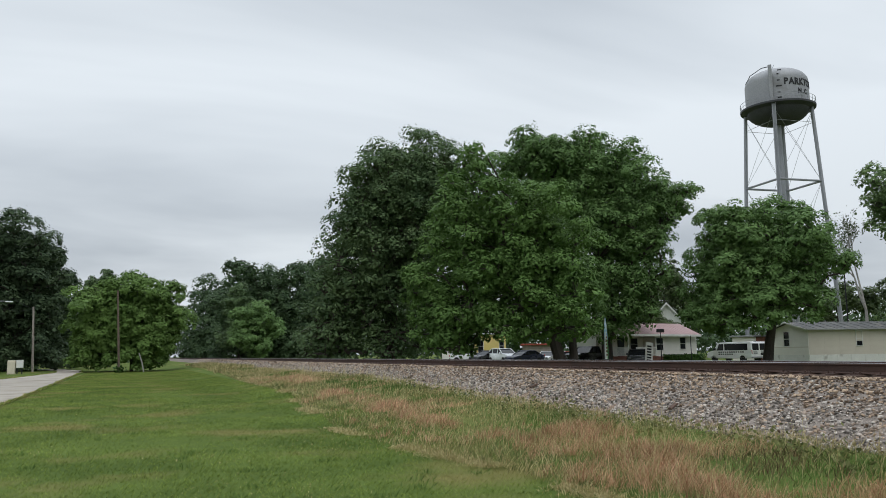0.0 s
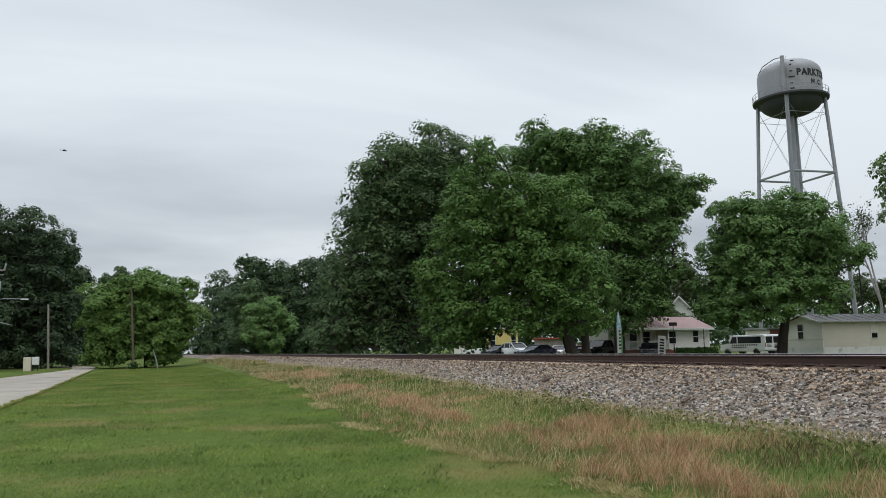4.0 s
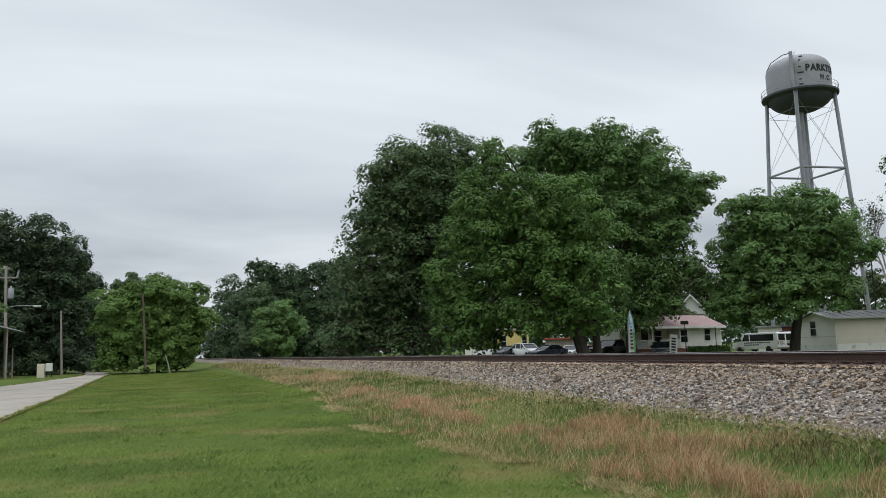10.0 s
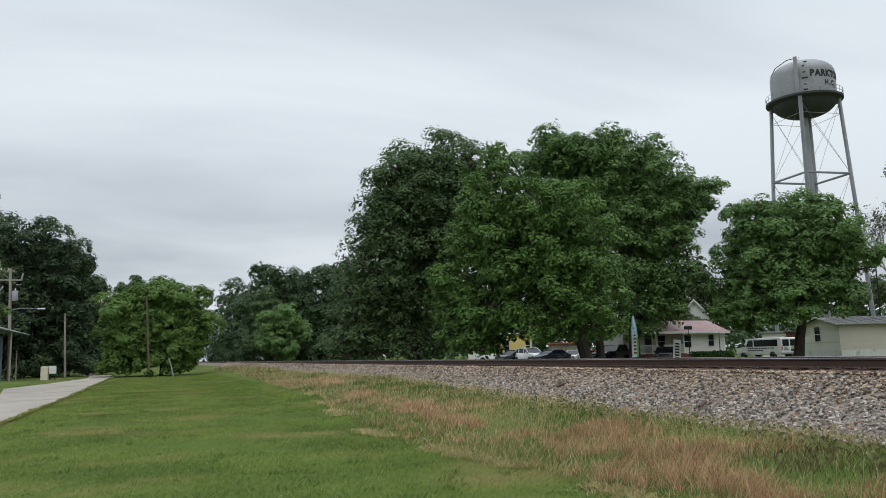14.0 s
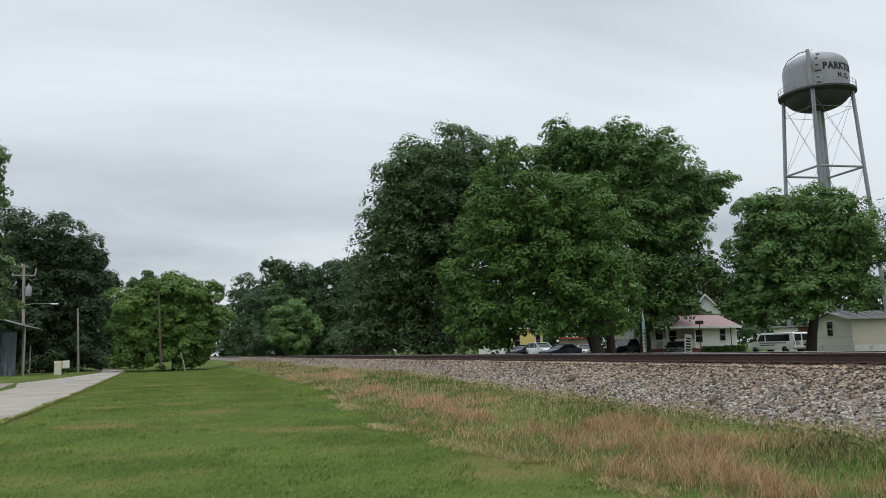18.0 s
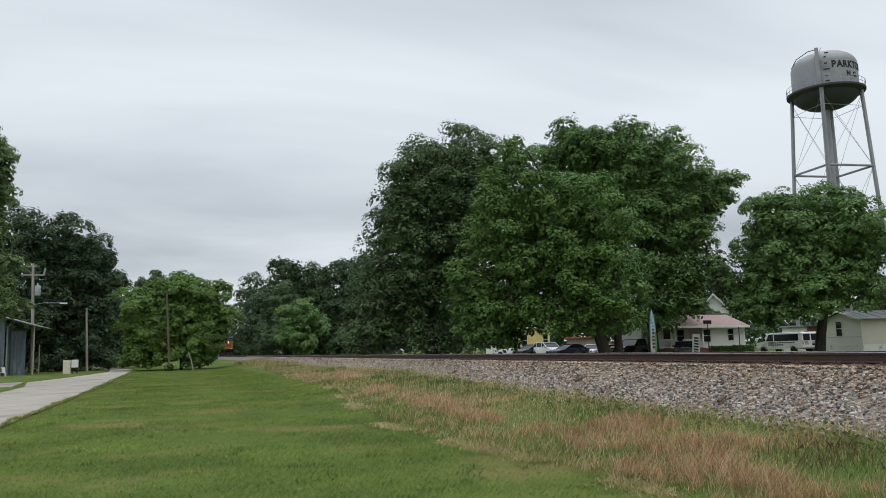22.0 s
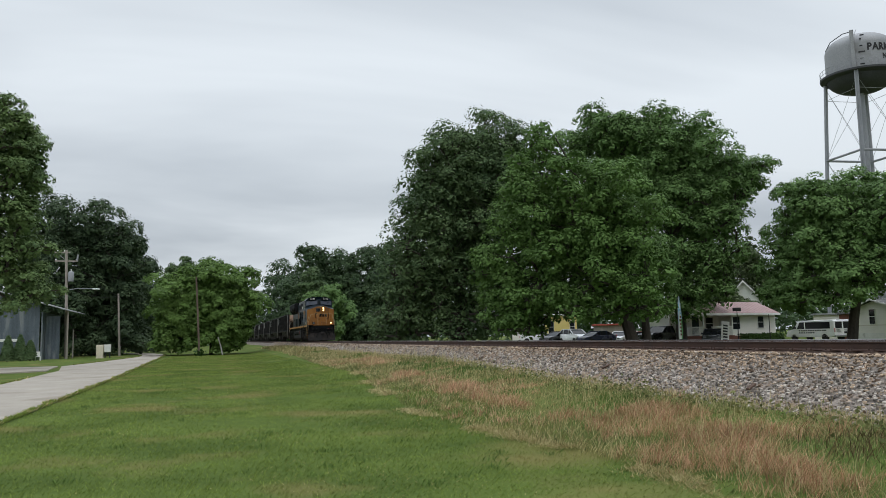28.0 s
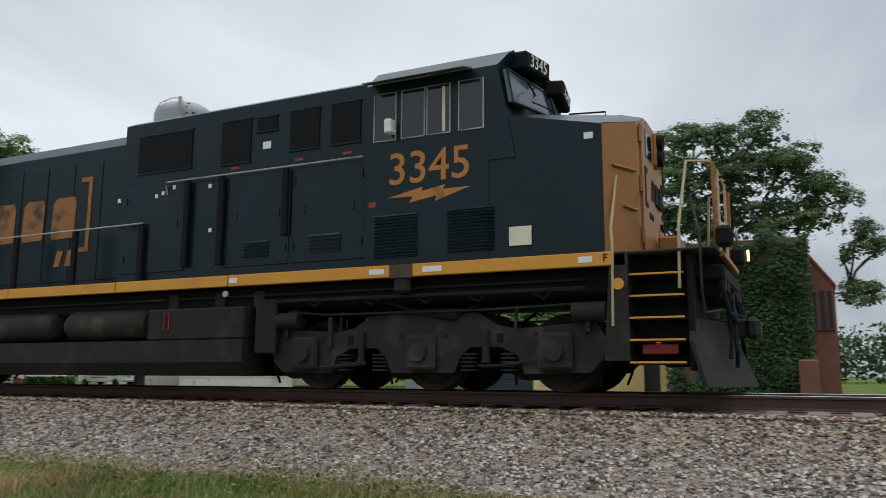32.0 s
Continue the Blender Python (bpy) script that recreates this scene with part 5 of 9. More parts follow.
        for y, d in ((10.0, 1), (13.25, -1)):
            part("emblem_bracket", Shape().prism([(y, 2.5), (y, 3.95), (y + d * 0.30, 3.95), (y + d * 0.30, 3.86), (y + d * 0.09, 3.86), (y + d * 0.09, 2.59), (y + d * 0.30, 2.59), (y + d * 0.30, 2.5)], e0, e1, "x"), M_EMBLEM, ob)
        for y0, y1, sk in ((10.42, 11.05, 0.10), (11.30, 11.90, 0.0), (12.15, 12.85, -0.05)):
            part("emblem_block", Shape().prism([(y0, 2.80), (y1 - 0.05, 2.78), (y1, 2.88), (y1 - 0.02, 3.5), (y1 - 0.12, 3.6), (y0 + 0.05, 3.6), (y0 - 0.02, 3.48)], e0, e1, "x"), M_EMBLEM, ob)
        for y in (10.45, 10.75):
            part("emblem_slash", Shape().prism([(y, 2.25), (y + 0.16, 2.25), (y + 0.08, 2.55), (y - 0.08, 2.55)], e0, e1, "x"), M_EMBLEM, ob)
        # tank, reservoirs and gear below
        a, b = sorted((s * 0.9, s * 1.50))
        part("fuel_tank", Shape().prism([(a + (0.16 if s < 0 else 0), 0.20), (b - (0.16 if s > 0 else 0), 0.20), (b, 0.42), (b, 0.78), (a, 0.78), (a, 0.42)], 5.9, 13.9).box((a, 5.9, 0.78), (b, 7.95, 1.30), 0.03).box((a, 12.8, 0.78), (b, 13.9, 1.30), 0.03), M_GRIME, ob, "grimy black fuel tank")
        for y0, y1 in ((8.05, 10.1), (10.35, 12.7)):
            part("air_reservoir", Shape().lathe([(0.05, y0), (0.2, y0 + 0.05), (0.265, y0 + 0.16), (0.265, y1 - 0.16), (0.2, y1 - 0.05), (0.05, y1)], (s * 1.24, 0, 1.08), 18, "y"), M_FRAME, ob, "long dark air tank", smooth=True)
        part("fuel_gauge", Shape().pipe([(s * 1.51, 7.45, 0.95), (s * 1.51, 7.45, 1.22), (s * 1.51, 7.55, 1.22), (s * 1.51, 7.55, 0.95), (s * 1.51, 7.45, 0.95)], 0.012, 4), M_REDLENS, ob, "red fuel gauge frame")
        gear = Shape().pipe([(s * 1.38, 0.4, 1.36), (s * 1.38, 5.7, 1.36)], 0.03).pipe([(s * 1.34, 0.4, 1.48), (s * 1.34, 14.2, 1.46)], 0.022).pipe([(s * 1.36, 14.2, 1.34), (s * 1.36, 19.2, 1.34)], 0.03)
        for y in (5.6, 6.4, 7.4, 14.3):
            gear.box((s * 1.30 - 0.08, y, 1.28), (s * 1.30 + 0.08, y + 0.22, 1.55), 0.02)
        gear.box((s * 1.35 - 0.05, 5.35, 0.55), (s * 1.35 + 0.05, 5.75, 1.4), 0.02)
        part("piping", gear, M_GRIME, ob)
        for y in (0.75, 1.7, 2.5, 3.4, 4.4):
            part("hanging_cable", Shape().pipe([(s * 1.36, y, 1.42), (s * 1.38, y + 0.22, 1.26 - 0.03 * (y % 1)), (s * 1.36, y + 0.5, 1.40)], 0.022, 5), M_BLACK, ob)
        for y in (3.95, 4.85, 5.35, 6.2, 7.5, 8.5):
            part("door_latch", Shape().box((min(s * 1.418, s * 1.435), y - 0.02, 2.72), (max(s * 1.418, s * 1.435), y + 0.02, 2.86), 0.006), M_BLUE, ob)
        for y in (3.8, 5.05, 5.2, 6.4, 7.36, 8.7):
            for z in (2.15, 3.2):
                part("door_hinge", Shape().cyl((s * 1.425, y, z), (s * 1.425, y, z + 0.12), 0.016, n=6), M_BLUE, ob)
        part("sill_light", Shape().cyl((s * 1.52, 6.25, 1.50), (s * 1.555, 6.25, 1.50), 0.05, n=12), M_TAN, ob, "small round lamp below the sill")
        part("frame_lug", Shape().box((min(s * 1.42, s * 1.54), 2.92, 1.40), (max(s * 1.42, s * 1.54), 3.18, 1.62), 0.03), M_GRIME, ob)
        # stairwell
        for y0, y1, yy in ((-0.85, -0.18, -1), (19.75, 20.4, 1)):
            st = part("steps", Shape().box((min(s * 0.98, s * 1.02), y0, 0.38), (max(s * 0.98, s * 1.02), y1, 1.78)).box((min(s * 1.0, s * 1.52), y1 if yy < 0 else y0 - 0.03, 0.45), (max(s * 1.0, s * 1.52), (y1 if yy < 0 else y0 - 0.03) + 0.03, 1.78)), M_GRIME, ob, "steep boarding steps")
            for k in range(6):
                z = 0.40 + k * 0.276
                x0 = 1.30 - 0.02 * k
                part("step", Shape().box((min(s * 1.0, s * (x0 + 0.22)), y0, z - 0.03), (max(s * 1.0, s * (x0 + 0.22)), y1, z), 0.006), M_GRIME, st)
                part("step_edge", Shape().box((min(s * (x0 + 0.222), s * (x0 + 0.245)), y0, z - 0.016), (max(s * (x0 + 0.222), s * (x0 + 0.245)), y1, z + 0.008), 0.004), M_STRIPE, st, "yellow step edge")
        part("corner_panel", Shape().prism([(-0.18, 0.42), (0.14, 0.42), (0.05, 1.62), (-0.18, 1.62)], min(s * 1.40, s * 1.53), max(s * 1.40, s * 1.53), "x"), M_GRIME, ob)
        part("reflector", Shape().cyl((s * 1.53, -0.06, 1.38), (s * 1.542, -0.06, 1.38), 0.075, n=18), M_STRIPE, ob, "round yellow reflector")
        flat_text("F", 0.15, ob, pose(s * 1.556, 0.09, 1.71, 0, 0, 0 if s < 0 else 180) @ SIDE, M_BLACK, "front_mark", 0.003)
        part("step_lamp", Shape().box((min(s * 1.34, s * 1.38), -0.54, 0.645), (max(s * 1.34, s * 1.38), -0.46, 0.675), 0.006), M_AMBER, ob, "small lit amber step lamp")
        part("step_light", Shape().box((min(s * 1.30, s * 1.36), -0.74, 0.50), (max(s * 1.30, s * 1.36), -0.30, 0.63), 0.01), M_REDLENS, ob)
        part("corner_rail", Shape().pipe([(s * 1.53, 0.02, 0.85), (s * 1.53, 0.0, 1.9), (s * 1.50, 0.02, 2.1), (s * 1.28, -0.02, 2.85), (s * 1.05, 0.02, 2.88)], 0.018, 6), M_GRAB, ob, "cream bent grab rail")
        part("front_rail", Shape().pipe([(s * 1.47, -0.80, 1.30), (s * 1.47, -0.82, 2.1), (s * 1.18, -0.90, 2.97), (s * 0.95, -1.16, 3.0), (s * 0.12, -1.20, 3.0)], 0.018, 6), M_GRAB, ob, "cream platform handrail")
        part("front_post", Shape().box((s * 0.95 - 0.015, -1.225, 1.8), (s * 0.95 + 0.015, -1.175, 2.98), 0.006), M_GOLD, ob)
        part("front_post", Shape().cyl((s * 0.45, -1.20, 1.8), (s * 0.45, -1.20, 3.0), 0.018, n=6), M_GRAB, ob)
        lamp = part("ditch_light", Shape().box((s * 0.95 - 0.12, -1.40, 1.86), (s * 0.95 + 0.12, -1.20, 2.12), 0.04), M_BLACK, ob, "round ditch light in a black housing")
        part("ditch_lens", Shape().cyl((s * 0.95, -1.43, 2.0), (s * 0.95, -1.455, 2.0), 0.085, n=18), M_LAMP if s > 0 else M_LAMPOFF, lamp)
        part("cut_lever", Shape().pipe([(s * 0.2, -1.450, 1.0), (s * 1.1, -1.250, 1.05), (s * 1.55, -1.100, 0.98), (s * 1.62, -1.080, 1.25), (s * 1.62, -1.080, 1.95), (s * 1.35, -0.950, 2.5)], 0.016, 5), M_FRAME, ob)
        # air hoses
        part("air_hose", Shape().pipe([(s * 0.35, -1.220, 1.35), (s * 0.42, -1.320, 0.9), (s * 0.62, -1.360, 0.55), (s * 0.55, -1.340, 0.35)], 0.028, 6).pipe([(s * 0.7, -1.220, 1.3), (s * 0.8, -1.320, 0.8), (s * 0.9, -1.300, 0.45)], 0.024, 6), M_BLACK, ob)
    # nose fittings
    door = part("nose_door", Shape().prism([(-0.78, 1.84), (0.10, 1.84), (0.10, 3.84), (-0.40, 3.84), (-0.78, 3.68)], NOSE - 0.03, NOSE + 0.01), M_GOLD, ob, "orange-yellow nose door with a small window")
    part("door_window", Shape().box((-0.52, NOSE - 0.042, 3.28), (-0.10, NOSE - 0.026, 3.66), 0.05), M_PANE, door)
    for z in (2.0, 2.7, 3.4):
        part("hinge", Shape().cyl((-0.84, NOSE - 0.02, z), (-0.84, NOSE - 0.02, z + 0.22), 0.035, n=8), M_GOLD, door)
    part("door_bracket", Shape().prism([(-0.62, 2.55), (-0.62, 3.12), (-0.44, 3.12), (-0.44, 3.05), (-0.55, 3.05), (-0.55, 2.62), (-0.44, 2.62), (-0.44, 2.55)], NOSE - 0.038, NOSE - 0.028), M_BLACK, door, "dark painted bracket")
    part("front_bracket", Shape().prism([(0.90, 2.60), (0.90, 3.16), (0.76, 3.16), (0.76, 3.09), (0.84, 3.09), (0.84, 2.67), (0.76, 2.67), (0.76, 2.60)], NOSE - 0.010, NOSE + 0.004), M_BLACK, ob, "dark painted bracket")
    for x0, x1, sk in ((-0.18, 0.10, 0.05), (0.14, 0.38, 0.0), (0.42, 0.70, -0.04)):
        part("front_emblem_block", Shape().prism([(x0, 2.72), (x1, 2.72), (x1 - 0.04, 2.86), (x1 + sk, 3.0), (x0 + 0.05, 3.02), (x0 + 0.03, 2.88)], NOSE - 0.040, NOSE + 0.004), M_BLACK, ob)
    for x in (-0.35, -0.18, 0.65, 0.78):
        part("front_emblem_dot", Shape().box((x, NOSE - 0.04, 2.42), (x + 0.10, NOSE + 0.01, 2.51), 0.006), M_BLACK, ob)
    hl = part("headlight", Shape().box((0.12, NOSE - 0.07, 3.30), (0.42, NOSE + 0.02, 3.82), 0.03), M_GOLD, ob, "pair of lit headlights, one above the other")
    for z in (3.43, 3.68):
        part("headlight_rim", Shape().lathe([(0.098, NOSE - 0.06), (0.098, NOSE - 0.15), (0.118, NOSE - 0.15), (0.122, NOSE - 0.06)], (0.27, 0, z), 20, "y"), M_BLACK, hl)
        part("headlight_lens", Shape().cyl((0.27, NOSE - 0.072, z), (0.27, NOSE - 0.085, z), 0.112, 0.09, 20), M_LAMP, hl)
    part("nose_label", Shape().box((-0.12, NOSE - 0.004, 3.84), (0.08, NOSE + 0.004, 3.865)), M_CREAM, ob)
    part("nose_panel", Shape().box((0.50, NOSE - 0.015, 1.9), (0.88, NOSE + 0.01, 2.40), 0.01), M_GOLD, ob)
    for q in ([(-1.36, -0.0, 2.98), (-1.0, -0.22, 2.96)], [(0.62, NOSE - 0.03, 3.45), (0.88, NOSE - 0.03, 3.34)], [(-1.20, -0.10, 2.45), (-0.98, -0.22, 2.42)]):
        part("nose_handle", Shape().pipe(q, 0.018, 5), M_GOLD, ob)
    part("platform_box", Shape().box((0.02, -0.60, 1.80), (0.62, -0.30, 2.22), 0.03), M_GOLD, ob)
    # pilot
    part("end_plate", Shape().box((-1.40, -0.95, 0.30), (1.40, -0.87, 1.76), 0.02), M_BLACK, ob)
    part("platform_edge", Shape().box((-0.98, -1.30, 1.73), (0.98, -1.22, 1.80), 0.012), M_GOLD, ob, "yellow platform edge")
    part("anticlimber", Shape().box((-1.15, -1.30, 1.42), (1.15, -0.90, 1.62), 0.03).box((-1.0, -1.22, 1.22), (1.0, -0.9, 1.425), 0.03), M_BLACK, ob)
    plow = Shape()
    for s in (-1, 1):
        c = [(0, -1.55, 0.10), (s * 1.50, -1.08, 0.10), (s * 1.50, -0.94, 0.66), (s * 1.25, -0.93, 0.95), (0, -1.22, 0.95)]
        plow.add(c + [(x, y + 0.05, z) for x, y, z in c], [(0, 1, 2, 3, 4), (9, 8, 7, 6, 5)] + [(i, (i + 1) % 5, 5 + (i + 1) % 5, 5 + i) for i in range(5)])
    part("snow_plow", plow, M_GRIME, ob, "sooty steel V-shaped plow")
    part("coupler", Shape().box((-0.14, -1.45, 0.74), (0.14, -0.9, 1.0), 0.03).box((-0.19, -1.62, 0.72), (0.19, -1.42, 1.02), 0.06), M_GRIME, ob, "grimy knuckle coupler")
    part("cable", Shape().pipe([(-0.75, -1.200, 1.5), (-0.55, -1.250, 1.22), (-0.1, -1.280, 1.08), (0.25, -1.260, 1.35), (0.5, -1.240, 1.52), (0.8, -1.220, 1.25), (0.95, -1.200, 1.05)], 0.03, 6), M_BLACK, ob)
    part("cable", Shape().pipe([(0.35, -1.240, 1.50), (0.48, -1.330, 1.05), (0.80, -1.380, 0.86), (1.08, -1.330, 1.12), (1.15, -1.240, 1.42)], 0.030, 6), M_BLACK, ob)
    part("cable", Shape().pipe([(-1.10, -1.230, 1.44), (-1.02, -1.330, 1.00), (-0.72, -1.370, 0.90), (-0.48, -1.320, 1.15), (-0.40, -1.230, 1.46)], 0.030, 6), M_BLACK, ob)
    for x in (-1.0, -0.62, 0.62, 1.0):
        part("hose_bracket", Shape().box((x - 0.07, -1.30, 1.30), (x + 0.07, -1.20, 1.44), 0.015), M_FRAME, ob)
    part("pilot_tag", Shape().box((0.02, -1.215, 1.30), (0.24, -1.205, 1.39)), M_WHITE, ob)
    part("glad_hand", Shape().cyl((0.72, -1.150, 1.45), (0.72, -1.230, 1.45), 0.08, n=10), M_REDLENS, ob)
    # rear end
    part("rear_plate", Shape().box((-1.5, 20.55, 0.75), (1.5, 20.68, 1.78), 0.02).box((-1.5, 19.6, 1.6), (1.5, 20.6, 1.78), 0.02), M_GRIME, ob)
    part("rear_coupler", Shape().box((-0.16, 20.6, 0.72), (0.16, 21.3, 1.0), 0.04), M_RUST, ob)
    part("rear_rail", Shape().pipe([(-1.45, 20.5, 1.2), (-1.45, 20.5, 2.2), (-1.1, 20.6, 2.8), (1.1, 20.6, 2.8), (1.45, 20.5, 2.2), (1.45, 20.5, 1.2)], 0.018, 6), M_CREAM, ob)
    trucks = [loco_truck(ob, 2.85), loco_truck(ob, 16.85)]
    sets = [wheelset(ob, y) for y in (0.85, 2.85, 4.85, 14.85, 16.85, 18.85)]
    return ob, sets


def hopper_car():
    """An open coal hopper; y runs back from its leading coupler."""
    ob = thing("hopper_car", "grimy black open-top coal hopper car with ribbed sides", "railway car", group="coal train cars")
    length = 16.2
    a, b = 0.55, length - 0.55
    for s in (-1, 1):
        part("side_sheet", Shape().box((min(s * 1.44, s * 1.47), a, 1.42), (max(s * 1.44, s * 1.47), b, 3.66), 0.005), M_HOPPER, ob)
        part("top_chord", Shape().box((min(s * 1.42, s * 1.57), a, 3.60), (max(s * 1.42, s * 1.57), b, 3.74), 0.02), M_HOPPER, ob)
        part("side_sill", Shape().box((min(s * 1.40, s * 1.56), a, 1.36), (max(s * 1.40, s * 1.56), b, 1.50), 0.02), M_HOPPER, ob)
        for k in range(17):
            y = a + 0.10 + k * (b - a - 0.3) / 16
            part("rib", Shape().box((min(s * 1.47, s * 1.57), y, 1.48), (max(s * 1.47, s * 1.57), y + 0.11, 3.62), 0.012), M_HOPPER, ob)
        for y in (a, b - 0.1):
            part("corner_post", Shape().box((min(s * 1.40, s * 1.56), y, 1.1), (max(s * 1.40, s * 1.56), y + 0.12, 3.74), 0.012), M_HOPPER, ob)
            for k, w in ((0.22, 0.14), (0.75, 0.10)):
                q = y + k if y < 5 else y - k
                part("reflector_strip", Shape().box((min(s * 1.572, s * 1.580), q, 2.55), (max(s * 1.572, s * 1.580), q + w, 3.58)), M_WHITE, ob, "pale vertical strip")
        lad = Shape()
        for k in range(7):
            lad.pipe([(s * 1.60, 0.62, 1.2 + 0.34 * k), (s * 1.60, 1.02, 1.2 + 0.34 * k)], 0.014, 4)
        lad.pipe([(s * 1.60, 0.62, 0.55), (s * 1.60, 0.62, 3.4)], 0.014, 4).pipe([(s * 1.60, 1.02, 0.55), (s * 1.60, 1.02, 3.4)], 0.014, 4)
        part("ladder", lad, M_STEEL, ob)
    for y0, y1, ye in ((a, 2.6, 1), (b, b - 2.05, -1)):
        part("slope_sheet", Shape().add([(-1.44, y0, 2.62), (1.44, y0, 2.62), (1.44, y1, 1.5), (-1.44, y1, 1.5), (-1.44, y0, 2.66), (1.44, y0, 2.66), (1.44, y1, 1.54), (-1.44, y1, 1.54)], [(0, 1, 2, 3), (7, 6, 5, 4), (0, 4, 5, 1), (1, 5, 6, 2), (2, 6, 7, 3), (3, 7, 4, 0)]), M_RUST, ob)
        part("end_sheet", Shape().box((-1.44, min(y0 + 0.45 * ye, y0 + 0.48 * ye), 2.60), (1.44, max(y0 + 0.45 * ye, y0 + 0.48 * ye), 3.66), 0.004), M_TAN, ob, "dusty tan end wall")
        for x in (-1.3, -0.45, 0.45, 1.3):
            part("end_post", Shape().box((x - 0.05, min(y0, y0 + 0.12 * ye), 1.3), (x + 0.05, max(y0, y0 + 0.12 * ye), 3.66), 0.01), M_RUST, ob)
        part("end_beam", Shape().box((-1.5, min(y0 - 0.05 * ye, y0 + 0.15 * ye), 1.05), (1.5, max(y0 - 0.05 * ye, y0 + 0.15 * ye), 1.36), 0.02), M_HOPPER, ob)
        part("coupler", Shape().box((-0.14, min(y0 - 0.75 * ye, y0), 0.74), (0.14, max(y0 - 0.75 * ye, y0), 1.0), 0.03), M_RUST, ob)
    part("centre_sill", Shape().box((-0.2, 0.4, 0.85), (0.2, length - 0.4, 1.3), 0.02), M_GRIME, ob)
    part("coal_load", Shape().add([(-1.42, 1.1, 3.35), (1.42, 1.1, 3.35), (1.42, b - 0.55, 3.35), (-1.42, b - 0.55, 3.35), (0, 3.0, 3.64), (0, b - 2.5, 3.64)], [(0, 1, 4), (1, 2, 5, 4), (2, 3, 5), (3, 0, 4, 5), (0, 3, 2, 1)]), M_COAL, ob, "heap of black coal")
    tub = [(1.38 * math.sin(a), 1.42 - 1.0 * math.cos(a) ** 0.8 if math.cos(a) > 0 else 1.42) for a in np.linspace(-1.5708, 1.5708, 15)]
    body = Shape()
    for (y0, k0), (y1, k1) in (((3.75, 0.55), (4.15, 1.0)), ((4.15, 1.0), (12.05, 1.0)), ((12.05, 1.0), (12.45, 0.55))):
        n = len(tub)
        body.add([(x, y0, 1.42 - (1.42 - z) * k0) for x, z in tub] + [(x, y1, 1.42 - (1.42 - z) * k1) for x, z in tub], [(i, i + 1, n + i + 1, n + i) for i in range(n - 1)] + [tuple(range(n)), tuple(range(2 * n - 1, n - 1, -1))])
    part("belly_tub", body, M_TUB, ob, "rounded dusty tub below the sides", smooth=True)
    for y in (6.0, 8.1, 10.2):
        part("tub_band", Shape().pipe([(x * 1.01, y, 1.42 - (1.42 - z) * 1.02) for x, z in tub], 0.035, 5), M_HOPPER, ob)
    for y in (2.2, length - 2.2):
        for s in (-1, 1):
            part("truck_frame", Shape().prism([(y - 1.15, 0.42), (y - 0.95, 0.32), (y - 0.55, 0.5), (y - 0.35, 0.28), (y + 0.35, 0.28), (y + 0.55, 0.5), (y + 0.95, 0.32), (y + 1.15, 0.42), (y + 1.1, 0.66), (y + 0.4, 0.9), (y - 0.4, 0.9), (y - 1.1, 0.66)], min(s * 0.98, s * 1.12), max(s * 0.98, s * 1.12), "x"), M_FRAME, ob)
            for q in (-0.9, 0.9):
                part("wheel", Shape().lathe([(0.05, 0.70 * s), (0.36, 0.72 * s), (0.48, 0.68 * s), (0.483, 0.72 * s), (0.457, 0.73 * s), (0.455, 0.82 * s), (0.36, 0.80 * s), (0.1, 0.84 * s)], (0, y + q, 0.457), 20, "x"), M_GRIME, ob, smooth=True)
    return ob


loco, loco_wheels = locomotive()
hopper = hopper_car()
cars = [hopper] + [copy_thing(hopper, Matrix()) for k in range(12)]


def train_y(t):
    """Where the front of the cab's sill is along the track."""
    return 1.95 + 21.55 * (32.0 - t)


# ---- town things ----
M_TANK = material("silver_tank_paint", (0.243, 0.2475, 0.2565), (0.369, 0.3735, 0.387), 0.55, 0.25, 6.0, metal=0.15, spots=(0.22, 0.22, 0.22), spot_scale=0.35, spot_at=0.62)
# darker steel of belly and walkway, underside shade deepened in the colour
M_TANKLOW = material("shaded_tank_belly", (0.045, 0.046, 0.052), (0.085, 0.086, 0.095), 0.7, 0.4, 6.0)
M_LEG = material("galvanised_steel", (0.24, 0.25, 0.265), (0.36, 0.37, 0.39), 0.5, 0.6, 12.0, metal=0.25)
M_INK = material("black_paint", (0.012, 0.012, 0.014), (0.03, 0.03, 0.032), 0.7, 2.0, 20.0)
M_SIDING = material("cream_metal_siding", (0.58, 0.53, 0.45), (0.68, 0.63, 0.55), 0.6, 0.8, 10.0, stretch=(1, 1, 3))
M_PALEWALL = material("white_wood_siding", (0.74, 0.72, 0.66), (0.84, 0.82, 0.76), 0.7, 0.8, 10.0, stretch=(1, 1, 4))
M_SKIRT = material("white_skirting", (0.66, 0.66, 0.62), (0.80, 0.80, 0.76), 0.6, 1.2, 9.0, spots=(0.45, 0.44, 0.40), spot_scale=1.0, spot_at=0.66)
M_HOMEROOF = material("stained_dark_roof", (0.050, 0.051, 0.050), (0.150, 0.152, 0.148), 0.75, 0.9, 10.0, 0.003, spots=(0.19, 0.18, 0.16), spot_scale=0.8, spot_at=0.62)
M_METALROOF = material("grey_metal_roof", (0.17, 0.18, 0.18), (0.31, 0.32, 0.32), 0.6, 0.7, 12.0, spots=(0.22, 0.20, 0.18), spot_scale=0.5, spot_at=0.66)
M_PINKROOF = material("faded_red_shingles", (0.34, 0.225, 0.22), (0.46, 0.33, 0.325), 0.9, 0.8, 14.0)
M_DARKROOF = material("grey_shingles", (0.08, 0.08, 0.085), (0.15, 0.15, 0.155), 0.9, 0.8, 14.0)
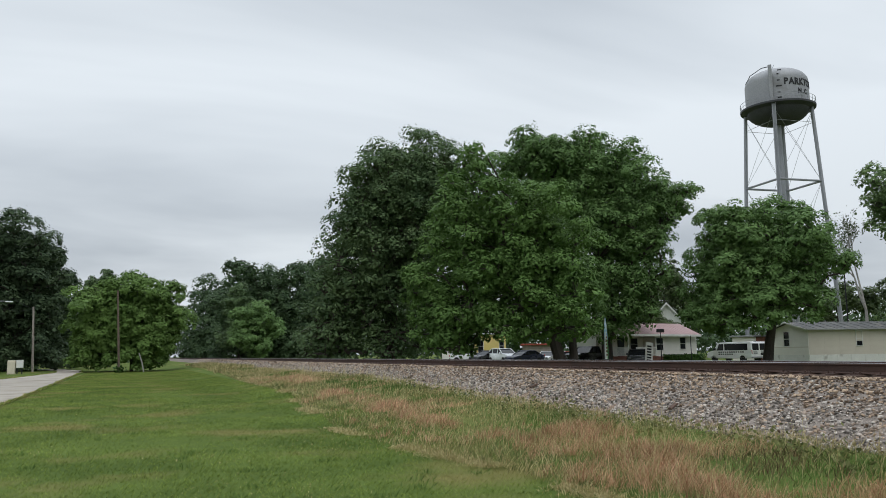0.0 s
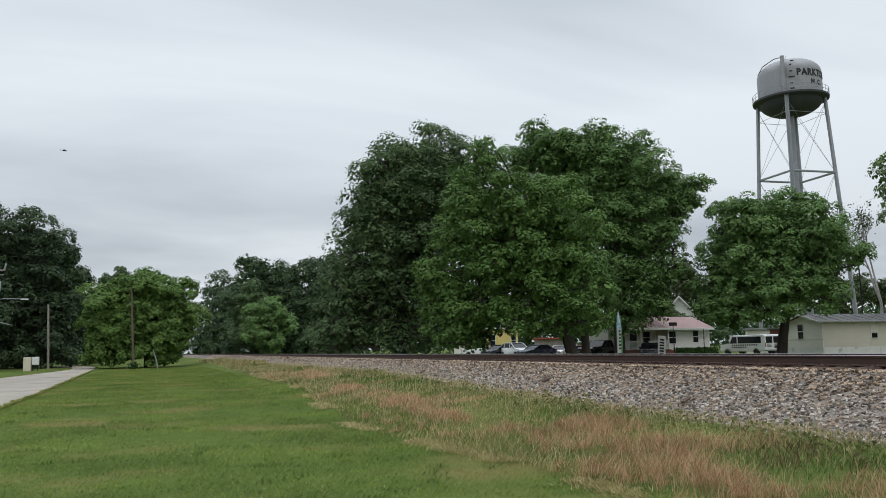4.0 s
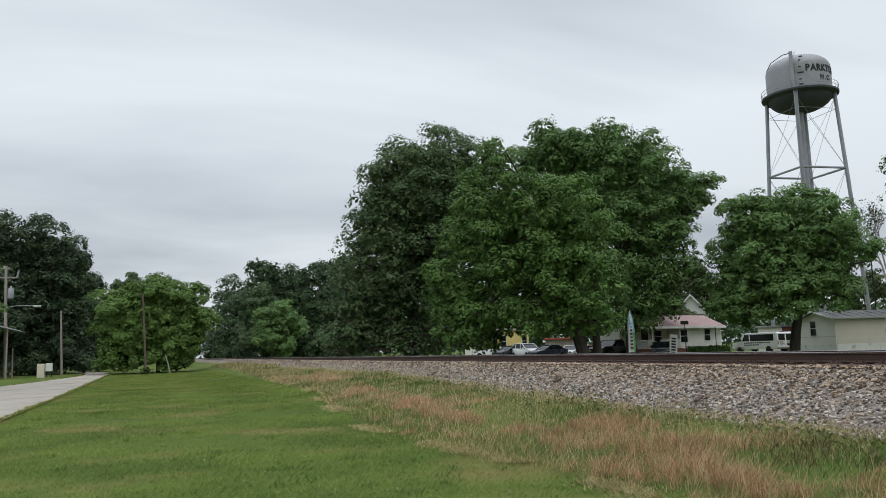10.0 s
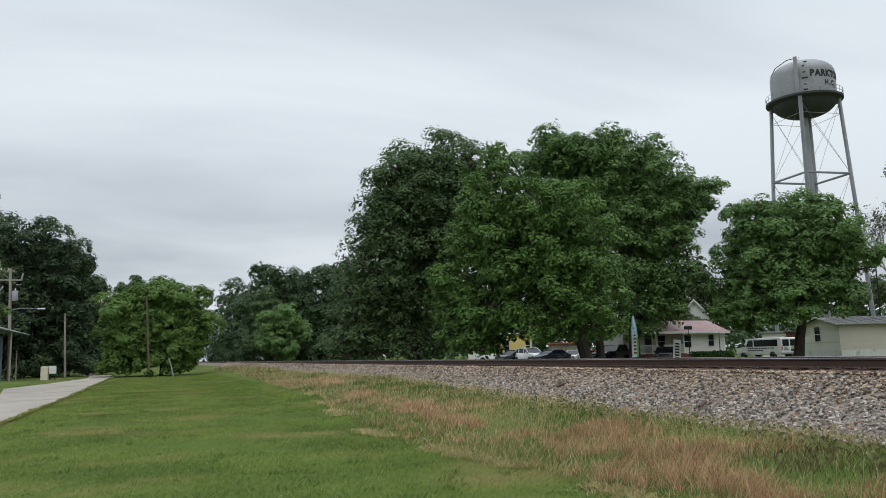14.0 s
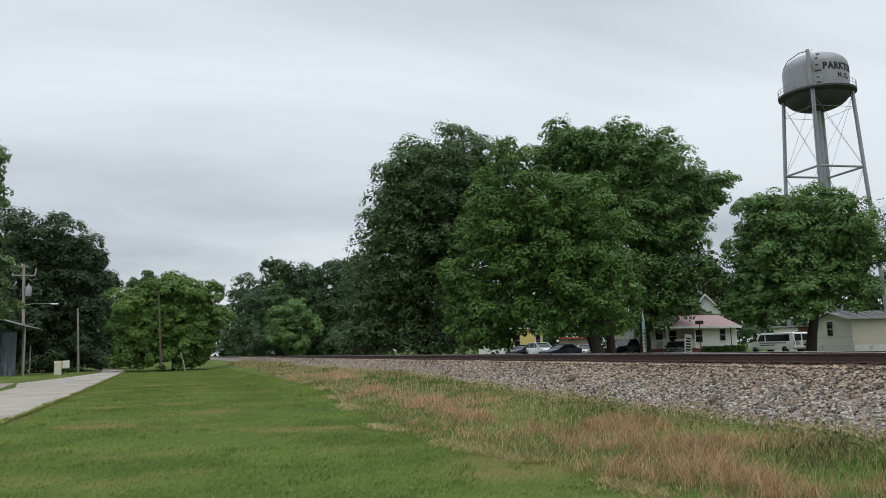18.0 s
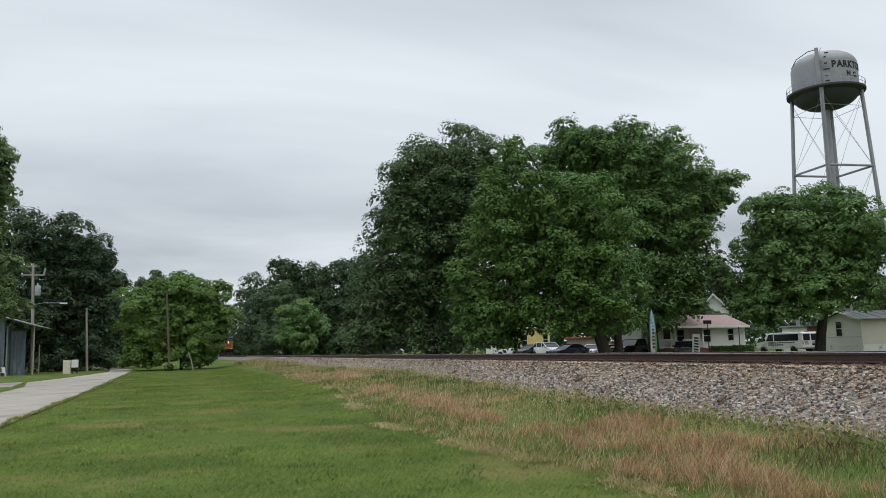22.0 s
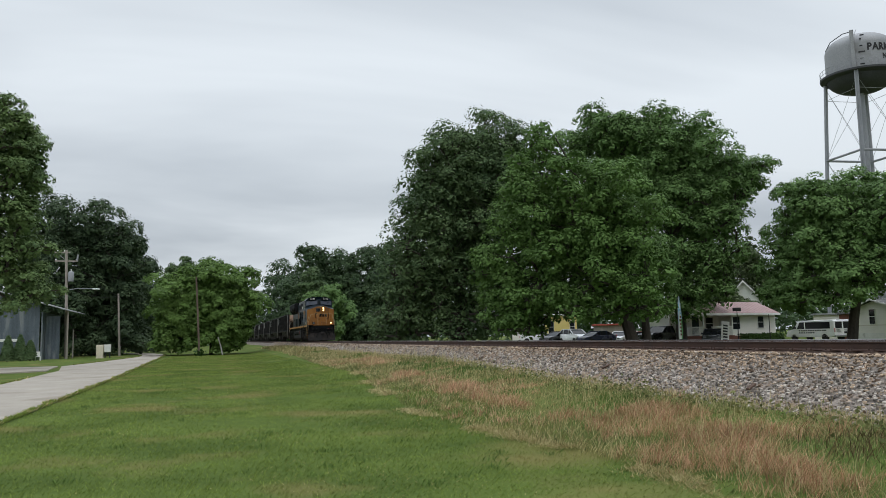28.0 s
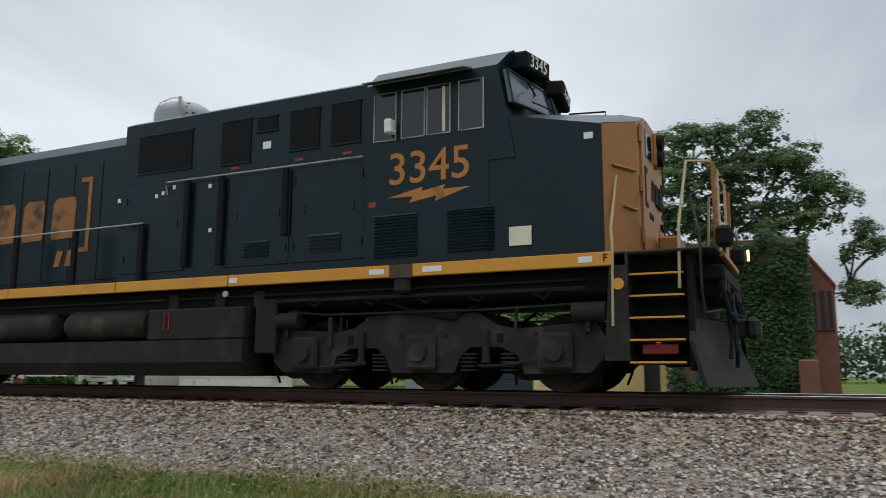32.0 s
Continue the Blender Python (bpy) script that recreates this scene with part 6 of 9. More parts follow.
M_BRICK = material("red_brick", (0.12, 0.050, 0.038), (0.21, 0.092, 0.070), 0.9, 1.5, 18.0, 0.003, per_object=0.5)
M_MORTAR = material("mortar", (0.19, 0.10, 0.075), (0.27, 0.15, 0.12), 0.95, 2.0, 20.0)
M_YELLOW = material("yellow_stucco", (0.58, 0.44, 0.17), (0.72, 0.57, 0.27), 0.85, 0.8, 14.0, 0.002, spots=(0.42, 0.34, 0.18), spot_scale=0.8, spot_at=0.66)
M_LEMON = material("bright_yellow_siding", (0.68, 0.53, 0.17), (0.80, 0.65, 0.27), 0.7, 1.0, 10.0)
# steel colour darkened to include the shade of the overhanging tree
M_CORRUGATED = material("blue_grey_corrugated_steel", (0.055, 0.072, 0.09), (0.15, 0.18, 0.21), 0.55, 0.5, 8.0, stretch=(3, 1, 0.6), spots=(0.22, 0.24, 0.25), spot_scale=0.5, spot_at=0.6)
M_NAVY = material("navy_garage_door", (0.012, 0.022, 0.034), (0.024, 0.036, 0.05), 0.6, 1.0, 10.0)
M_WOODPOLE = material("grey_wooden_pole", (0.22, 0.19, 0.165), (0.38, 0.34, 0.30), 0.9, 1.0, 14.0, stretch=(3, 3, 0.3))
M_BROWNPOLE = material("brown_wooden_pole", (0.085, 0.062, 0.048), (0.17, 0.125, 0.10), 0.9, 1.0, 14.0, stretch=(3, 3, 0.3))
M_CARWHITE = material("white_car_paint", (0.76, 0.77, 0.78), (0.84, 0.845, 0.85), 0.25, 0.6, 20.0, spec=0.6)
M_CARBLACK = material("black_car_paint", (0.010, 0.011, 0.013), (0.02, 0.021, 0.024), 0.22, 0.6, 20.0, spec=0.6)
M_CARRED = material("red_car_paint", (0.28, 0.02, 0.018), (0.38, 0.04, 0.035), 0.25, 0.6, 20.0, spec=0.6)
M_CARGREY = material("dark_grey_car_paint", (0.035, 0.038, 0.042), (0.06, 0.064, 0.07), 0.25, 0.6, 20.0, spec=0.6)
M_CARBLUE = material("navy_car_paint", (0.012, 0.018, 0.040), (0.024, 0.032, 0.062), 0.25, 0.6, 20.0, spec=0.6)
M_TYRE = material("tyre_rubber", (0.012, 0.012, 0.012), (0.03, 0.03, 0.03), 0.9, 4.0, 40.0)
M_HUB = material("grey_wheel", (0.24, 0.24, 0.25), (0.38, 0.38, 0.39), 0.4, 4.0, 40.0, metal=0.6)
M_GLASS = glass("window_glass", (0.014, 0.016, 0.019), 0.08, 0.3)
M_REDAWN = material("red_awning", (0.32, 0.06, 0.045), (0.42, 0.10, 0.07), 0.8, 1.0, 12.0)
M_FLAGBLUE = material("light_blue_cloth", (0.22, 0.45, 0.62), (0.34, 0.58, 0.74), 0.8, 1.0, 12.0)
M_FLAGWHITE = material("white_cloth", (0.66, 0.70, 0.68), (0.78, 0.80, 0.78), 0.8, 1.0, 12.0)
M_FLAGGREEN = material("green_cloth", (0.10, 0.34, 0.12), (0.18, 0.46, 0.20), 0.8, 1.0, 12.0)
M_HEDGE = leafy("hedge_leaves", (0.02, 0.055, 0.014), (0.07, 0.13, 0.03))
M_LAMPRED = glass("red_tail_lamp", (0.4, 0.02, 0.02), 0.3)


def water_tower():
    ob = thing("water_tower", "silver water tower with black lettering on four steel legs", "water tower", pose(82.4, 80.2, 0.5, 0, 0, -45.8))
    # local -y faces the lawn
    R, zb, zs = 4.12, 34.0, 37.45
    prof = [(R, zb)] + [(R, zs)] + [(R * math.cos(a) ** 0.75, zs + 2.10 * math.sin(a)) for a in np.linspace(0.12, 1.52, 10)] + [(0.0, zs + 2.11)]
    part("tank", Shape().lathe(prof, n=56), M_TANK, ob, "silver domed tank", smooth=True)
    bowl = [(R * math.cos(a), zb - 2.2 * math.sin(a)) for a in np.linspace(0, 1.5, 10)]
    part("tank_bowl", Shape().lathe([(R - 0.02, zb + 0.02)] + bowl, n=56), M_TANKLOW, ob, "darker rounded tank bottom", smooth=True)
    part("balcony", Shape().lathe([(R, zb - 0.35), (R + 0.75, zb - 0.12), (R + 0.78, zb + 0.12), (R + 0.70, zb + 0.12), (R, zb + 0.02)], n=56), M_TANKLOW, ob, "walkway ring round the tank")
    for z in (zb + 0.55, zb + 1.05):
        ring = [((R + 0.72) * math.cos(a), (R + 0.72) * math.sin(a), z) for a in np.linspace(0, 6.2832, 57)]
        part("balcony_rail", Shape().pipe(ring, 0.028, 5), M_LEG, ob)
    for k in range(28):
        a = 6.2832 * k / 28
        c, s = (R + 0.72) * math.cos(a), (R + 0.72) * math.sin(a)
        part("balcony_post", Shape().cyl((c, s, zb), (c, s, zb + 1.07), 0.026, n=5), M_LEG, ob)
    def at(deg, r, z):
        a = radians(deg)
        return Vector((r * math.sin(a), -r * math.cos(a), z))
    # legs, struts and rods
    ang = (-6, 84, 174, 264)
    def leg(deg, z):
        return at(deg, 4.25 + (34.0 - z) * 0.052, z)
    for d in ang:
        n = leg(d, 0)
        part("leg", Shape().pipe([leg(d, 0), leg(d, 12), leg(d, 23.4), leg(d, 34.0)], 0.27, 8, 0.24), M_LEG, ob, "tapering steel leg")
        part("footing", Shape().box((n.x - 0.7, n.y - 0.7, -0.3), (n.x + 0.7, n.y + 0.7, 0.25), 0.05), M_ROAD, ob)
    for z in (12.0, 23.4):
        for d, e in zip(ang, ang[1:] + ang[:1]):
            part("strut", Shape().pipe([leg(d, z), leg(e, z)], 0.15, 6), M_LEG, ob)
    for z0, z1 in ((0.5, 12.0), (12.0, 23.4), (23.4, 33.2)):
        for d, e in zip(ang, ang[1:] + ang[:1]):
            part("brace_rod", Shape().pipe([leg(d, z0), leg(e, z1)], 0.028, 4), M_LEG, ob)
            part("brace_rod", Shape().pipe([leg(e, z0), leg(d, z1)], 0.028, 4), M_LEG, ob)
    for d, e in zip(ang, ang[1:] + ang[:1]):
        part("upper_rod", Shape().pipe([leg(d, 31.6), leg(e, 31.6)], 0.03, 4), M_LEG, ob)
    part("riser_pipe", Shape().cyl((0, 0, 0), (0, 0, zb - 2.0), 0.29, n=20), M_LEG, ob, "central standpipe", smooth=True)
    lad = Shape()
    for o in (-0.18, 0.18):
        lad.pipe([at(-9, R + 0.12, zb) + Vector((o, 0, 0)), at(-9, R + 0.12, zs) + Vector((o, 0, 0)), at(-9, R * 0.75, zs + 1.7) + Vector((o, 0, 0)), at(-9, R * 0.45, zs + 2.5) + Vector((o, 0, 0))], 0.05, 5)
    for k in range(14):
        lad.pipe([at(-9, R + 0.12, zb + 0.3 * k) + Vector((-0.18, 0, 0)), at(-9, R + 0.12, zb + 0.3 * k) + Vector((0.18, 0, 0))], 0.025, 4)
    part("tank_ladder", lad, M_LEG, ob)
    part("ladder_cage", Shape().box((at(-9, R, 0).x - 0.24, -R - 0.42, zb - 0.2), (at(-9, R, 0).x + 0.24, -R + 0.35, zb + 5.2), 0.06), M_TANK, ob, "grey ladder housing up the tank")
    part("leg_ladder", Shape().pipe([leg(-6, 1) + Vector((-0.2, -0.35, 0)), leg(-6, 34) + Vector((-0.2, -0.35, 0))], 0.05, 5).pipe([leg(-6, 1) + Vector((0.2, -0.35, 0)), leg(-6, 34) + Vector((0.2, -0.35, 0))], 0.05, 5), M_LEG, ob)
    part("roof_rail", Shape().pipe([at(-75, R * 0.98, zs + 0.5), at(-60, R * 0.9, zs + 1.4), at(-40, R * 0.65, zs + 2.2), at(-20, R * 0.4, zs + 2.5)], 0.06, 5), M_INK, ob)
    for d, z, w in ((5, zb + 0.6, 0.5), (4.5, zb + 1.3, 0.35), (5, zb + 2.2, 0.75), (4.5, zb + 3.0, 0.35), (4, zb + 3.9, 0.25), (7, zb + 4.4, 0.45)):
        m = Matrix.Translation(at(d, R + 0.01, z)) @ pose(0, 0, 0, 0, 0, d)
        p = part("level_mark", Shape().box((-w / 2, -0.02, -0.08), (w / 2, 0.02, 0.08)), M_INK, ob)
        p.matrix_basis = m
    for body, start, step, z, size in (("PARKTON", 17.5, 10.4, zb + 2.75, 1.24), ("N.C.", 44.5, 7.6, zb + 1.5, 0.92)):
        for k, ch in enumerate(body):
            d = start + step * k
            low = 0
            flat_text(ch, size, ob, Matrix.Translation(at(d, R + 0.015, z + low)) @ pose(0, 0, 0, 0, 0, d) @ FACE, M_INK, "letter", 0.012, stretch=(0.86, 1.0), weight=0.045)


water_tower()


def window(parent, x0, x1, z0, z1, y, frame_mat, sash=True, name="window"):
    """A window in a wall that faces local -y."""
    w = part(name, Shape().box((x0, y - 0.03, z0), (x1, y + 0.06, z1), 0.004), M_GLASS, parent)
    t = 0.06
    for lo, hi in (((x0 - t, y - 0.06, z0 - t), (x0, y + 0.02, z1 + t)), ((x1, y - 0.06, z0 - t), (x1 + t, y + 0.02, z1 + t)), ((x0, y - 0.06, z1), (x1, y + 0.02, z1 + t)), ((x0, y - 0.07, z0 - t), (x1, y + 0.02, z0))):
        part("window_frame", Shape().box(lo, hi, 0.006), frame_mat, w)
    if sash:
        zm = (z0 + z1) / 2
        part("sash_bar", Shape().box((x0, y - 0.045, zm - 0.025), (x1, y - 0.005, zm + 0.025)), frame_mat, w)
    return w


def siding(parent, x0, x1, z0, z1, y, mat, step=0.2, name="siding_board"):
    """Overlapping boards along a wall that faces local -y."""
    n = max(1, int(round((z1 - z0) / step)))
    for k in range(n):
        a, b = z0 + (z1 - z0) * k / n, z0 + (z1 - z0) * (k + 1) / n
        part(name, Shape().prism([(y - 0.035, a), (y - 0.010, b), (y + 0.02, b), (y + 0.02, a)], x0, x1, "x"), mat, parent)


def mobile_home():
    ob = thing("mobile_home", "cream mobile home with a stained dark roof and white skirting", "mobile home", pose(58.2, 55.0, 0.48, 0, 0, -13.4))
    L, W, h0, h1, rd = 14.0, 6.0, 0.55, 2.90, 3.62
    part("wall", Shape().box((0.02, 0.02, h0), (L, W, h1)), M_SIDING, ob, "cream siding walls")
    for k in range(9):
        x = 0.04 + k * (L - 0.06) / 9
        part("wall_panel", Shape().box((x, -0.02, h0), (x + (L - 0.06) / 9 - 0.003, 0.03, h1), 0.004), M_SIDING, ob)
    end = Shape().prism([(0.0, h0), (W, h0), (W, h1), (3.1, rd - 0.1), (0.0, h1)], -0.03, 0.06, "x")
    part("gable_wall", end, M_PALEWALL, ob, "white gable end")
    part("gable_band", Shape().box((-0.045, 0, 1.22), (-0.02, W, 1.30)), M_SIDING, ob)
    for k in range(10):
        a = k * L / 10
        part("skirting_panel", Shape().box((a, -0.05, -0.6), (a + L / 10 - 0.02, -0.01, h0), 0.004), M_SKIRT, ob)
    part("skirting_end", Shape().box((-0.05, 0, -0.6), (0.0, W, h0), 0.004), M_SKIRT, ob)
    for s0, s1 in ((-0.35, 3.1), (W + 0.35, 3.1)):
        za, zb = h1 - 0.08, rd
        part("roof", Shape().prism([(s0, za), (s1, zb), (s1, zb + 0.07), (s0, za + 0.09)], -0.35, L + 0.25, "x"), M_HOMEROOF, ob, "stained dark roof slope")
        for k in range(15):
            x = -0.30 + k * (L + 0.5) / 14
            part("roof_seam", Shape().prism([(s0, za + 0.09), (s1, zb + 0.07), (s1, zb + 0.105), (s0, za + 0.125)], x - 0.015, x + 0.015, "x"), M_HOMEROOF, ob)
    part("fascia", Shape().box((-0.36, -0.40, h1 - 0.08), (L + 0.25, -0.35, h1 + 0.02), 0.008), M_BARE, ob, "dull metal eave trim")
    part("rake_board", Shape().prism([(-0.36, h1 - 0.12), (3.1, rd - 0.05), (W + 0.36, h1 - 0.12), (W + 0.36, h1 + 0.02), (3.1, rd + 0.09), (-0.36, h1 + 0.02)], -0.40, -0.35, "x"), M_WHITE, ob)
    window(ob, 4.85, 5.42, 1.35, 2.70, -0.02, M_WHITE)
    window(ob, 8.15, 8.75, 1.40, 2.70, -0.02, M_WHITE)
    window(ob, 11.95, 12.45, 2.15, 2.70, -0.02, M_WHITE, False)
    for x0, x1, z0, z1 in ((4.85, 5.42, 1.78, 2.70), (8.15, 8.75, 1.62, 2.70)):
        part("window_blind", Shape().box((x0 + 0.01, -0.056, z0), (x1 - 0.01, -0.052, z1 - 0.01)), M_SIDING, ob, "drawn cream blind")
    ac = part("air_conditioner", Shape().box((11.95, -0.42, 1.72), (12.5, 0.02, 2.12), 0.03), M_WHITE, ob, "window air conditioner")
    part("ac_grille", Shape().box((12.0, -0.425, 1.77), (12.45, -0.415, 2.07)), M_LEG, ac)
    w = part("end_window", Shape().box((-0.06, 2.9, 1.35), (0.0, 3.85, 2.75), 0.004), M_GLASS, ob)
    part("end_window_frame", Shape().pipe([(-0.06, 2.9, 1.35), (-0.06, 3.85, 1.35), (-0.06, 3.85, 2.75), (-0.06, 2.9, 2.75), (-0.06, 2.9, 1.35)], 0.05, 4).box((-0.08, 2.9, 2.02), (-0.05, 3.85, 2.08)), M_WHITE, w)
    part("satellite_dish", Shape().lathe([(0.0, 0.0), (0.25, 0.03), (0.46, 0.14), (0.46, 0.17), (0.25, 0.06), (0.0, 0.03)], n=20), M_INK, ob, "dark satellite dish").matrix_basis = pose(11.6, -0.45, 1.35, 80, 0, 20)
    part("dish_arm", Shape().pipe([(11.6, -0.1, 1.0), (11.6, -0.42, 1.3), (11.1, -0.9, 1.55)], 0.03, 5), M_LEG, ob)
    # darker room added at the far end
    part("annexe", Shape().box((L + 0.05, 0.9, 0.0), (L + 6.5, W - 0.4, 2.85), 0.02), M_SIDING, ob, "annexe in the trees' shade")
    part("annexe_roof", Shape().prism([(0.5, 2.80), (W, 3.15), (W, 3.25), (0.5, 2.90)], L, L + 6.8, "x"), M_HOMEROOF, ob)
    door = part("door", Shape().box((L - 0.05, -0.06, 0.75), (L + 0.85, 0.02, 2.80), 0.01), M_WHITE, ob, "white door")
    part("door_pane", Shape().prism([(L + 0.40, 2.05), (L + 0.55, 2.25), (L + 0.40, 2.45), (L + 0.25, 2.25)], -0.065, -0.055), M_GLASS, door)
    for k in range(4):
        part("stair_tread", Shape().box((L + 0.1 + 0.28 * k, -1.1, 0.62 - 0.19 * k), (L + 0.4 + 0.28 * k, -0.05, 0.68 - 0.19 * k), 0.008), M_WHITE, ob)
    rail = Shape().pipe([(L + 0.05, -1.1, -0.1), (L + 0.05, -1.1, 1.6), (L + 1.3, -1.1, 0.9), (L + 1.3, -1.1, -0.1)], 0.04, 4).pipe([(L + 0.5, -1.1, 0), (L + 0.5, -1.1, 1.3)], 0.03, 4).pipe([(L + 0.9, -1.1, 0), (L + 0.9, -1.1, 1.1)], 0.03, 4)
    part("stair_rail", rail, M_WHITE, ob, "white stair railing")


mobile_home()


def porch_house():
    ob = thing("house", "white cottage with a faded red roof and a railed porch", "house", pose(44.2, 66.7, 0.5, 0, 0, 14.7))
    L, W, h, P = 14.4, 4.4, 2.80, 7.25
    part("foundation", Shape().box((-0.2, -0.05, -0.7), (L, W, 0.5), 0.01), M_BRICK, ob, "low brick foundation")
    part("wall", Shape().box((0.0, 1.6, 0.5), (P, W, h)).box((P, 0.05, 0.5), (L, W, h)), M_PALEWALL, ob, "white clapboard walls")
    siding(ob, P, L, 0.5, h, 0.04, M_PALEWALL, 0.19)
    siding(ob, 0.0, P, 0.5, h, 1.59, M_PALEWALL, 0.19)
    rd, zr = W / 2, 3.98
    for x in (0.0, L - 0.12):
        part("gable_wall", Shape().prism([(0.1, h), (W - 0.1, h), (rd, zr - 0.12)], x, x + 0.12, "x"), M_PALEWALL, ob)
    for a, b in ((-0.55, rd), (W + 0.55, rd)):
        part("roof_slope", Shape().prism([(a, h - 0.10), (b, zr), (b, zr + 0.08), (a, h - 0.01)], -0.6, L + 0.08, "x"), M_PINKROOF, ob, "faded red metal roof")
    for k in range(26):
        x = -0.55 + k * (L + 0.58) / 25
        part("roof_seam", Shape().prism([(-0.56, h - 0.01), (rd, zr + 0.08), (rd, zr + 0.095), (-0.56, h + 0.005)], x - 0.012, x + 0.012, "x"), M_PINKROOF, ob)
    part("eave_board", Shape().box((-0.6, -0.62, h - 0.24), (L + 0.08, -0.56, h - 0.02), 0.008), M_WHITE, ob)
    part("rake_board", Shape().prism([(-0.55, h - 0.22), (rd, zr - 0.10), (W + 0.55, h - 0.22), (W + 0.55, h - 0.06), (rd, zr + 0.06), (-0.55, h - 0.06)], L + 0.09, L + 0.14, "x"), M_WHITE, ob)
    part("porch_floor", Shape().box((-0.3, -0.4, 0.42), (P, 1.6, 0.55), 0.01), M_BRICK, ob)
    part("porch_base", Shape().box((-0.25, -0.35, -0.7), (P, -0.05, 0.42), 0.01), M_BRICK, ob, "dark red brick porch base")
    for x in (0.0, 2.75, 7.05):
        part("porch_post", Shape().box((x - 0.07, -0.30, 0.55), (x + 0.07, -0.16, h - 0.1), 0.01), M_WHITE, ob)
    for x0, x1 in ((0.07, 2.68), (3.95, 6.98)):
        part("porch_rail", Shape().box((x0, -0.27, 1.38), (x1, -0.19, 1.46), 0.008), M_WHITE, ob)
        part("porch_rail", Shape().box((x0, -0.27, 0.62), (x1, -0.19, 0.69), 0.008), M_WHITE, ob)
        n = int((x1 - x0) / 0.15)
        for k in range(n):
            x = x0 + (k + 0.5) * (x1 - x0) / n
            part("baluster", Shape().box((x - 0.026, -0.25, 0.69), (x + 0.026, -0.21, 1.38)), M_WHITE, ob)
    part("stair_rail", Shape().pipe([(2.75, -0.24, 1.42), (3.5, -1.3, 0.75), (3.5, -1.3, -0.3)], 0.045, 4), M_WHITE, ob)
    for k in range(4):
        part("porch_step", Shape().box((2.85, -0.70 - 0.28 * k, -0.6), (3.9, -0.42 - 0.28 * k, 0.40 - 0.18 * k), 0.01), M_BRICK, ob)
    window(ob, 7.45, 8.55, 1.15, 2.40, 0.01, M_WHITE)
    window(ob, 11.45, 12.35, 1.25, 2.45, 0.01, M_WHITE)
    window(ob, 0.8, 1.9, 1.2, 2.4, 1.56, M_WHITE)
    window(ob, 5.2, 6.3, 1.2, 2.4, 1.56, M_WHITE)
    part("front_door", Shape().box((3.2, 1.52, 0.55), (4.2, 1.60, 2.6), 0.01), M_NAVY, ob)


porch_house()


def hedge(at, turn, length, label, seed):
    rng = np.random.default_rng(seed)
    ob = thing("hedge", label, "hedge", pose(*at, 0, 0, turn))
    n = 2600
    p = np.stack([rng.random(n) * length, rng.normal(0, 0.28, n), 0.05 + 0.75 * rng.random(n)], -1)
    part("crown", leaves("crown", p, rng.normal(0, 0.4, (n, 3)), 0.12, M_HEDGE, rng), M_HEDGE, ob)
    part("stems", Shape().box((0.1, -0.1, -0.05), (length - 0.1, 0.1, 0.4), 0.03), M_BARK, ob)


hedge((51.6, 67.6, 0.36), 14.7, 6.6, "clipped green hedge before the cottage", 41)


def gable_house():
    ob = thing("house", "white gabled house with dark grey roof behind trees", "house", pose(65.25, 88.6, -0.2, 0, 0, -38))
    part("wall", Shape().prism([(0, 0), (5, 0), (5, 5.3), (2.5, 8.1), (0, 5.3)], 0, 9), M_WHITE, ob)
    for a, b in ((-0.5, 2.5), (5.5, 2.5)):
        part("roof", Shape().prism([(a, 4.85), (b, 8.15), (b, 8.35), (a, 5.05)], -0.4, 9.4), M_DARKROOF, ob, "dark grey shingle roof")
    part("rake_board", Shape().prism([(-0.45, 4.75), (2.5, 8.0), (5.45, 4.75), (5.45, 5.0), (2.5, 8.25), (-0.45, 5.0)], -0.45, -0.40), M_WHITE, ob)
    window(ob, 0.8, 1.6, 1.3, 2.9, -0.02, M_WHITE)
    window(ob, 3.2, 4.0, 1.3, 2.9, -0.02, M_WHITE)


gable_house()


def plain_building(name, label, at, turn, size, wall, roof, category="building", windows=()):
    ob = thing(name, label, category, pose(*at, 0, 0, turn))
    L, W, h = size
    part("wall", Shape().box((0, 0, -0.3), (L, W, h), 0.01), wall, ob)
    part("roof", Shape().box((-0.25, -0.25, h), (L + 0.25, W + 0.25, h + 0.22), 0.03), roof, ob)
    for x0, x1, z0, z1 in windows:
        window(ob, x0, x1, z0, z1, -0.02, M_WHITE)
    return ob


plain_building("white_shed", "low white outbuilding behind the parked van", (74.0, 82.5, 0.5), -42, (4.5, 4, 2.7), M_PALEWALL, M_METALROOF, "shed", ((2.6, 3.3, 1.2, 2.2),))
plain_building("brick_building", "low dark red brick building behind the van", (70.0, 74.0, 0.5), -45, (4.0, 5, 2.6), M_BRICK, M_DARKROOF)
plain_building("yellow_building", "bright yellow building behind parked cars", (43.9, 98.7, 0.4), -25, (4.3, 7, 3.6), M_LEMON, M_WHITE, "building", ((0.5, 1.2, 1.3, 2.9), (3.4, 4.0, 1.3, 2.9)))
plain_building("white_building", "tall white building behind the yellow one", (40.6, 102.5, 0.4), -24, (3.4, 6, 5.0), M_PALEWALL, M_METALROOF, "building", ((1.0, 1.7, 3.2, 4.6),))
plain_building("red_roofed_building", "low building with a red awning among trees", (48.5, 93.4, 0.5), -28, (4.8, 5, 2.0), M_WOODPOLE, M_REDAWN)
plain_building("cottage", "brown wooden cottage wall beside the porch house", (45.2, 75.8, 0.3), -31, (3.3, 5, 2.7), M_WOODPOLE, M_DARKROOF, "house")
plain_building("small_hut", "small weathered grey hut before the thicket", (53.4, 28.0, 0.5), -63, (2.5, 2.4, 1.75), M_METALROOF, M_WOODPOLE, "shed")


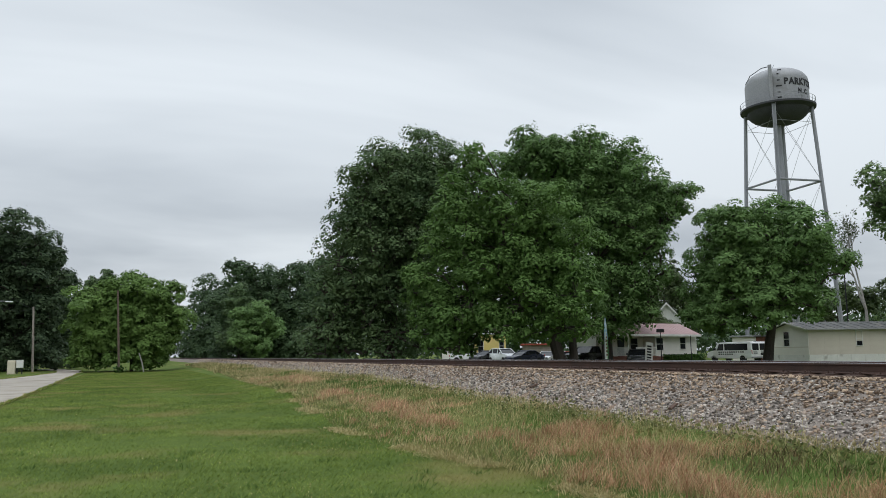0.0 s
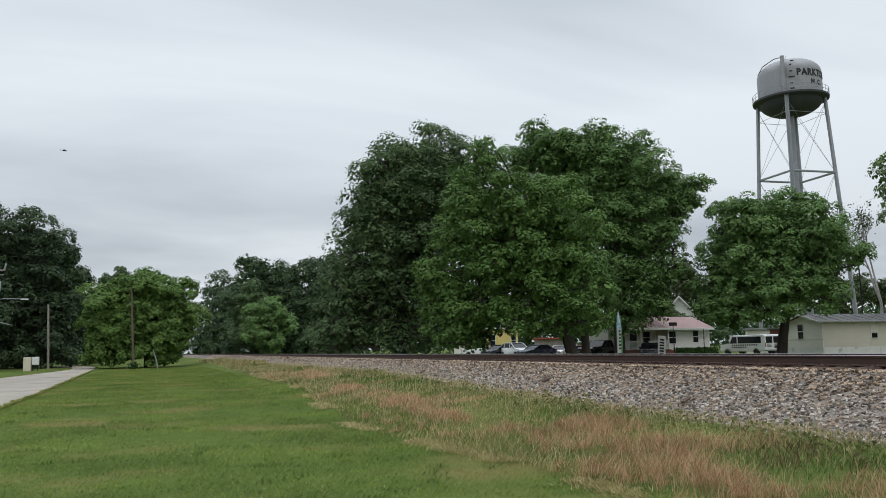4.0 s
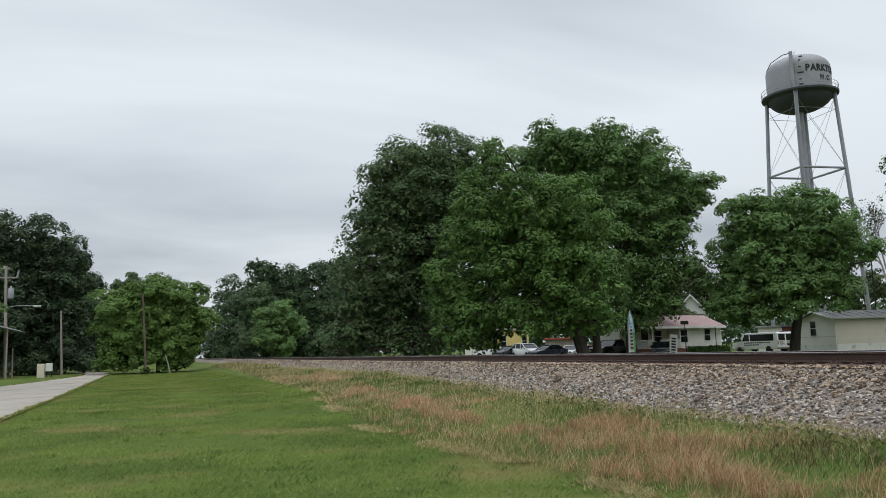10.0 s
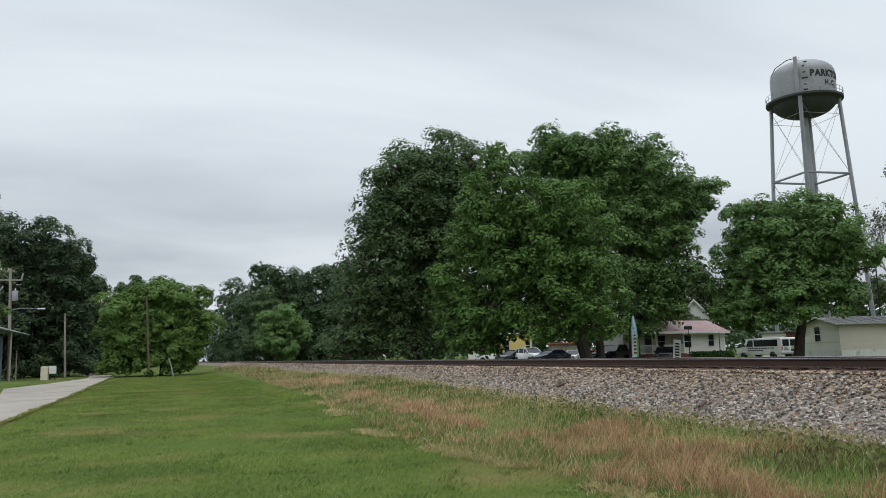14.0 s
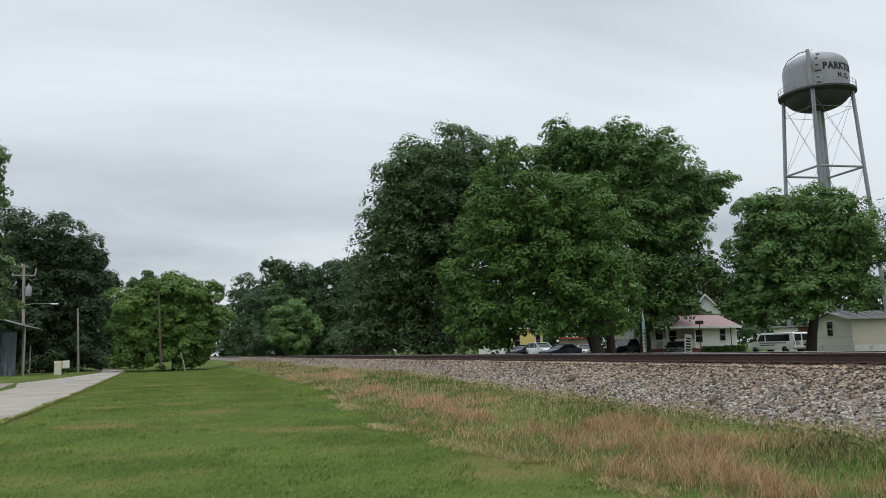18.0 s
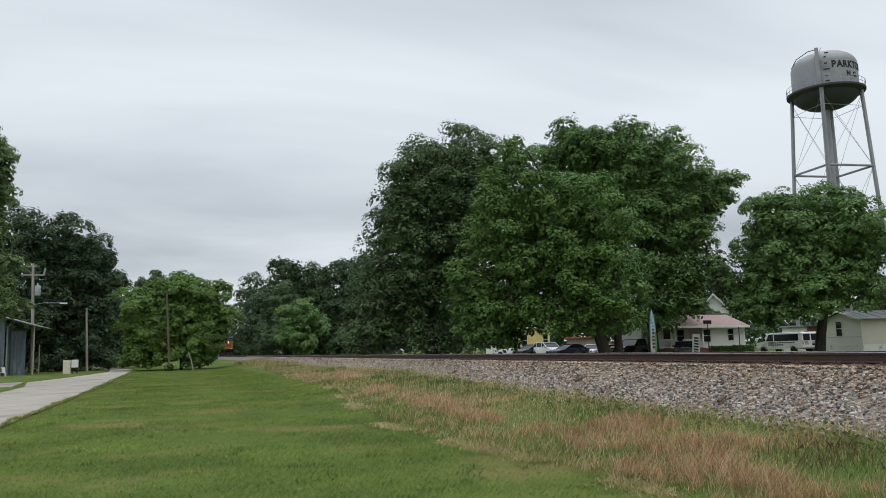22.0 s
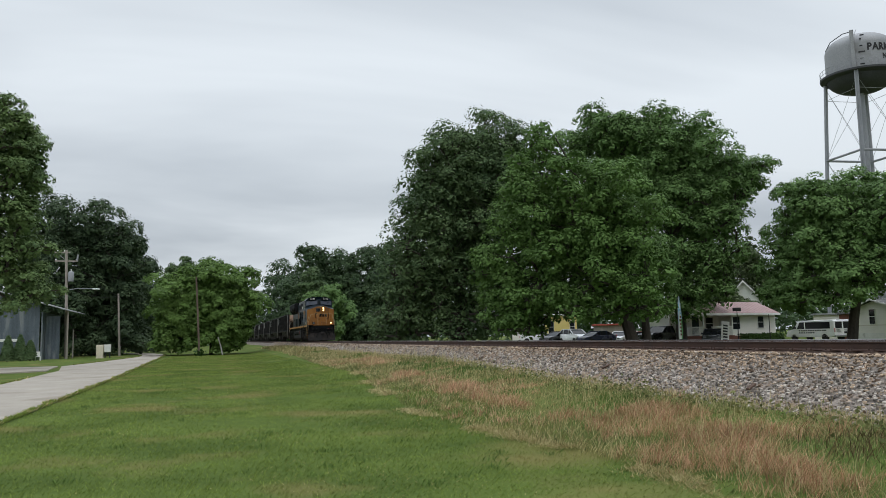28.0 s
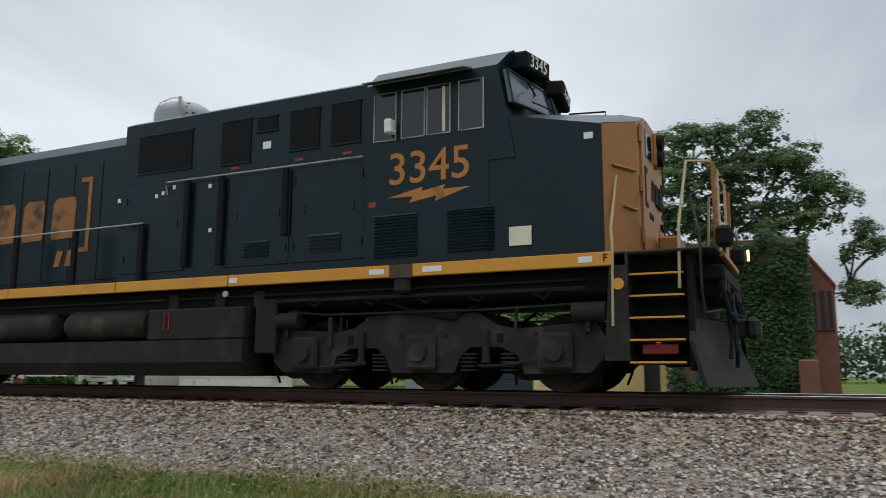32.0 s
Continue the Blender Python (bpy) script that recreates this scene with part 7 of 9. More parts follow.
def wheel_on(parent, x, y, r, w=0.2):
    t = part("wheel", Shape().lathe([(r * 0.62, y - w / 2), (r * 0.92, y - w / 2), (r, y - w * 0.35), (r, y + w * 0.35), (r * 0.92, y + w / 2), (r * 0.62, y + w / 2)], (x, 0, r), 20, "y"), M_TYRE, parent, smooth=True)
    part("rim", Shape().lathe([(0.02, y - w * 0.42), (r * 0.5, y - w * 0.40), (r * 0.64, y - w * 0.30), (r * 0.64, y + w * 0.30), (r * 0.5, y + w * 0.40), (0.02, y + w * 0.42)], (x, 0, r), 14, "y"), M_HUB, t)


def vehicle(name, label, m, low, cabin, width, mat, wheels, r, category="car"):
    """low: outline of the body from the side; cabin: outline of the glass house. x is along the car, front at -x."""
    ob = thing(name, label, category, m)
    half = width / 2
    mx, mz = sum(x for x, z in low) / len(low), 0.62
    n, shell = len(low), Shape()
    rings = [(-1.0, 0.945), (-0.955, 0.985), (-0.86, 1.0), (0.86, 1.0), (0.955, 0.985), (1.0, 0.945)]
    shell.add([(mx + (x - mx) * k, w * half, mz + (z - mz) * (2 * k - 1)) for w, k in rings for x, z in low], [(j * n + i, j * n + (i + 1) % n, (j + 1) * n + (i + 1) % n, (j + 1) * n + i) for j in range(5) for i in range(n)] + [tuple(range(n)), tuple(range(6 * n - 1, 5 * n - 1, -1))])
    part("body", shell, mat, ob, smooth=True)
    inset = 0.12
    n = len(cabin)
    zmin = min(z for x, z in cabin)
    zmax = max(z for x, z in cabin)
    vs = []
    for sgn in (-1, 1):
        vs += [(x, sgn * (half - 0.04 - inset * (z - zmin) / (zmax - zmin)), z) for x, z in cabin]
    fs = [(i, (i + 1) % n, n + (i + 1) % n, n + i) for i in range(n)] + [tuple(range(n)), tuple(range(2 * n - 1, n - 1, -1))]
    part("glasshouse", Shape().add(vs, fs), M_GLASS, ob)
    top = [(x, z) for x, z in cabin if z > zmax - 0.08]
    xs = [x for x, z in top]
    part("roof", Shape().box((min(xs) - 0.02, -half + inset + 0.02, zmax - 0.05), (max(xs) + 0.02, half - inset - 0.02, zmax + 0.035), 0.03), mat, ob)
    for x in np.linspace(min(x for x, z in cabin), max(x for x, z in cabin), 4):
        xt = min(max(x, min(xs)), max(xs))
        for sgn in (-1, 1):
            part("pillar", Shape().pipe([(x, sgn * (half - 0.03), zmin), (xt, sgn * (half - inset), zmax)], 0.045, 4), mat, ob)
    for x in wheels:
        for sgn in (-1, 1):
            wheel_on(ob, x, sgn * (half - 0.09), r)
    x0, x1 = min(x for x, z in low), max(x for x, z in low)
    for sgn in (-1, 1):
        part("headlamp", Shape().box((x0 - 0.01, sgn * (half - 0.28) - 0.14, 0.62), (x0 + 0.08, sgn * (half - 0.28) + 0.14, 0.78), 0.02), M_LAMPOFF, ob)
        part("tail_lamp", Shape().box((x1 - 0.05, sgn * (half - 0.12) - 0.08, 0.75), (x1 + 0.012, sgn * (half - 0.12) + 0.08, 1.0), 0.02), M_LAMPRED, ob)
        part("mirror", Shape().box((min(x for x, z in cabin) + 0.35, sgn * (half + 0.08) - 0.08, zmin + 0.02), (min(x for x, z in cabin) + 0.47, sgn * (half + 0.08) + 0.08, zmin + 0.18), 0.02), mat, ob)
    part("bumper", Shape().box((x0 - 0.05, -half + 0.05, 0.32), (x0 + 0.1, half - 0.05, 0.52), 0.04), M_INK if mat is not M_CARBLACK else mat, ob)
    part("rear_bumper", Shape().box((x1 - 0.1, -half + 0.05, 0.34), (x1 + 0.06, half - 0.05, 0.55), 0.04), M_INK if mat is not M_CARBLACK else mat, ob)
    return ob


SEDAN = [(-2.30, 0.34), (-2.36, 0.55), (-2.30, 0.70), (-2.12, 0.80), (-1.6, 0.90), (-1.0, 0.96), (1.6, 1.0), (2.1, 0.98), (2.28, 0.86), (2.32, 0.6), (2.26, 0.36), (1.9, 0.25), (-1.9, 0.25)]
SEDAN_TOP = [(-1.15, 0.95), (-0.55, 1.25), (-0.15, 1.40), (0.3, 1.45), (0.85, 1.42), (1.35, 1.24), (1.85, 1.0)]
SUV = [(-2.24, 0.38), (-2.34, 0.62), (-2.30, 0.85), (-2.10, 0.99), (-1.7, 1.06), (-1.1, 1.12), (2.05, 1.16), (2.24, 1.0), (2.30, 0.7), (2.24, 0.4), (1.9, 0.3), (-1.9, 0.3)]
SUV_TOP = [(-1.25, 1.08), (-0.75, 1.42), (-0.35, 1.60), (0.2, 1.68), (1.3, 1.66), (1.75, 1.52), (2.12, 1.14)]


def polar(az, r, turn):
    a = radians(az)
    x, y = r * math.sin(a), r * math.cos(a)
    return pose(x, y, float(ground_z(np.array(x), np.array(y))), 0, 0, turn)


vehicle("suv", "white sport utility car parked under the oaks", polar(26.05, 93, 96), SUV, SUV_TOP, 1.85, M_CARWHITE, (-1.4, 1.4), 0.36)
vehicle("sedan", "black sedan parked under the oaks", polar(24.9, 95, 20), SEDAN, SEDAN_TOP, 1.8, M_CARBLACK, (-1.4, 1.4), 0.33)
vehicle("suv", "white car parked behind a black sedan", polar(23.5, 101, 150), SUV, SUV_TOP, 1.85, M_CARWHITE, (-1.4, 1.4), 0.36)
vehicle("sedan", "dark blue sedan parked beside a white car", polar(27.6, 91, 12), SEDAN, SEDAN_TOP, 1.8, M_CARBLUE, (-1.4, 1.4), 0.33)
vehicle("sedan", "white sedan parked beside a tree trunk", polar(29.3, 94, 40), SEDAN, SEDAN_TOP, 1.8, M_CARWHITE, (-1.4, 1.4), 0.33)
vehicle("sedan", "dark red sedan parked before the red awning", polar(30.4, 97, -30), SEDAN, SEDAN_TOP, 1.8, M_CARRED, (-1.4, 1.4), 0.33)
PICK = [(-2.7, 0.45), (-2.72, 0.95), (-2.5, 1.12), (-1.2, 1.18), (0.7, 1.2), (0.75, 1.14), (2.7, 1.12), (2.75, 0.6), (2.7, 0.45), (2.2, 0.38), (-2.2, 0.38)]
PICK_TOP = [(-1.25, 1.16), (-0.6, 1.72), (0.45, 1.74), (0.68, 1.18)]
vehicle("sedan", "dark grey car parked before the porch", polar(35.6, 76.5, 50), SEDAN, SEDAN_TOP, 1.8, M_CARGREY, (-1.4, 1.4), 0.33)
vehicle("pickup_truck", "black pickup parked in the oaks' shade", polar(32.2, 80, 20), PICK, PICK_TOP, 1.95, M_CARBLACK, (-1.7, 1.7), 0.38, "pickup truck")


def van():
    ob = thing("passenger_van", "white passenger van with dark windows parked on grass", "van", pose(61.0, 67.5, 0.28, 0, 0, -90) @ Matrix.Diagonal((1.18, 1.08, 1, 1)))
    # front at -x, which points away along the track
    low = [(-2.82, 0.42), (-2.90, 0.70), (-2.84, 0.95), (-2.62, 1.10), (-1.95, 1.24), (-1.50, 1.86), (-1.32, 2.02), (-1.05, 2.10), (2.70, 2.12), (2.82, 2.02), (2.88, 1.2), (2.88, 0.5), (2.5, 0.38), (-2.4, 0.38)]
    n, shell = len(low), Shape()
    rings = [(-1.0, 0.96), (-0.96, 0.99), (-0.88, 1.0), (0.88, 1.0), (0.96, 0.99), (1.0, 0.96)]
    shell.add([(x, w, 1.15 + (z - 1.15) * k) for w, k in rings for x, z in low], [(j * n + i, j * n + (i + 1) % n, (j + 1) * n + (i + 1) % n, (j + 1) * n + i) for j in range(5) for i in range(n)] + [tuple(range(n)), tuple(range(6 * n - 1, 5 * n - 1, -1))])
    part("body", shell, M_CARWHITE, ob, smooth=True)
    for s in (-1, 1):
        for x0, x1 in ((-1.40, -0.62), (-0.48, 2.42)):
            part("side_window", Shape().prism([(x0 - (0.12 if x0 < -1 else 0), 1.24), (x1, 1.24), (x1, 1.93), (x0 + (0.22 if x0 < -1 else 0), 1.93)], s * 1.004 - 0.004, s * 1.004 + 0.004), M_GLASS, ob)
        for k, (z, w) in enumerate(((1.06, 2.9), (0.84, 1.7))):
            n = 12 if k == 0 else 7
            for j in range(n):
                x = -1.3 + w * j / n * 1.15
                part("lettering_bar", Shape().box((x, s * 1.004 - 0.004, z - 0.06), (x + w / n * 0.86, s * 1.004 + 0.004, z + 0.06)), M_INK, ob)
        part("mirror", Shape().box((-1.75, s * 1.12 - 0.1, 1.25), (-1.6, s * 1.12 + 0.1, 1.5), 0.02), M_INK, ob)
        part("headlamp", Shape().box((-2.9, s * 0.75 - 0.16, 0.75), (-2.8, s * 0.75 + 0.16, 0.92), 0.02), M_LAMPOFF, ob)
        part("tail_lamp", Shape().box((2.84, s * 0.93 - 0.06, 0.85), (2.895, s * 0.93 + 0.06, 1.25), 0.02), M_LAMPRED, ob)
        part("rear_window", Shape().box((2.84, s * 0.46 - 0.38, 1.24), (2.895, s * 0.46 + 0.38, 1.92), 0.02), M_GLASS, ob)
        for j in range(4):
            part("lettering_bar", Shape().box((2.88, s * 0.45 - 0.30, 1.12 - 0.09 * j), (2.89, s * 0.45 + (0.1 + 0.06 * j), 1.16 - 0.09 * j)), M_INK, ob)
    part("windscreen", Shape().add([(-1.96, -0.85, 1.24), (-1.96, 0.85, 1.24), (-1.49, 0.80, 1.93), (-1.49, -0.80, 1.93), (-1.9, -0.85, 1.24), (-1.9, 0.85, 1.24), (-1.42, 0.80, 1.93), (-1.42, -0.80, 1.93)], [(0, 1, 2, 3), (7, 6, 5, 4), (0, 4, 5, 1), (1, 5, 6, 2), (2, 6, 7, 3), (3, 7, 4, 0)]), M_GLASS, ob)
    part("plate_bar", Shape().box((2.885, 0.12, 0.72), (2.90, 0.62, 0.92)), M_INK, ob)
    part("rear_bumper", Shape().box((2.82, -0.98, 0.40), (2.97, 0.98, 0.58), 0.03), M_LEG, ob)
    part("front_bumper", Shape().box((-2.98, -0.98, 0.40), (-2.82, 0.98, 0.60), 0.03), M_LEG, ob)
    for x in (-1.95, 1.75):
        for s in (-1, 1):
            wheel_on(ob, x, s * 0.90, 0.37)


van()


# ---- flag, signs, poles ----
def feather_flag():
    ob = thing("feather_flag", "tall blue and white feather flag with red lettering bars", "flag", pose(34.0, 51.8, 0.5))
    pole = [(0, 0, -0.3), (0.02, 0, 2.6), (0.08, 0, 3.4), (0.20, 0, 3.85), (0.34, 0, 4.08)]
    part("pole", Shape().pipe(pole, 0.03, 6, 0.015), M_LEG, ob)
    zs = (0.40, 0.92, 1.50, 2.10, 2.75, 3.40, 4.05)
    ws = (0.58, 0.66, 0.66, 0.62, 0.54, 0.40, 0.24)
    xs = (0.03, 0.03, 0.03, 0.04, 0.07, 0.13, 0.28)
    for k in range(6):
        z0, z1, w0, w1, x0, x1 = zs[k], zs[k + 1], ws[k], ws[k + 1] if k < 5 else 0.04, xs[k], xs[k + 1]
        b = 0.06 * math.sin(k * 1.3)
        for name, f0, f1, mat in (("cloth_panel", 0.0, 0.12 if k < 4 else 0.30, M_FLAGBLUE if k > 1 else M_FLAGWHITE), ("cloth_panel", 0.12 if k < 4 else 0.30, 0.74, M_FLAGWHITE), ("cloth_edge", 0.74, 1.0, M_FLAGGREEN if k < 3 else M_FLAGBLUE)):
            q = []
            for z, w, x in ((z0, w0, x0), (z1, w1, x1)):
                for f in (f0, (f0 + f1) / 2, f1):
                    q.append((x + w * f, b * math.sin(3.1416 * f), z))
            part(name, Shape().add(q + [(x, y + 0.012, z) for x, y, z in q], [(0, 1, 4, 3), (1, 2, 5, 4), (9, 10, 7, 6), (10, 11, 8, 7), (0, 6, 7, 1), (1, 7, 8, 2), (2, 8, 11, 5), (5, 11, 10, 4), (4, 10, 9, 3), (3, 9, 6, 0)]), mat, ob)
    for k in range(8):
        z = 0.70 + 0.30 * k
        part("lettering_bar", Shape().box((0.16 + 0.006 * k, -0.082, z), (0.44 - 0.008 * k, -0.070, z + 0.17), 0.02), M_BRICK if k < 6 else M_FLAGBLUE, ob)
    return ob


flag = feather_flag()


def sign_board():
    ob = thing("easel_sign", "white leaning sign board with dark lettering bars", "sign", pose(43.75, 59.6, 0.3, -12, 8, -20))
    part("panel", Shape().box((-0.35, -0.02, 0.0), (0.35, 0.02, 2.1), 0.01), M_WHITE, ob)
    for k in range(6):
        part("lettering_bar", Shape().box((-0.2, -0.03, 0.35 + 0.26 * k), (0.2, -0.022, 0.50 + 0.26 * k)), M_INK, ob)
    part("prop", Shape().pipe([(0, 0.02, 1.9), (0, 0.75, 0.1)], 0.03, 4), M_WOODPOLE, ob)


sign_board()


def post(name, label, at, height, r, mat, lean=(0, 0), category="pole"):
    ob = thing(name, label, category, pose(*at))
    part("shaft", Shape().pipe([(0, 0, -0.5), (lean[0] * 0.5, lean[1] * 0.5, height * 0.5), (lean[0], lean[1], height)], r, 9, r * 0.72), mat, ob, smooth=True)
    return ob


bp = post("wooden_pole", "weathered brown wooden pole before the large shrub", (-0.98, 88.0, 0), 8.5, 0.115, M_BROWNPOLE, (-0.45, 0))
part("base_weeds", leaves("base_weeds", np.random.default_rng(2).normal(0, 0.22, (160, 3)) + np.array([0, 0, 0.3]), np.random.default_rng(3).normal(0, 0.5, (160, 3)), 0.14, M_HEDGE, np.random.default_rng(4)), M_HEDGE, bp)
post("leaning_post", "pale leaning guy post beside the shrub", (1.52, 89.6, 0), 2.0, 0.075, M_PALEBARK, (-0.62, 0))
post("wooden_pole", "grey wooden pole at the bend of the lane", (-10.8, 106.4, 0), 7.8, 0.15, M_WOODPOLE, (-0.3, 0))
post("wooden_post", "short wooden post beside the utility pole", (-14.7, 96.6, 0), 3.2, 0.09, M_WOODPOLE)
post("steel_pole", "dark thin pole behind the mobile home", (71.9, 62.4, 0.5), 9.0, 0.09, M_INK)
lp = post("lamp_post", "black lamp post before the cottage", (49.6, 65.4, 0.5), 3.0, 0.05, M_INK)
part("lamp_head", Shape().box((-0.45, -0.08, 2.9), (0.45, 0.08, 3.25), 0.03), M_INK, lp)
post("sign_post", "thin dark post before the cottage", (54.6, 67.0, 0.5), 2.6, 0.05, M_INK)


def utility_pole():
    ob = thing("utility_pole", "grey wooden utility pole with transformer and street light arm", "utility pole", pose(-15.2, 95.5, 0))
    part("shaft", Shape().pipe([(0, 0, -0.6), (-0.12, 0, 6), (-0.3, 0, 12.1)], 0.19, 10, 0.13), M_WOODPOLE, ob, smooth=True)
    part("crossarm", Shape().box((-1.45, -0.10, 10.75), (0.9, 0.02, 10.90), 0.015), M_WOODPOLE, ob)
    part("crossarm", Shape().box((-1.6, 0.04, 11.75), (0.1, 0.16, 11.88), 0.015), M_WOODPOLE, ob)
    part("arm_brace", Shape().pipe([(-1.2, -0.04, 11.7), (-0.3, -0.04, 10.9)], 0.03, 4), M_LEG, ob)
    for x, z in ((-1.55, 11.9), (-1.2, 11.9), (-0.85, 11.9), (-0.5, 11.9), (-1.35, 10.9), (0.8, 10.9)):
        part("insulator", Shape().lathe([(0.03, 0.0), (0.07, 0.05), (0.07, 0.1), (0.03, 0.2)], (x, 0.05, z), 10), M_FLAGWHITE, ob)
    part("cutout", Shape().cyl((0.85, -0.04, 10.9), (0.95, -0.04, 11.6), 0.09, n=10), M_LEG, ob)
    t = part("transformer", Shape().lathe([(0.05, 8.55), (0.28, 8.55), (0.30, 8.65), (0.30, 9.55), (0.22, 9.66), (0.05, 9.68)], (0.28, -0.15, 0), 16), M_LEG, ob, "grey can transformer", smooth=True)
    part("bushing", Shape().cyl((0.28, -0.15, 9.66), (0.28, -0.15, 9.9), 0.05, n=8), M_FLAGWHITE, t)
    arm = part("light_arm", Shape().pipe([(-0.15, 0, 7.55), (0.9, -0.1, 7.75), (2.9, -0.25, 7.72)], 0.035, 6), M_LEG, ob, "long street light arm")
    part("light_head", Shape().box((2.55, -0.42, 7.60), (3.3, -0.12, 7.74), 0.04), M_FLAGWHITE, arm)
    return ob


utility_pole()


def wires():
    for k, (z, x, dz) in enumerate(((11.95, -16.7, 0.3), (11.95, -16.3, 0.5), (11.95, -15.9, 0.2), (9.0, -15.3, 0.4), (8.4, -15.3, 0.4))):
        pts = []
        for i in range(9):
            t = i / 8
            pts.append((x - 40 * t, 95.5 - 22 * t, z + dz * t - 2.4 * 4 * t * (1 - t) * 0.35))
        ob = part("power_line", Shape().pipe(pts, 0.016, 4), M_INK)
        tagged(ob, "thin black power line from the utility pole", "wire", group="power lines")
    for z, x in ((11.7, -15.4), (8.2, -15.2)):
        pts = [(x + 4.3 * t, 95.5 + 10.9 * t, z + (7.6 - z) * t - 0.8 * 4 * t * (1 - t)) for t in np.linspace(0, 1, 9)]
        tagged(part("power_line", Shape().pipe(pts, 0.016, 4), M_INK), "thin black power line to the next pole", "wire", group="power lines")


wires()


def utility_box():
    ob = thing("utility_cabinet", "cream and white utility cabinets on the lane's verge", "utility cabinet", pose(-11.75, 92.4, 0))
    part("cabinet", Shape().box((0, 0, -0.1), (0.72, 0.8, 1.42), 0.03), M_CREAM, ob, "cream metal cabinet")
    part("meter_box", Shape().box((0.80, 0.1, 0.62), (1.45, 0.6, 1.45), 0.03), M_WHITE, ob, "white box on posts")
    for x in (0.9, 1.35):
        part("leg", Shape().box((x - 0.05, 0.25, -0.1), (x + 0.05, 0.35, 0.65)), M_INK, ob)
    part("box_door", Shape().box((0.06, -0.012, 0.1), (0.66, 0.0, 1.34), 0.004), M_CREAM, ob)


utility_box()


def metal_shed():
    ob = thing("metal_shed", "blue-grey corrugated metal shed with a rusty roof edge", "shed", pose(-15.4, 92.0, 0))
    def sheet(name, x0, x1, z0, zf, y, mat):
        n = int((x1 - x0) / 0.16)
        sh = Shape()
        vs, fs = [], []
        for k in range(n + 1):
            x = x0 + (x1 - x0) * k / n
            dy = 0.035 * (k % 2)
            vs += [(x, y + dy, z0), (x, y + dy, zf(x)), (x, y + dy + 0.03, z0), (x, y + dy + 0.03, zf(x))]
        for k in range(n):
            a, b = 4 * k, 4 * k + 4
            fs += [(a, b, b + 1, a + 1), (a + 2, a + 3, b + 3, b + 2), (a + 1, b + 1, b + 3, a + 3)]
        return part(name, sh.add(vs, fs), mat, ob)
    for k in range(8):
        x1 = -1.9 - 2.2 * k
        sheet("wall_sheet", x1 - 2.18, x1, -0.1, lambda x: 5.2 + 0.30 * min(-x, 11) if x > -11 else 8.5 - 0.3 * (-x - 11), 0.0, M_CORRUGATED)
    sheet("lean_to_sheet", -1.5, -0.1, -0.1, lambda x: 4.6, 1.2, M_CORRUGATED)
    part("side_wall", Shape().box((-1.75, 0.1, -0.1), (-1.6, 9, 5.0)), M_CORRUGATED, ob)
    part("roof", Shape().add([(1.1, -0.8, 5.07), (-11, -0.8, 8.75), (-11, 10, 8.75), (1.1, 10, 5.07), (1.1, -0.8, 5.15), (-11, -0.8, 8.83), (-11, 10, 8.83), (1.1, 10, 5.15)], [(0, 1, 2, 3), (7, 6, 5, 4), (0, 4, 5, 1), (1, 5, 6, 2), (2, 6, 7, 3), (3, 7, 4, 0)]), M_METALROOF, ob, "light sheet metal roof")
    part("roof", Shape().add([(-24, -0.8, 4.8), (-11, -0.8, 8.75), (-11, 10, 8.75), (-24, 10, 4.8), (-24, -0.8, 4.88), (-11, -0.8, 8.83), (-11, 10, 8.83), (-24, 10, 4.88)], [(0, 1, 2, 3), (7, 6, 5, 4), (0, 4, 5, 1), (1, 5, 6, 2), (2, 6, 7, 3), (3, 7, 4, 0)]), M_METALROOF, ob)
    part("white_band", Shape().box((-12, -0.06, 1.95), (-3.6, -0.02, 2.25)), M_WHITE, ob, "white horizontal band")
    part("lean_to_post", Shape().box((0.85, -0.4, -0.1), (0.97, -0.28, 5.1)), M_WOODPOLE, ob)


metal_shed()


def arborvitae(x, y, h, seed):
    rng = np.random.default_rng(seed)
    ob = thing("arborvitae", "dark green cone-shaped evergreen before the metal shed", "shrub", pose(x, y, 0), group="evergreens by the shed")
    n = 2600
    t = rng.random(n) ** 0.8
    r = (0.62 * (1 - t) ** 0.7 + 0.06) * (0.75 + 0.35 * rng.random(n))
    a = 6.283 * rng.random(n)
    p = np.stack([r * np.cos(a), r * np.sin(a), 0.1 + (h - 0.2) * t], -1)
    part("crown", leaves("crown", p, np.stack([np.cos(a), np.sin(a), 0.3 + 0 * a], -1), 0.13, L_DARK, rng), L_DARK, ob)
    part("trunk", Shape().cyl((0, 0, -0.2), (0, 0, h * 0.8), 0.08, 0.02, 7), M_BARK, ob)


for k, (x, y, h) in enumerate(((-18.9, 86.0, 2.6), (-17.85, 86.2, 2.65), (-17.0, 86.4, 2.1), (-20.2, 86.0, 2.3))):
    arborvitae(x, y, h, 50 + k)


def lawn_chair():
    ob = thing("lawn_chair", "small white plastic chair by the metal shed", "chair", pose(-16.3, 86.4, 0, 0, 0, 20))
    part("seat", Shape().box((-0.25, -0.25, 0.38), (0.25, 0.25, 0.43), 0.02), M_WHITE, ob)
    part("backrest", Shape().box((-0.25, 0.22, 0.43), (0.25, 0.27, 0.9), 0.02), M_WHITE, ob)
    for x in (-0.22, 0.22):
        for y in (-0.22, 0.22):
            part("leg", Shape().box((x - 0.025, y - 0.025, -0.02), (x + 0.025, y + 0.025, 0.38)), M_WHITE, ob)


lawn_chair()


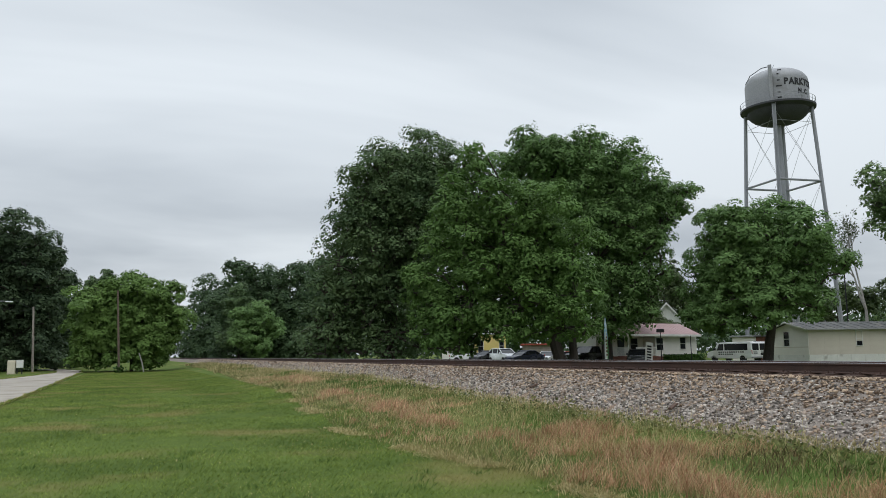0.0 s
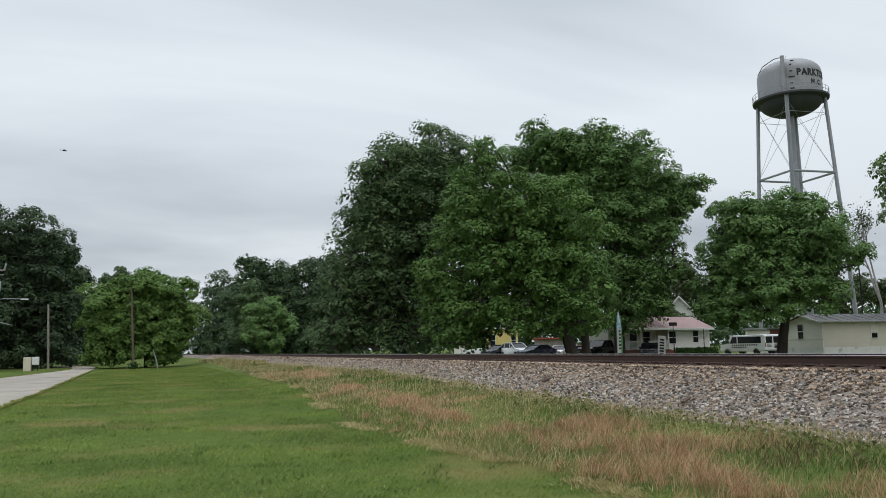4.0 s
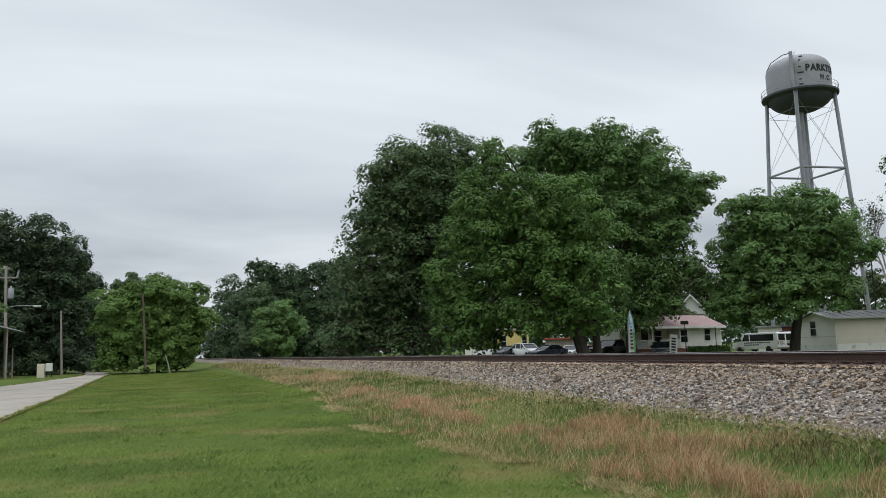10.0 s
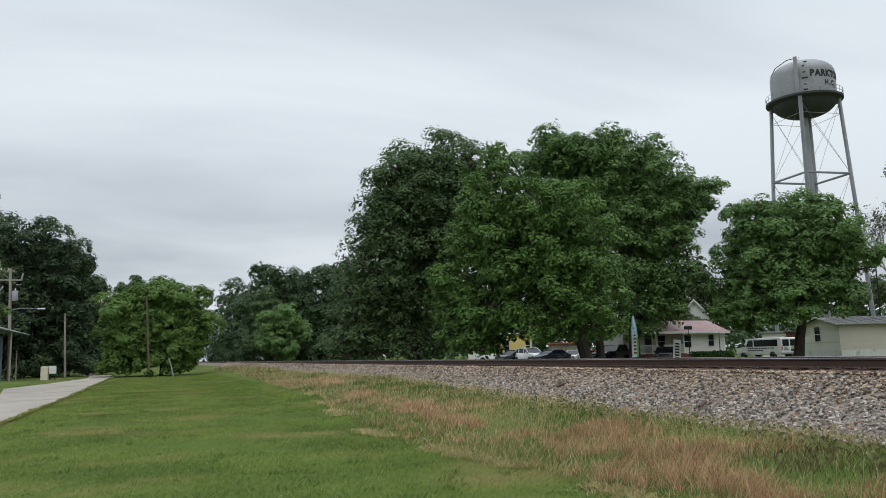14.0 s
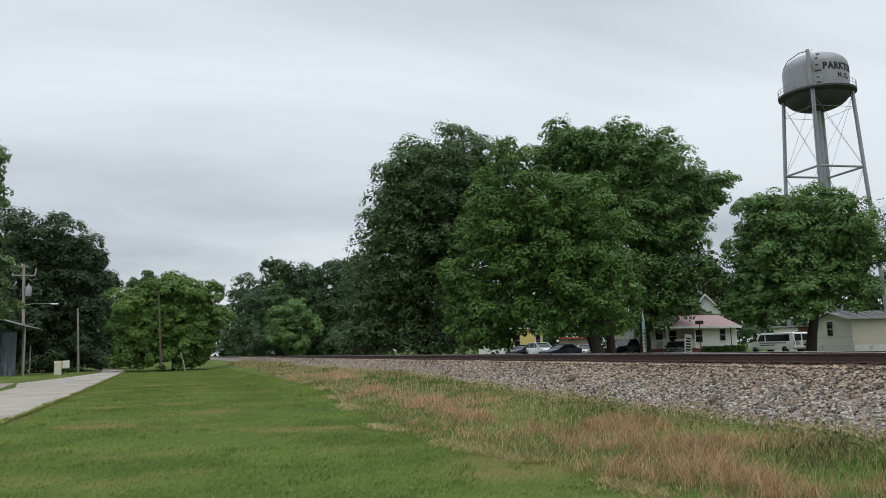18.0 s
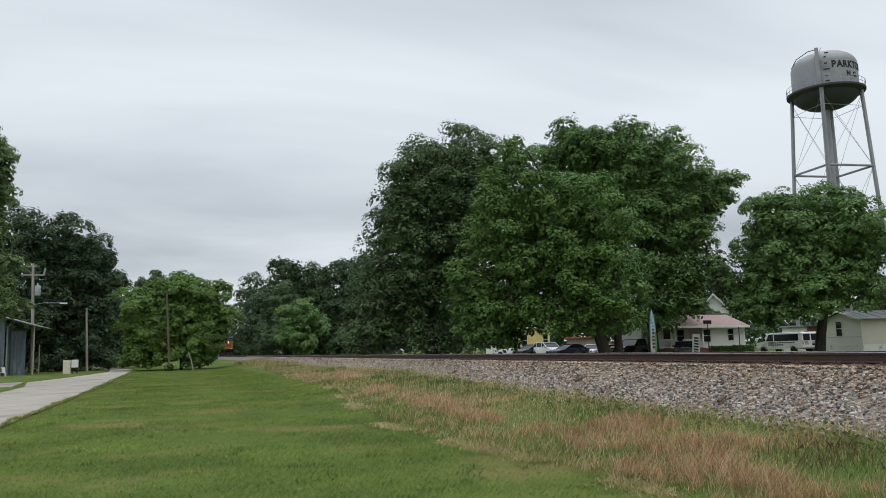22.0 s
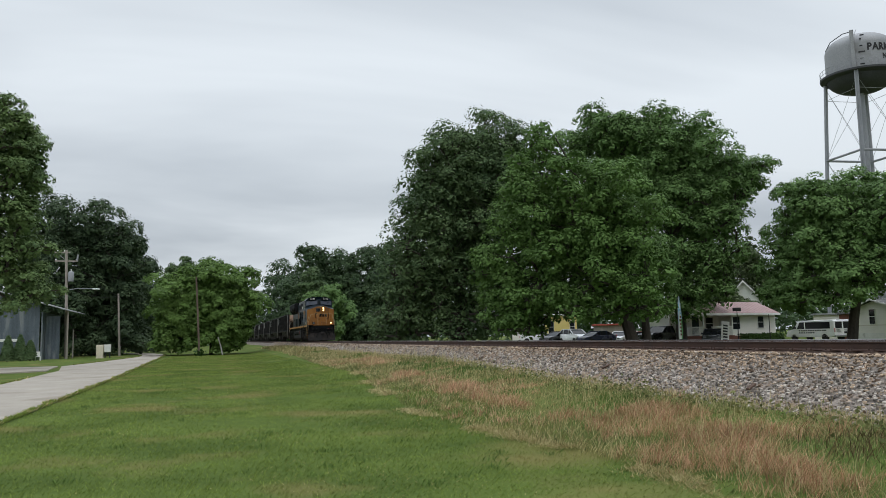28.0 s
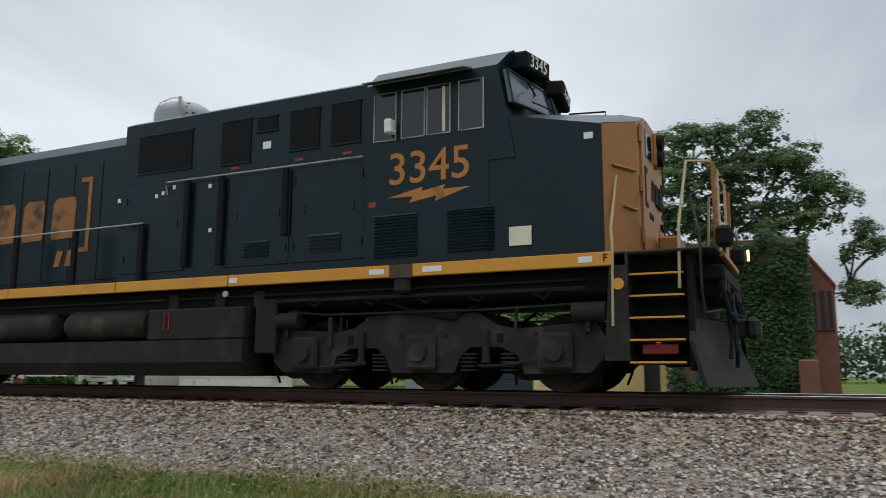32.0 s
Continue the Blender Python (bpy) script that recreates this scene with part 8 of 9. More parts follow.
def garage():
    ob = thing("garage", "pale yellow garage with a navy door beyond the railway", "garage", pose(36.0, 15.3, 0.5, 0, 0, -90))
    # local x runs back along the track, local -y faces it
    L, h = 11.0, 3.1
    def wall(x0, x1, z0, z1):
        part("wall", Shape().box((x0, 0, z0), (x1, 0.25, z1), 0.004), M_YELLOW, ob)
    wall(0, 0.65, -0.3, h)
    wall(0.65, 3.45, 2.45, h)
    wall(3.45, 5.35, -0.3, h)
    wall(5.35, 6.5, -0.3, 0.35)
    wall(5.35, 6.5, 1.85, h)
    wall(6.5, 8.6, -0.3, h)
    wall(8.6, 9.3, 2.1, h)
    wall(9.3, L, -0.3, h)
    part("side_wall", Shape().box((0, 0.25, -0.3), (0.25, 8, h), 0.004).box((L - 0.25, 0.25, -0.3), (L, 8, h), 0.004).box((0, 8, -0.3), (L, 8.25, h), 0.004), M_YELLOW, ob)
    part("roof", Shape().box((-0.05, -0.05, h), (L + 0.05, 8.3, h + 0.12), 0.02), M_METALROOF, ob)
    for k in range(6):
        part("roof_cap", Shape().box((-0.06 + k * 1.85, -0.07, h + 0.02), (1.77 + k * 1.85, 0.10, h + 0.16), 0.012), M_SKIRT, ob)
    part("lintel", Shape().box((0.55, -0.03, 2.58), (3.55, 0.0, 2.85), 0.008), M_BRICK, ob, "faded red lintel board")
    door = part("garage_door", Shape().box((0.65, 0.10, -0.3), (3.45, 0.16, 2.45)), M_NAVY, ob, "navy blue garage door")
    for k in range(5):
        part("door_slat", Shape().box((0.67, 0.08, -0.25 + 0.54 * k), (3.43, 0.105, 0.25 + 0.54 * k), 0.008), M_NAVY, door)
    win = part("window", Shape().box((5.35, 0.10, 0.35), (6.5, 0.14, 1.85)), M_GLASS, ob)
    for x in (5.35, 5.72, 6.10, 6.44):
        part("glazing_bar", Shape().box((x, 0.07, 0.35), (x + 0.06, 0.11, 1.85)), M_INK, win)
    for z in (0.35, 0.85, 1.35, 1.79):
        part("glazing_bar", Shape().box((5.35, 0.065, z), (6.5, 0.105, z + 0.05)), M_INK, win)
    part("window_hood", Shape().box((5.15, -0.10, 1.88), (6.7, 0.02, 1.98), 0.012), M_INK, ob)
    part("side_door", Shape().box((8.6, 0.12, -0.3), (9.3, 0.18, 2.1)), M_INK, ob)
    part("wall_lamp", Shape().box((4.75, -0.14, 2.55), (4.90, 0.0, 2.75), 0.02), M_INK, ob)
    part("wall_sign", Shape().box((5.25, -0.015, 2.45), (5.35, 0.0, 2.62)), M_REDAWN, ob)


garage()


def brick_ruin():
    ob = thing("brick_building", "old red brick building smothered in dark ivy", "building", pose(30.5, 0.0, 0.45))
    part("wall", Shape().box((0, -0.1, -0.3), (5.5, 4.6, 5.7), 0.02), M_MORTAR, ob)
    rng = random.Random(8)
    brick = Shape().box((0, 0, 0), (0.05, 0.21, 0.065), 0.004).mesh("brick", M_BRICK)
    for r in range(12):
        for c in range(20):
            b = part("brick", brick, M_BRICK, ob)
            b.matrix_basis = pose(-0.035 + rng.uniform(-0.006, 0.004), -0.1 + 0.225 * c + (0.11 if r % 2 else 0), 3.2 + 0.078 * r)
    part("parapet", Shape().box((-0.12, -0.2, 5.7), (5.6, 4.7, 5.95), 0.03), M_BRICK, ob)
    g = np.random.default_rng(61)
    n = 26000
    y, z = g.random(n) * 5.0 - 0.25, 6.0 * g.random(n)
    z = z + 0.45 * np.array([noise.noise((a * 1.3, 0, 9)) for a in y]) * (z > 5.2)
    x = -0.12 - 0.35 * g.random(n) ** 2 - 0.55 * np.array([max(0.0, noise.noise((a * 0.8, b * 0.8, 4))) for a, b in zip(y, z)])
    k = np.array([noise.noise((a * 0.9, b * 0.9, 2)) for a, b in zip(y, z)]) > -0.55
    p = np.stack([x, y, z], -1)[k]
    part("ivy", leaves("ivy", p, np.tile([-1.0, 0, 0.3], (len(p), 1)), 0.062, L_IVY, g), L_IVY, ob, "dark ivy over the wall")


brick_ruin()


def brick_store():
    ob = thing("brick_building", "narrow red brick wing with tall slit windows", "building", pose(31.2, -0.12, 0.5, 0, 0, -90))
    part("wall", Shape().prism([(0, -0.3), (0.85, -0.3), (0.85, 4.2), (0, 5.45)], 0.0, 5), M_BRICK, ob)
    for x in (0.10, 0.36, 0.60):
        window(ob, x, x + 0.14, 2.7, 4.0, -0.02, M_BRICK, False, "slit_window")
    part("coping", Shape().prism([(-0.02, 5.45), (0.90, 4.16), (0.90, 4.26), (-0.02, 5.56)], -0.08, 5), M_REDAWN, ob)


brick_store()
pier = part("brick_pier", Shape().box((-0.20, -0.30, -0.2), (0.20, 0.30, 1.62), 0.05), M_BRICK)
pier.matrix_basis = pose(29.4, 0.0, 0.48)
tagged(pier, "orange-red masonry pier before the ivy wall", "pier")


# ---- far edge of the view ----
def far_woods():
    rng = np.random.default_rng(71)
    pts = []
    for az in np.arange(-40, 150, 2.0):
        for ring in (0, 1):
            r = 185 + 38 * ring + rng.uniform(-12, 12)
            a = radians(az + rng.uniform(-0.5, 0.5))
            h = rng.uniform(6.5, 11.0) + 3 * ring
            if -2 < az < 12:
                r += 75
            n = 420
            q = np.clip(rng.normal(0, 1, (n, 3)), -1.8, 1.8) * np.array([3.0, 3.0, h * 0.30]) + np.array([r * math.sin(a), r * math.cos(a), 0.5 + h * 0.5])
            pts.append(q[q[:, 2] > 0.3])
    p = np.concatenate(pts)
    ob = part("distant_woods", leaves("distant_woods", p, rng.normal(0, 0.5, p.shape), 0.62, L_FAR, rng), L_FAR)
    tagged(ob, "distant band of green woods round the town", "woods", kind="stuff")


far_woods()


def bird():
    ob = thing("bird", "small dark bird in flight under the clouds", "bird", pose(-30, 54, 12))
    M = material("bird_feathers", (0.03, 0.03, 0.032), (0.07, 0.07, 0.075), 0.9, 8.0, 40.0)
    part("body", Shape().lathe([(0.0, -0.14), (0.03, -0.10), (0.045, 0.0), (0.03, 0.10), (0.012, 0.18), (0.03, 0.26)], (0, 0, 0), 10, "x"), M, ob, smooth=True)
    wings = []
    for s in (-1, 1):
        w = part("wing", Shape().add([(-0.06, 0, 0), (0.06, 0, 0), (0.08, s * 0.16, 0.015), (0.10, s * 0.30, 0), (-0.02, s * 0.17, 0.015), (-0.06, 0, 0.012), (0.06, 0, 0.012), (0.08, s * 0.16, 0.022), (-0.02, s * 0.17, 0.022)], [(0, 4, 2, 1), (4, 3, 2), (5, 6, 7, 8), (8, 7, 3), (0, 5, 8, 4), (1, 2, 7, 6), (0, 1, 6, 5), (4, 8, 3), (2, 3, 7)]), M, ob)
        wings.append((s, w))
    return ob, wings


bird_body, bird_wings = bird()


# ---- grass and weeds ----
def blades(name, x, y, z, height, width, lean, mat, rng, parent=None):
    """Bent blades: a lower and an upper piece each, widest in the middle."""
    n = len(x)
    a = 6.283 * rng.random(n)
    base = np.stack([x, y, z], -1)
    side = np.stack([np.cos(a), np.sin(a), np.zeros(n)], -1) * width[:, None]
    tip = np.stack([np.cos(a * 1.7 + 1) * lean, np.sin(a * 1.7 + 1) * lean, np.ones(n)], -1) * height[:, None]
    mid = tip * np.array([0.40, 0.40, 0.55])
    v = np.stack([base, base + mid + side, base + mid - side, base + tip], 1)
    k = 4 * np.arange(n)[:, None]
    f = np.concatenate([k + np.array([[0, 1, 2]]), k + np.array([[2, 1, 3]])], 1).reshape(-1, 3)
    ob = part(name, raw_mesh(name, v.reshape(-1, 3), f, mat), mat, parent)
    return ob


def field_noise(x, y, scale, seed):
    return np.array([noise.noise((a * scale, b * scale, seed)) for a, b in zip(x, y)])


def lawn():
    rng = np.random.default_rng(31)
    n = 230000
    y = 4.4 + 88 * rng.random(n) ** 3.0
    y[:16000] = -5 + 9.4 * rng.random(16000)
    x = -4.0 + rng.random(n) * 9.6
    far = np.clip((y - 6) / 40, 0, 1)
    keep = x < np.minimum(toe(y)[0] - 0.2, 4.6 + 0.05 * y)
    x, y, far = x[keep], y[keep], far[keep]
    patch = field_noise(x, y, 0.16, 3.0)
    h = (0.020 + 0.028 * rng.random(len(x)) + 0.026 * np.clip(patch, 0, 1)) * (1 + 0.2 * far)
    ob = blades("lawn_grass", x, y, ground_z(x, y) - 0.005, h, 0.003 + 0.003 * rng.random(len(x)) + 0.011 * far, 0.9 + 0.8 * rng.random(len(x)), M_BLADE, rng)
    tagged(ob, "short green lawn grass beside the railway", "grass", kind="stuff")
    # brown thatch patches
    n = 16000
    y = 6 + 40 * rng.random(n) ** 1.6
    x = -3.5 + rng.random(n) * 9.5
    keep = field_noise(x, y, 0.33, 9.0) > 0.28
    x, y = x[keep], y[keep]
    m = len(x)
    ob = blades("dead_thatch", x, y, ground_z(x, y) - 0.004, 0.012 + 0.022 * rng.random(m), 0.003 + 0.003 * rng.random(m) + 0.010 * np.clip((y - 8) / 40, 0, 1), 1.5 * np.ones(m), M_STRAW, rng)
    tagged(ob, "yellow-brown dead patches in the lawn", "grass", kind="stuff")
    # darker tufts
    n = 80
    cx, cy = -3 + 7.4 * rng.random(n), 6 + 40 * rng.random(n) ** 1.4
    m = 30
    x = (cx[:, None] + rng.normal(0, 0.09, (n, m))).ravel()
    y = (cy[:, None] + rng.normal(0, 0.09, (n, m))).ravel()
    k = len(x)
    ob = blades("grass_tufts", x, y, ground_z(x, y) - 0.005, 0.04 + 0.06 * rng.random(k), 0.004 + 0.004 * rng.random(k), 0.5 + 0.7 * rng.random(k), M_LUSH, rng)
    tagged(ob, "darker uncut grass tufts in the lawn", "grass", kind="stuff")


lawn()


def clover():
    """Small pale flower heads dotted through the lawn."""
    rng = np.random.default_rng(37)
    n = 60
    y = 5.5 + 32 * rng.random(n) ** 1.6
    x = -3.2 + 8.4 * rng.random(n)
    s = (0.004 + 0.004 * rng.random(n) + 0.0003 * y)[:, None]
    c = np.stack([x, y, ground_z(x, y) + 0.05], -1)
    v = np.stack([c + s * np.array(k) for k in ((1, 0, 0), (0, 1, 0), (-1, 0, 0), (0, -1, 0), (0, 0, 0.9))], 1)
    f = np.concatenate([5 * np.arange(n)[:, None] + np.array([q]) for q in ((0, 1, 4), (1, 2, 4), (2, 3, 4), (3, 0, 4))], 1).reshape(-1, 3)
    tagged(part("clover_heads", raw_mesh("clover_heads", v.reshape(-1, 3), f, M_STRAW), M_STRAW), "small pale clover heads dotted over the lawn", "flowers", kind="stuff")


clover()


def lane_edge():
    """Grass that creeps over the edges of the lane."""
    rng = np.random.default_rng(43)
    ys = [-30, 20, 36, 50, 60, 72, 82, 92, 108]
    n = 15000
    y = 12 + 92 * rng.random(n) ** 1.2
    right = np.interp(y, ys, [-3.9, -3.95, -3.95, -4.1, -4.3, -4.45, -4.6, -4.7, -5.6])
    left = np.interp(y, ys, [-7.4, -7.6, -7.8, -8.3, -9.8, -8.6, -7.9, -7.3, -8.3])
    creep = 0.05 + 0.42 * np.clip(field_noise(0 * y, y, 0.55, 61.0) + 0.35 * field_noise(0 * y, y, 2.1, 62.0), -0.1, 1)
    side = rng.random(n) < 0.68
    side |= (y > 42) & (y < 63)
    x = np.where(side, right - creep * rng.random(n) + 0.08, left + creep * rng.random(n) - 0.08)
    dry = rng.random(n) < 0.22
    for name, pick, mat, label in (("lane_edge_grass", ~dry, M_BLADE, "grass creeping over the edge of the lane"), ("lane_edge_straw", dry, M_STRAW, "withered grass along the edge of the lane")):
        k = int(pick.sum())
        ob = blades(name, x[pick], y[pick], 0.03 + 0 * x[pick], 0.04 + 0.06 * rng.random(k), 0.008 + 0.012 * rng.random(k) + 0.0003 * y[pick], 0.6 + 0.9 * rng.random(k), mat, rng)
        tagged(ob, label, "grass", kind="stuff")


lane_edge()


def mown_edge(y):
    """Where the mower turned: the lawn's edge across the track."""
    return 4.55 - 0.55 * smooth_step(8.5, 15, y) + 0.5 * smooth_step(15.5, 20, y) + 1.05 * smooth_step(20, 31, y) + 1.6 * smooth_step(36, 86, y)


def weeds():
    """The uncut strip between the lawn and the ballast."""
    rng = np.random.default_rng(32)
    # a low mixed sward all over the strip
    n = 140000
    y = 0.5 + 88 * rng.random(n) ** 2.1
    y[:16000] = 0.6 - 7 * rng.random(16000) ** 1.6
    tx, tz = toe(y)
    edge = mown_edge(y)
    x = edge + (tx + 0.1 - edge) * rng.random(n)
    u = (x - edge) / (tx - edge)
    f1, f2, f3 = field_noise(x, y, 0.42, 1.0), field_noise(x, y, 1.1, 5.0), field_noise(x * 0.8, y * 0.5, 0.9, 7.0)
    far = np.clip((y - 8) / 40, 0, 1)
    z = ground_z(x, y)
    straw = (rng.random(n) < 0.30 + 0.35 * np.clip(f1 + 0.4 * f2, -0.3, 0.8) + 0.30 * smooth_step(0.72, 1.0, u) + 0.25 * smooth_step(50, 80, y))
    lush = ~straw & (u > 0.45) & (u < 0.97) & (f1 < -0.12)
    for name, keep, lo, hi, mat, label in (("withered_sward", straw, 0.04, 0.15, M_STRAW, "withered yellow grass among the green weeds"),
                                           ("lush_weeds", lush, 0.06, 0.11, M_LUSH, "bright green grass along the foot of the ballast"),
                                           ("green_weeds", ~straw & ~lush, 0.04, 0.10, M_WEED, "green weeds between the lawn and the ballast")):
        k = int(keep.sum())
        q = np.clip(0.75 + 0.9 * f3[keep], 0.35, 1.7)
        h = (lo + hi * rng.random(k) ** 1.3) * q
        ob = blades(name, x[keep], y[keep], z[keep] - 0.01, h, 0.0024 + 0.0028 * rng.random(k) + 0.012 * far[keep], 0.3 + 0.9 * rng.random(k), mat, rng)
        tagged(ob, label, "grass", kind="stuff")
    # reddish dry grass stands in tufts, dense close by and in patches farther on
    n = 9000
    y = 2.0 + 46 * rng.random(n) ** 1.5
    y[:900] = 2.0 - 8 * rng.random(900)
    edge, (tx, tz) = mown_edge(y), toe(y)
    x = edge + 0.15 + (tx - 0.2 - edge) * rng.random(n)
    g1, g2 = field_noise(x, y, 0.55, 21.0), field_noise(x, y * 0.7, 1.5, 25.0)
    stand = 0.30 * np.exp(-((x - 6.0) / 0.9) ** 2) * (1 - 0.6 * smooth_step(14, 30, y)) + 0.35 * np.exp(-((x - 5.5) / 0.9) ** 2) * (1 - smooth_step(4, 7, y))
    for px, py, rx, ry in ((5.5, 6.9, 0.6, 1.6), (6.2, 9.0, 0.65, 1.5), (6.9, 10.8, 0.6, 1.1), (5.75, 12.0, 0.5, 0.9), (5.9, 15.2, 0.5, 1.2), (6.3, 19.6, 0.35, 1.0), (6.4, 26.0, 0.5, 1.9), (7.4, 37.0, 0.6, 3.5)):
        stand = np.maximum(stand, 0.92 * np.exp(-((x - px) / rx) ** 2 - ((y - py) / ry) ** 2))
    want = stand + 0.55 * g1 + 0.55 * g2
    keep = want + 0.45 * (rng.random(n) - 0.5) > 0.42
    x, y, want = x[keep], y[keep], want[keep]
    m = 17
    n = len(x)
    far = np.clip((y - 8) / 40, 0, 1)
    spread = (0.035 + 0.05 * rng.random(n) + 0.10 * far)[:, None]
    bx, by = (x[:, None] + spread * rng.normal(0, 1, (n, m))).ravel(), (y[:, None] + spread * rng.normal(0, 1, (n, m))).ravel()
    tall = np.repeat((0.13 + 0.20 * np.clip(want, 0, 1)) * (1 - 0.35 * smooth_step(12, 30, y)) * rng.uniform(0.6, 1.25, n), m) * rng.uniform(0.45, 1.1, n * m)
    thin = 0.0020 + 0.0022 * rng.random(n * m) + 0.010 * np.repeat(far, m)
    pale = rng.random(n * m) < np.repeat(np.where(rng.random(n) < 0.24, 0.75, 0.14), m)
    for name, pick, mat, label in (("dry_red_grass", ~pale, M_DRY, "knee-high reddish dry grass beside the ballast"), ("pale_dry_grass", pale, M_STRAW, "straw-coloured stalks among the dry grass")):
        k = int(pick.sum())
        ob = blades(name, bx[pick], by[pick], ground_z(bx[pick], by[pick]) - 0.01, tall[pick], thin[pick], 0.25 + 0.85 * rng.random(k), mat, rng)
        tagged(ob, label, "grass", kind="stuff")
    # cut straw lies in streaks along the mown edge
    n = 26000
    y = 5 + 32 * rng.random(n) ** 1.4
    x = mown_edge(y) + rng.normal(0.05, 0.13, n)
    keep = field_noise(x * 0.6, y * 0.45, 1.0, 33.0) > 0.10 - 0.35 * smooth_step(8, 10, y) * (1 - smooth_step(14, 17, y))
    x, y = x[keep], y[keep]
    k = len(x)
    ob = blades("straw_edge", x, y, ground_z(x, y) - 0.004, 0.025 + 0.045 * rng.random(k), 0.003 + 0.003 * rng.random(k) + 0.008 * np.clip((y - 8) / 40, 0, 1), 1.2 + 0.8 * rng.random(k), M_STRAW, rng)
    tagged(ob, "pale cut straw along the mown edge", "grass", kind="stuff")
    # thin stalks standing above the rest
    n = 1500
    y = 3 + 50 * rng.random(n) ** 1.5
    tx, tz = toe(y)
    e = mown_edge(y) + 0.4
    x = e + (tx - e) * rng.random(n)
    ob = blades("seed_stalks", x, y, ground_z(x, y), 0.25 + 0.30 * rng.random(n), 0.0022 + 0.006 * np.clip(y / 50, 0, 1), 0.22 * np.ones(n), M_STRAW, rng)
    tagged(ob, "thin pale seed stalks above the weeds", "grass", kind="stuff")
    n = 60
    cy = 14 + 30 * rng.random(n)
    cx = mown_edge(cy) + 0.6 + (toe(cy)[0] - mown_edge(cy) - 0.9) * rng.random(n)
    cy[9:], cx[9:] = 7.2 + 0.8 * rng.normal(0, 1, 51), 6.9 + 0.35 * rng.normal(0, 1, 51)
    x = (cx[:, None] + rng.normal(0, 0.10, (n, 9))).ravel()
    y = (cy[:, None] + rng.normal(0, 0.10, (n, 9))).ravel()
    k = len(x)
    ob = blades("dock_stems", x, y, ground_z(x, y), np.where(y > 12, 0.22, 0.08) + 0.16 * rng.random(k), 0.0025 + 0.003 * rng.random(k), 0.3 + 0.6 * rng.random(k), M_RUSSET, rng)
    tagged(ob, "tall brown dock stems among the weeds", "weeds", kind="stuff")
    n = 90
    cy = 3.5 + 34 * rng.random(n) ** 1.5
    cx = toe(cy)[0] - 0.25 - 1.3 * rng.random(n) ** 1.4
    m = 46
    w = rng.uniform(0.12, 0.32, n)
    c = np.stack([cx, cy, ground_z(cx, cy) + 0.08], -1)[:, None] + rng.normal(0, 1, (n, m, 3)) * w[:, None, None] * np.array([1, 1, 0.4])
    c = c.reshape(-1, 3)
    c[:, 2] = np.maximum(c[:, 2], ground_z(c[:, 0], c[:, 1]) + 0.03)
    tagged(part("leafy_weeds", leaves("leafy_weeds", c, rng.normal(0, 0.4, c.shape), 0.034, M_WEED, rng), M_WEED), "low leafy green weeds by the stones", "weeds", kind="stuff")
    # weeds that creep up the stones, and dark tie scraps
    n = 2600
    y = 4 + 60 * rng.random(n) ** 1.5
    tx, tz = toe(y)
    x = tx - 0.25 + 0.45 * rng.random(n) ** 2
    ob = blades("toe_weeds", x, y, tz + 0.02 + 0.0 * x, 0.05 + 0.10 * rng.random(n), 0.004 + 0.01 * np.clip(y / 50, 0, 1), 0.6 * np.ones(n), M_STRAW, rng)
    tagged(ob, "withered stems at the edge of the stones", "grass", kind="stuff")


weeds()


def verge():
    """Rank pale grass where the bank runs out of sight behind the shrub."""
    rng = np.random.default_rng(77)
    n = 7000
    y = 62 + 48 * rng.random(n)
    x = mown_edge(y) - 0.4 + 3.4 * rng.random(n)
    q = field_noise(x, y * 0.4, 0.5, 41.0) > -0.15
    x, y = x[q], y[q]
    k = len(x)
    pale = rng.random(k) < 0.55
    for name, pick, mat, label in (("verge_straw", pale, M_STRAW, "rank pale grass at the foot of the bank"), ("verge_green", ~pale, M_WEED, "rank green grass at the foot of the bank")):
        m = int(pick.sum())
        ob = blades(name, x[pick], y[pick], ground_z(x[pick], y[pick]) - 0.02, 0.12 + 0.30 * rng.random(m), 0.02 + 0.02 * rng.random(m), 0.3 + 0.7 * rng.random(m), mat, rng)
        tagged(ob, label, "grass", kind="stuff")


verge()
for px, py, turn in ((9.15, 11.8, 25), (9.55, 17.8, 10), (9.62, 27.5, 40)):
    tx, tz = toe(py)
    scrap = part("tie_scrap", Shape().box((-0.13, -0.04, 0), (0.13, 0.04, 0.045), 0.01), M_TIE)
    scrap.matrix_basis = pose(px, py, float(tz) + 0.10 + 0.42 * (px - float(tx)), 0, -18, turn)
    tagged(scrap, "dark broken scrap of wooden tie on the stones", "wood scrap", group="tie scraps")


